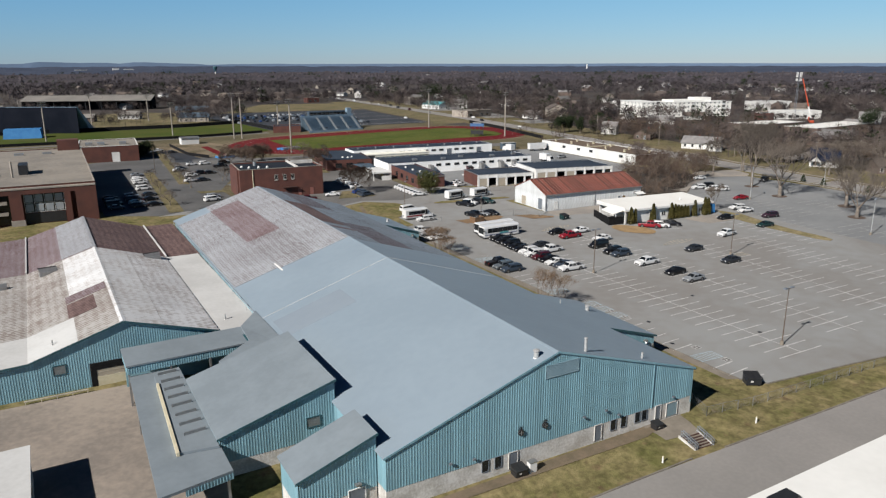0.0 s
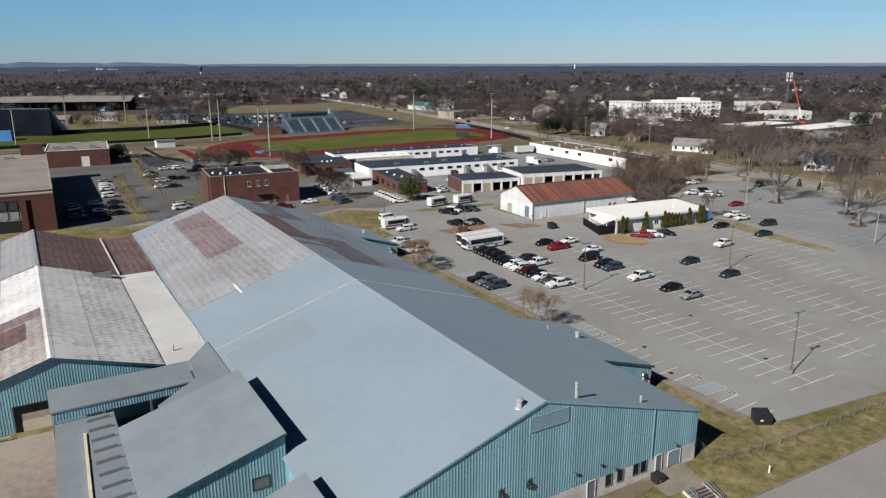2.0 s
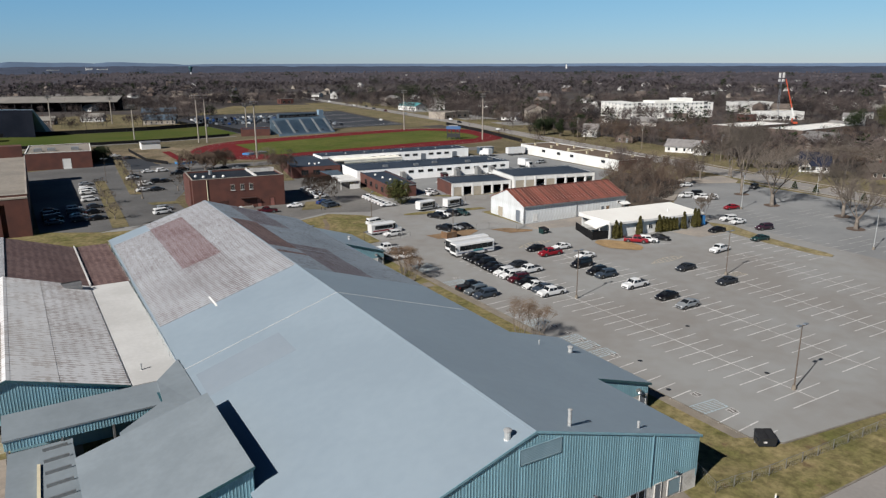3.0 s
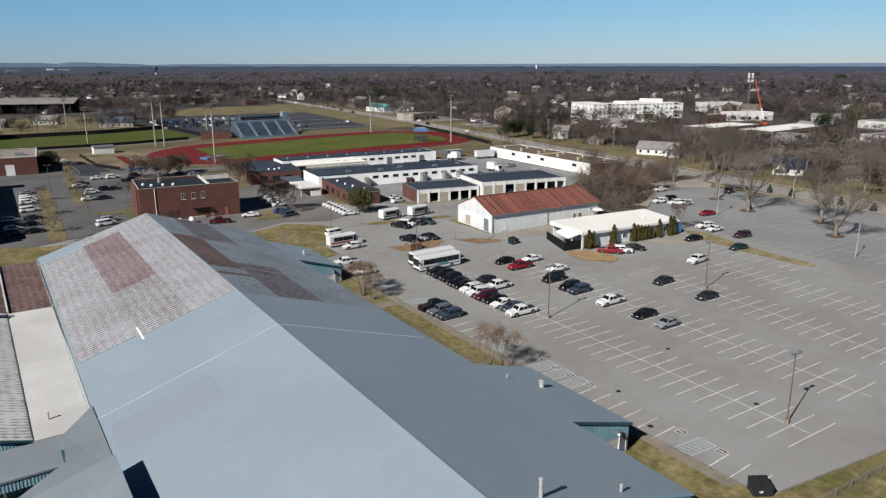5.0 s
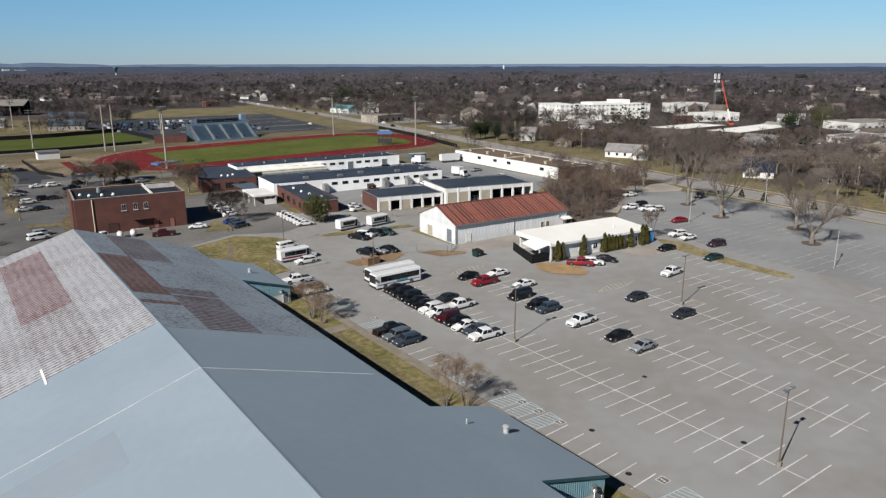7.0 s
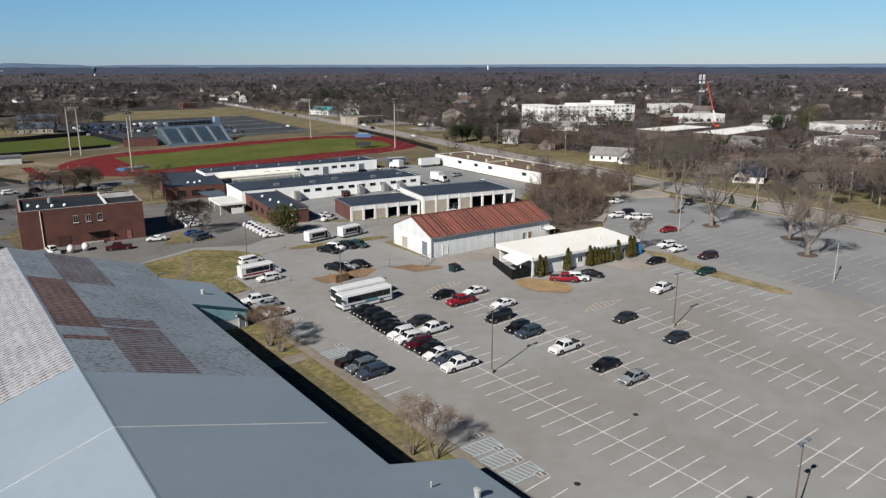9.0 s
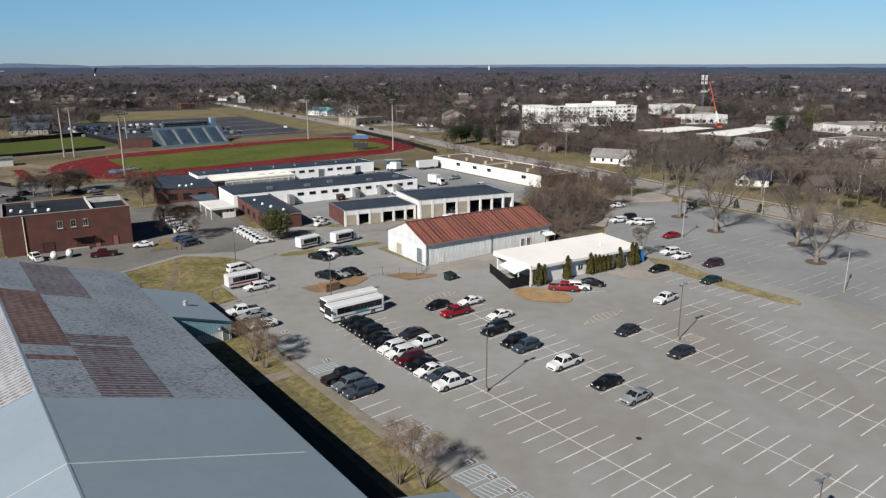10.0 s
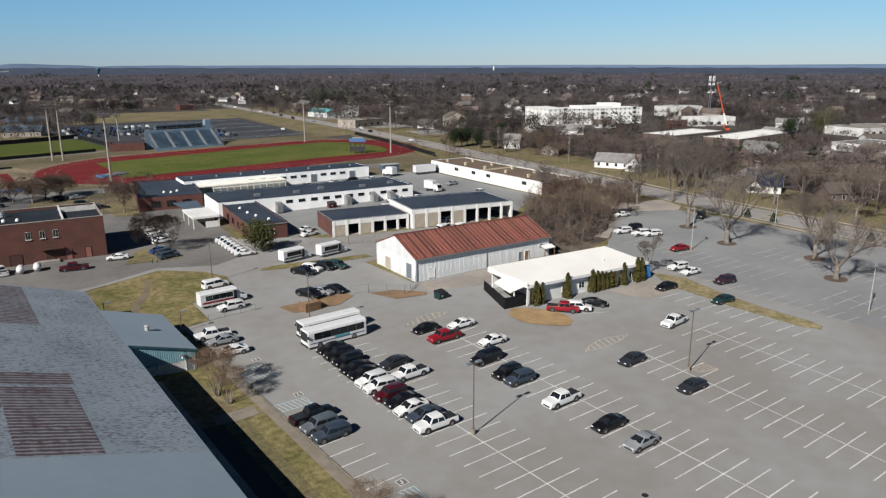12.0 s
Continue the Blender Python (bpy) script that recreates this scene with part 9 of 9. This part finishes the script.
def puff(seed, h, n, length, width, spread=0.3, round_head=False):
    """A leafless tree seen from afar: a rounded head of short slivers over a stem."""
    rng = random.Random(seed)
    tris = []
    lobes = [(rng.uniform(-0.16, 0.16) * h, rng.uniform(-0.16, 0.16) * h, h * rng.uniform(0.45, 0.72), h * spread * rng.uniform(0.55, 0.9)) for _ in range(4)]
    w0 = Vector((width * 0.5, 0, 0))
    tris.append((-w0 - Vector((0, 0, 0.4)), w0 - Vector((0, 0, 0.4)), Vector((0, 0, h * 0.75))))
    for _ in range(n):
        cx, cy, cz, r = rng.choice(lobes)
        d = Vector((rng.gauss(0, 1), rng.gauss(0, 1), rng.gauss(0.35, 1))).normalized()
        p = Vector((cx, cy, cz)) + d * r * rng.uniform(0.15, 0.75)
        q = p + (d + Vector((rng.gauss(0, 0.5), rng.gauss(0, 0.5), rng.gauss(0.3, 0.4)))).normalized() * length * rng.uniform(0.6, 1.3)
        k = d.cross(Vector((rng.gauss(0, 1), rng.gauss(0, 1), rng.gauss(0, 1)))).normalized() * width
        if round_head:
            up = (d * 0.55 + Vector((-0.35, -0.15, 0.9))).normalized()
            a = up.orthogonal().normalized()
            k, m = a * width, up.cross(a) * width
            turn = rng.uniform(0, math.tau)
            k, m = k * math.cos(turn) + m * math.sin(turn), m * math.cos(turn) - k * math.sin(turn)
            tris.append((p - k - m * 0.6, p + k - m * 0.6, p + m * 1.2))
        else:
            tris.append((p - k, p + k, q))
    return np.array([[tuple(v) for v in t] for t in tris])


def inside_poly(x, y, poly):
    c = False
    j = len(poly) - 1
    for i in range(len(poly)):
        (xa, ya), (xb, yb) = poly[i], poly[j]
        if (ya > y) != (yb > y) and x < (xb - xa) * (y - ya) / (yb - ya) + xa:
            c = not c
        j = i
    return c


def road_gap(x, y):
    best = 1e9
    for (xa, ya), (xb, yb) in zip(EAST_ROAD, EAST_ROAD[1:]):
        d = Vector((xb - xa, yb - ya))
        t = clip((Vector((x - xa, y - ya)).dot(d)) / d.length_squared, 0, 1)
        best = min(best, math.hypot(x - xa - d.x * t, y - ya - d.y * t))
    return best


CLEAR = [
    [(-260, -200), (137, -200), (137, 66), (118, 72), (112, 104), (140, 96), (150, 190), (178, 330), (196, 460), (215, 640), (60, 640), (-260, 640)],
    [(296, 310), (300, 286), (388, 255), (395, 282), (325, 345)],
    [(165, 66), (176, 74), (186, 60), (174, 50)], [(172, 40), (182, 50), (194, 34), (186, 28)], [(226, 66), (238, 76), (262, 56), (250, 44)], [(172, 136), (184, 142), (194, 124), (180, 114)],
    [(272, 190), (352, 190), (360, 134), (276, 128)], [(395, 145), (448, 130), (440, 108), (395, 118)], [(380, 240), (425, 230), (420, 212), (375, 200)],
    [(150, 120), (186, 112), (190, 160), (170, 170)], [(150, 10), (172, 12), (174, 60), (158, 72), (150, 60)],
]
HOUSES = []


def scatter_houses():
    rng = random.Random(21)
    kinds = [("white house with a grey roof among bare trees", HOUSE_WHITE, SHINGLE_GREY), ("tan house with a brown roof among bare trees", HOUSE_TAN, SHINGLE_BROWN), ("white house with a brown roof among bare trees", HOUSE_WHITE, SHINGLE_BROWN), ("brown brick house with a grey roof among bare trees", HOUSE_BROWN, SHINGLE_GREY), ("brown brick house with a brown roof among bare trees", HOUSE_BROWN, SHINGLE_BROWN)]
    spots = []
    for n, near, depth in ((52, 250, 490), (195, 560, 1700)):
        count = 0
        while count < n:
            a, r = rng.uniform(-0.1, 1.38), near + depth * rng.random() ** 1.2
            x, y = -60 + r * math.sin(a), -60 + r * math.cos(a)
            if any(inside_poly(x, y, c) for c in CLEAR) or (x < 225 and y < 340) or road_gap(x, y) < 18 or any(abs(x - u) < 26 and abs(y - v) < 26 for u, v, _ in spots):
                continue
            spots.append((x, y, near > 500))
            count += 1
    spots = [q for q in spots if not (310 < q[0] < 345 and 190 < q[1] < 215)]
    for x, y, far in spots:
        lab, wall, roof = kinds[rng.choice((0, 2, 1, 3, 4, 1)) if far else rng.choice((1, 3, 4, 0, 0, 2))]
        e = thing("house", lab, "house", (x, y, land(x, y)), rng.uniform(0, 360), "far houses")
        w, d, h, p = rng.uniform(7.5, 10), rng.uniform(11, 17), rng.choice((2.9, 2.9, 5.4)), rng.uniform(2, 3.2)
        part("wall", Geo().prism([(-w / 2, -d / 2, -1.5), (w / 2, -d / 2, -1.5), (w / 2, -d / 2, h), (0, -d / 2, h + p - 0.15), (-w / 2, -d / 2, h)], (0, d, 0)), wall, e)
        k = p / (w / 2)
        roofs = [Geo(), Geo()]
        for s, g in zip((-1, 1), roofs if not far else (roofs[0], roofs[0])):
            g.prism([(s * (w / 2 + 0.5), -d / 2 - 0.4, h - 0.5 * k), (0, -d / 2 - 0.4, h + p), (0, -d / 2 - 0.4, h + p + 0.2), (s * (w / 2 + 0.5), -d / 2 - 0.4, h - 0.5 * k + 0.2)], (0, d + 0.8, 0))
        part("roof", roofs[0], roof, e)
        if not far:
            part("roof", roofs[1], roof, e)
            for yy in (-d / 3, d / 3):
                for s in (-1, 1):
                    part("window", Geo().box(s * w / 2 - 0.05, yy - 0.6, 0.9, s * w / 2 + 0.05, yy + 0.6, 2.2), GLASS, e)
            part("chimney", Geo().box(-0.35, d * 0.2, h, 0.35, d * 0.2 + 0.7, h + p + 0.8), HOUSE_BROWN, e)
        HOUSES.append((x, y))


scatter_houses()


def plant(name, label, spots, forms, material):
    """Many bare trees as one mesh of slivers; spots: x, y, size."""
    rng = np.random.RandomState(5)
    out = []
    for x, y, s in spots:
        t = forms[rng.randint(len(forms))]
        a = rng.uniform(0, math.tau)
        c, n = math.cos(a), math.sin(a)
        m = np.array([[c, -n, 0], [n, c, 0], [0, 0, 1]]) * s
        out.append(t @ m.T + np.array([x, y, land(x, y)]))
    v = np.concatenate(out).reshape(-1, 3)
    me = bpy.data.meshes.new(name)
    k = len(v) // 3
    me.vertices.add(len(v))
    me.vertices.foreach_set("co", v.ravel())
    me.loops.add(len(v))
    me.loops.foreach_set("vertex_index", np.arange(len(v)))
    me.polygons.add(k)
    me.polygons.foreach_set("loop_start", np.arange(k) * 3)
    me.update(calc_edges=True)
    ob = part(name, me, material)
    return tagged(ob, label, "trees", "", "stuff")


def make_woods():
    rng = random.Random(33)
    near = [template(4, 50 + i, 11, 0.75, 0.16) for i in range(6)]
    mid = [np.concatenate((template(3, 60 + i, 12, 0.7, 0.16), puff(160 + i, 11.5, 90, 2.2, 0.1))) for i in range(8)]
    far = [np.concatenate((clump(70 + i, 12), puff(170 + i, 12.5, 10, 2.6, 0.5, 0.4, True))) for i in range(8)]
    half = [np.concatenate((puff(80 + i, 12, 40, 2.8, 0.6, 0.32, True), puff(180 + i, 12, 40, 3.0, 0.25, 0.32))) for i in range(8)]
    # thicket between barn, store and lot
    bushy = [(84, 55), (92, 57), (99, 62), (116, 71), (130, 74), (139, 84), (132, 98), (116, 100), (104, 96), (90, 84), (74, 72), (70, 58)]
    s1 = []
    while len(s1) < 150:
        x, y = rng.uniform(70, 140), rng.uniform(54, 101)
        if inside_poly(x, y, bushy):
            s1.append((x, y, rng.uniform(0.28, 0.46) if rng.random() < 0.42 else rng.uniform(0.55, 0.92 if y < 72 else 0.72)))
    s1 += [(x, y, rng.uniform(0.2, 0.42)) for x, y in [(rng.uniform(69, 88), rng.uniform(51, 60)) for _ in range(36)] if y > 44 + (x - 66) * 0.42]
    plant("thicket", "dense brown leafless thicket beside the lot", s1, near, THICKET)
    tall = [(x, y, q * 1.25) for x, y, q in s1[::4]]
    plant("thicket_stems", "pale upright stems in the leafless thicket", tall, [template(3, 130 + i, 11, 0.42, 0.17) for i in range(5)], CROWN)
    s2, s3 = [], []
    taken = set((int(u // 7), int(v // 7)) for u, v in HOUSES)
    built = lambda x, y: any((int(x // 7) + i, int(y // 7) + j) in taken for i in (-1, 0, 1) for j in (-1, 0, 1))
    glade = lambda x, y: math.sin(x * 0.011 + 1.3 * math.sin(y * 0.007)) + math.sin(y * 0.013 + 1.7 * math.sin(x * 0.006 + 2)) + 0.6 * math.sin((x + y) * 0.031)

    def scatter(n, a0, a1, near, depth, lean, clear, low, high, thin, verge=13):
        out = []
        while len(out) < n:
            a, r = rng.uniform(a0, a1), near + depth * rng.random() ** lean
            x, y = -60 + r * math.sin(a), -60 + r * math.cos(a)
            if x > 4700 or y > 4700 or glade(x, y) < thin or any(inside_poly(x, y, c) for c in clear) or road_gap(x, y) < verge or built(x, y) or (1800 < r < 2420 and abs(a - 0.2086) < 0.007):
                continue
            out.append((x, y, rng.uniform(low, high) * (1 + 0.12 * glade(x * 2.7, y * 2.7))))
        return out

    s2 = scatter(3000, -0.12, 1.45, 200, 600, 0.75, CLEAR, 0.6, 1.2, -1.6)
    s4 = scatter(5200, -0.16, 1.42, 700, 900, 0.7, CLEAR[:1], 0.6, 1.15, -1.1)
    s3 = scatter(10500, -0.2, 1.46, 1400, 1300, 0.75, CLEAR[:1], 0.35, 0.9, -1.5)
    s6 = scatter(6500, -0.2, 1.46, 2500, 1900, 0.8, CLEAR[:1], 0.35, 0.75, -1.3)
    for x0, y0, x1, y1, n in ((-140, 560, 0, 630, 40), (10, 480, 60, 620, 90), (-60, 420, 30, 480, 40), (190, 350, 240, 640, 60), (-60, 690, 215, 760, 160), (-260, 520, -140, 760, 200), (20, 640, 215, 690, 50)):
        s2 += [(rng.uniform(x0, x1), rng.uniform(y0, y1), rng.uniform(0.6, 1.1)) for _ in range(n)]
    s2 = [(x, y, s * (0.62 if 215 < x < 400 and 70 < y < 240 else 1.0)) for x, y, s in s2]
    fine = [template(4, 90 + i, 12, 0.7, 0.11) for i in range(6)]
    s5 = []
    while len(s5) < 520:
        x, y = rng.uniform(152, 330), rng.uniform(-30, 215)
        if any(inside_poly(x, y, c) for c in CLEAR[1:]) or road_gap(x, y) < 15 or built(x, y) or (x < 170 and rng.random() < 0.5):
            continue
        s5.append((x, y, rng.uniform(0.55, 1.15) if x < 205 else rng.uniform(0.4, 0.78)))
    while len(s5) < 560:
        x, y = rng.uniform(120, 160), rng.uniform(98, 240)
        if road_gap(x, y) > 9 and x > 121 + max(0, (y - 175) * 0.45):
            s5.append((x, y, rng.uniform(0.3, 0.7)))
    while len(s5) < 620:
        x, y = rng.uniform(160, 235), rng.uniform(130, 330)
        if any(inside_poly(x, y, c) for c in CLEAR[1:]) or road_gap(x, y) < 15 or built(x, y):
            continue
        s5.append((x, y, rng.uniform(0.55, 1.05)))
    plant("street_woods", "leafless brown trees between the near houses", s5, fine, THICKET)
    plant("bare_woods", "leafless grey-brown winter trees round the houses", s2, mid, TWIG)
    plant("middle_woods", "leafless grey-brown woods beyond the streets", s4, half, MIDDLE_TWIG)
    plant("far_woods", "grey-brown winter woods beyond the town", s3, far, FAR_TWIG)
    # the rim's twigs carry the blue of the haze in their colour
    plant("rim_woods", "woods towards the horizon, haze painted blue-grey", s6, [clump(270 + i, 12, 6) for i in range(6)], HAZE_TWIG)
    for name, label, r0, r1, dr, material in (("far_canopy", "grey-brown leafless canopy beyond the town", 1450, 2600, 18, FAR_TWIG), ("rim_canopy", "leafless canopy at the horizon, haze painted blue-grey", 2600, 4700, 30, HAZE_TWIG)):
        g, q = Geo(), random.Random(int(r0))
        g.smooth = True
        nr, na = int((r1 - r0) / dr), 240
        for i in range(nr + 1):
            for k in range(na + 1):
                a, r = -0.22 + 1.7 * (k + q.uniform(-0.3, 0.3)) / na, r0 + (i + q.uniform(-0.3, 0.3)) * dr
                x, y = -60 + r * math.sin(a), -60 + r * math.cos(a)
                clear = 1.0 if inside_poly(x, y, CLEAR[0]) or road_gap(x, y) < 14 else 0.0
                g.v.append((x, y, land(x, y) + (1 - clear) * (5.2 + 1.2 * glade(x * 2.3, y * 2.3) + q.uniform(0, 3)) - clear * 2 - (6 if i == 0 else 0)))
        g.f = [(i * (na + 1) + k, i * (na + 1) + k + 1, (i + 1) * (na + 1) + k + 1, (i + 1) * (na + 1) + k) for i in range(nr) for k in range(na)]
        tagged(part(name, g, material), label, "trees", "", "stuff")

    def conifer(seed):
        q = random.Random(seed)
        t = []
        for _ in range(70):
            z, a = q.random(), q.uniform(0, math.tau)
            r = 3.6 * math.sin(math.pi * (0.12 + 0.8 * z)) ** 0.7 * q.uniform(0.55, 1)
            p = Vector((r * math.cos(a), r * math.sin(a), 2 + 9.5 * z))
            u, v = Vector((q.gauss(0, 1), q.gauss(0, 1), q.gauss(0, 0.6))), Vector((q.gauss(0, 1), q.gauss(0, 1), q.gauss(0, 0.6)))
            t.append((p - u * 0.5, p + u * 0.5, p + v * 0.8))
        return np.array([[tuple(v) for v in k] for k in t])

    pines = scatter(90, 0.0, 1.4, 240, 500, 0.8, CLEAR, 0.6, 1.2, -3) + [(x + rng.gauss(0, 7), y + rng.gauss(0, 7), q) for x, y, q in scatter(170, -0.1, 1.4, 700, 2000, 0.8, CLEAR[:1], 0.8, 1.35, -0.2) for _ in range(4)]
    plant("far_evergreens", "scattered dark evergreens among leafless woods", pines, [conifer(i) for i in range(5)], EVERGREEN)


make_woods()


# ---- the far rim: low hills in painted blue haze, pale buildings of the town ----
def make_rim():
    g = Geo()
    n = 150
    for i in range(n + 1):
        w = -0.5 + 2.3 * i / n
        left = step((0.42 - w) / 0.35)
        top = 42.5 + left * (9 + 5 * math.sin(w * 21) + 4 * math.sin(w * 47 + 1) + 2.5 * math.sin(w * 113) + 1.5 * math.sin(w * 239)) + (1 - left) * (3.0 + 1.2 * math.sin(w * 17))
        for r, z in ((4480, 12), (4520, top)):
            g.v.append((-60 + r * math.sin(w), -60 + r * math.cos(w), z))
    g.f = [(2 * i, 2 * i + 2, 2 * i + 3, 2 * i + 1) for i in range(n)]
    tagged(part("backdrop", g, HAZE_HILL), "low hills along the horizon, haze painted blue", "hills", "", "structure")
    for w, r, L, D, h in ((0.868, 3420, 130, 40, 6), (0.9, 3350, 60, 40, 4), (0.05, 3400, 46, 20, 9), (0.09, 3400, 24, 20, 15), (0.105, 3420, 40, 20, 11), (-0.02, 3450, 80, 20, 6), (0.155, 3400, 30, 20, 5), (0.24, 3450, 30, 20, 5), (0.72, 3600, 6, 6, 26)):
        x, y = -60 + r * math.sin(w), -60 + r * math.cos(w)
        e = thing("far_warehouse", "pale flat-roofed building on the horizon", "building", (x, y, land(x, y)), -math.degrees(w) + 6, "horizon buildings")
        part("wall", Geo().box(-L / 2, -D / 2, -6, L / 2, D / 2, h), HOUSE_WHITE, e)
        part("roof", Geo().box(-L / 2 - 0.5, -D / 2 - 0.5, h, L / 2 + 0.5, D / 2 + 0.5, h + 0.6), WHITE_WALL, e)


make_rim()
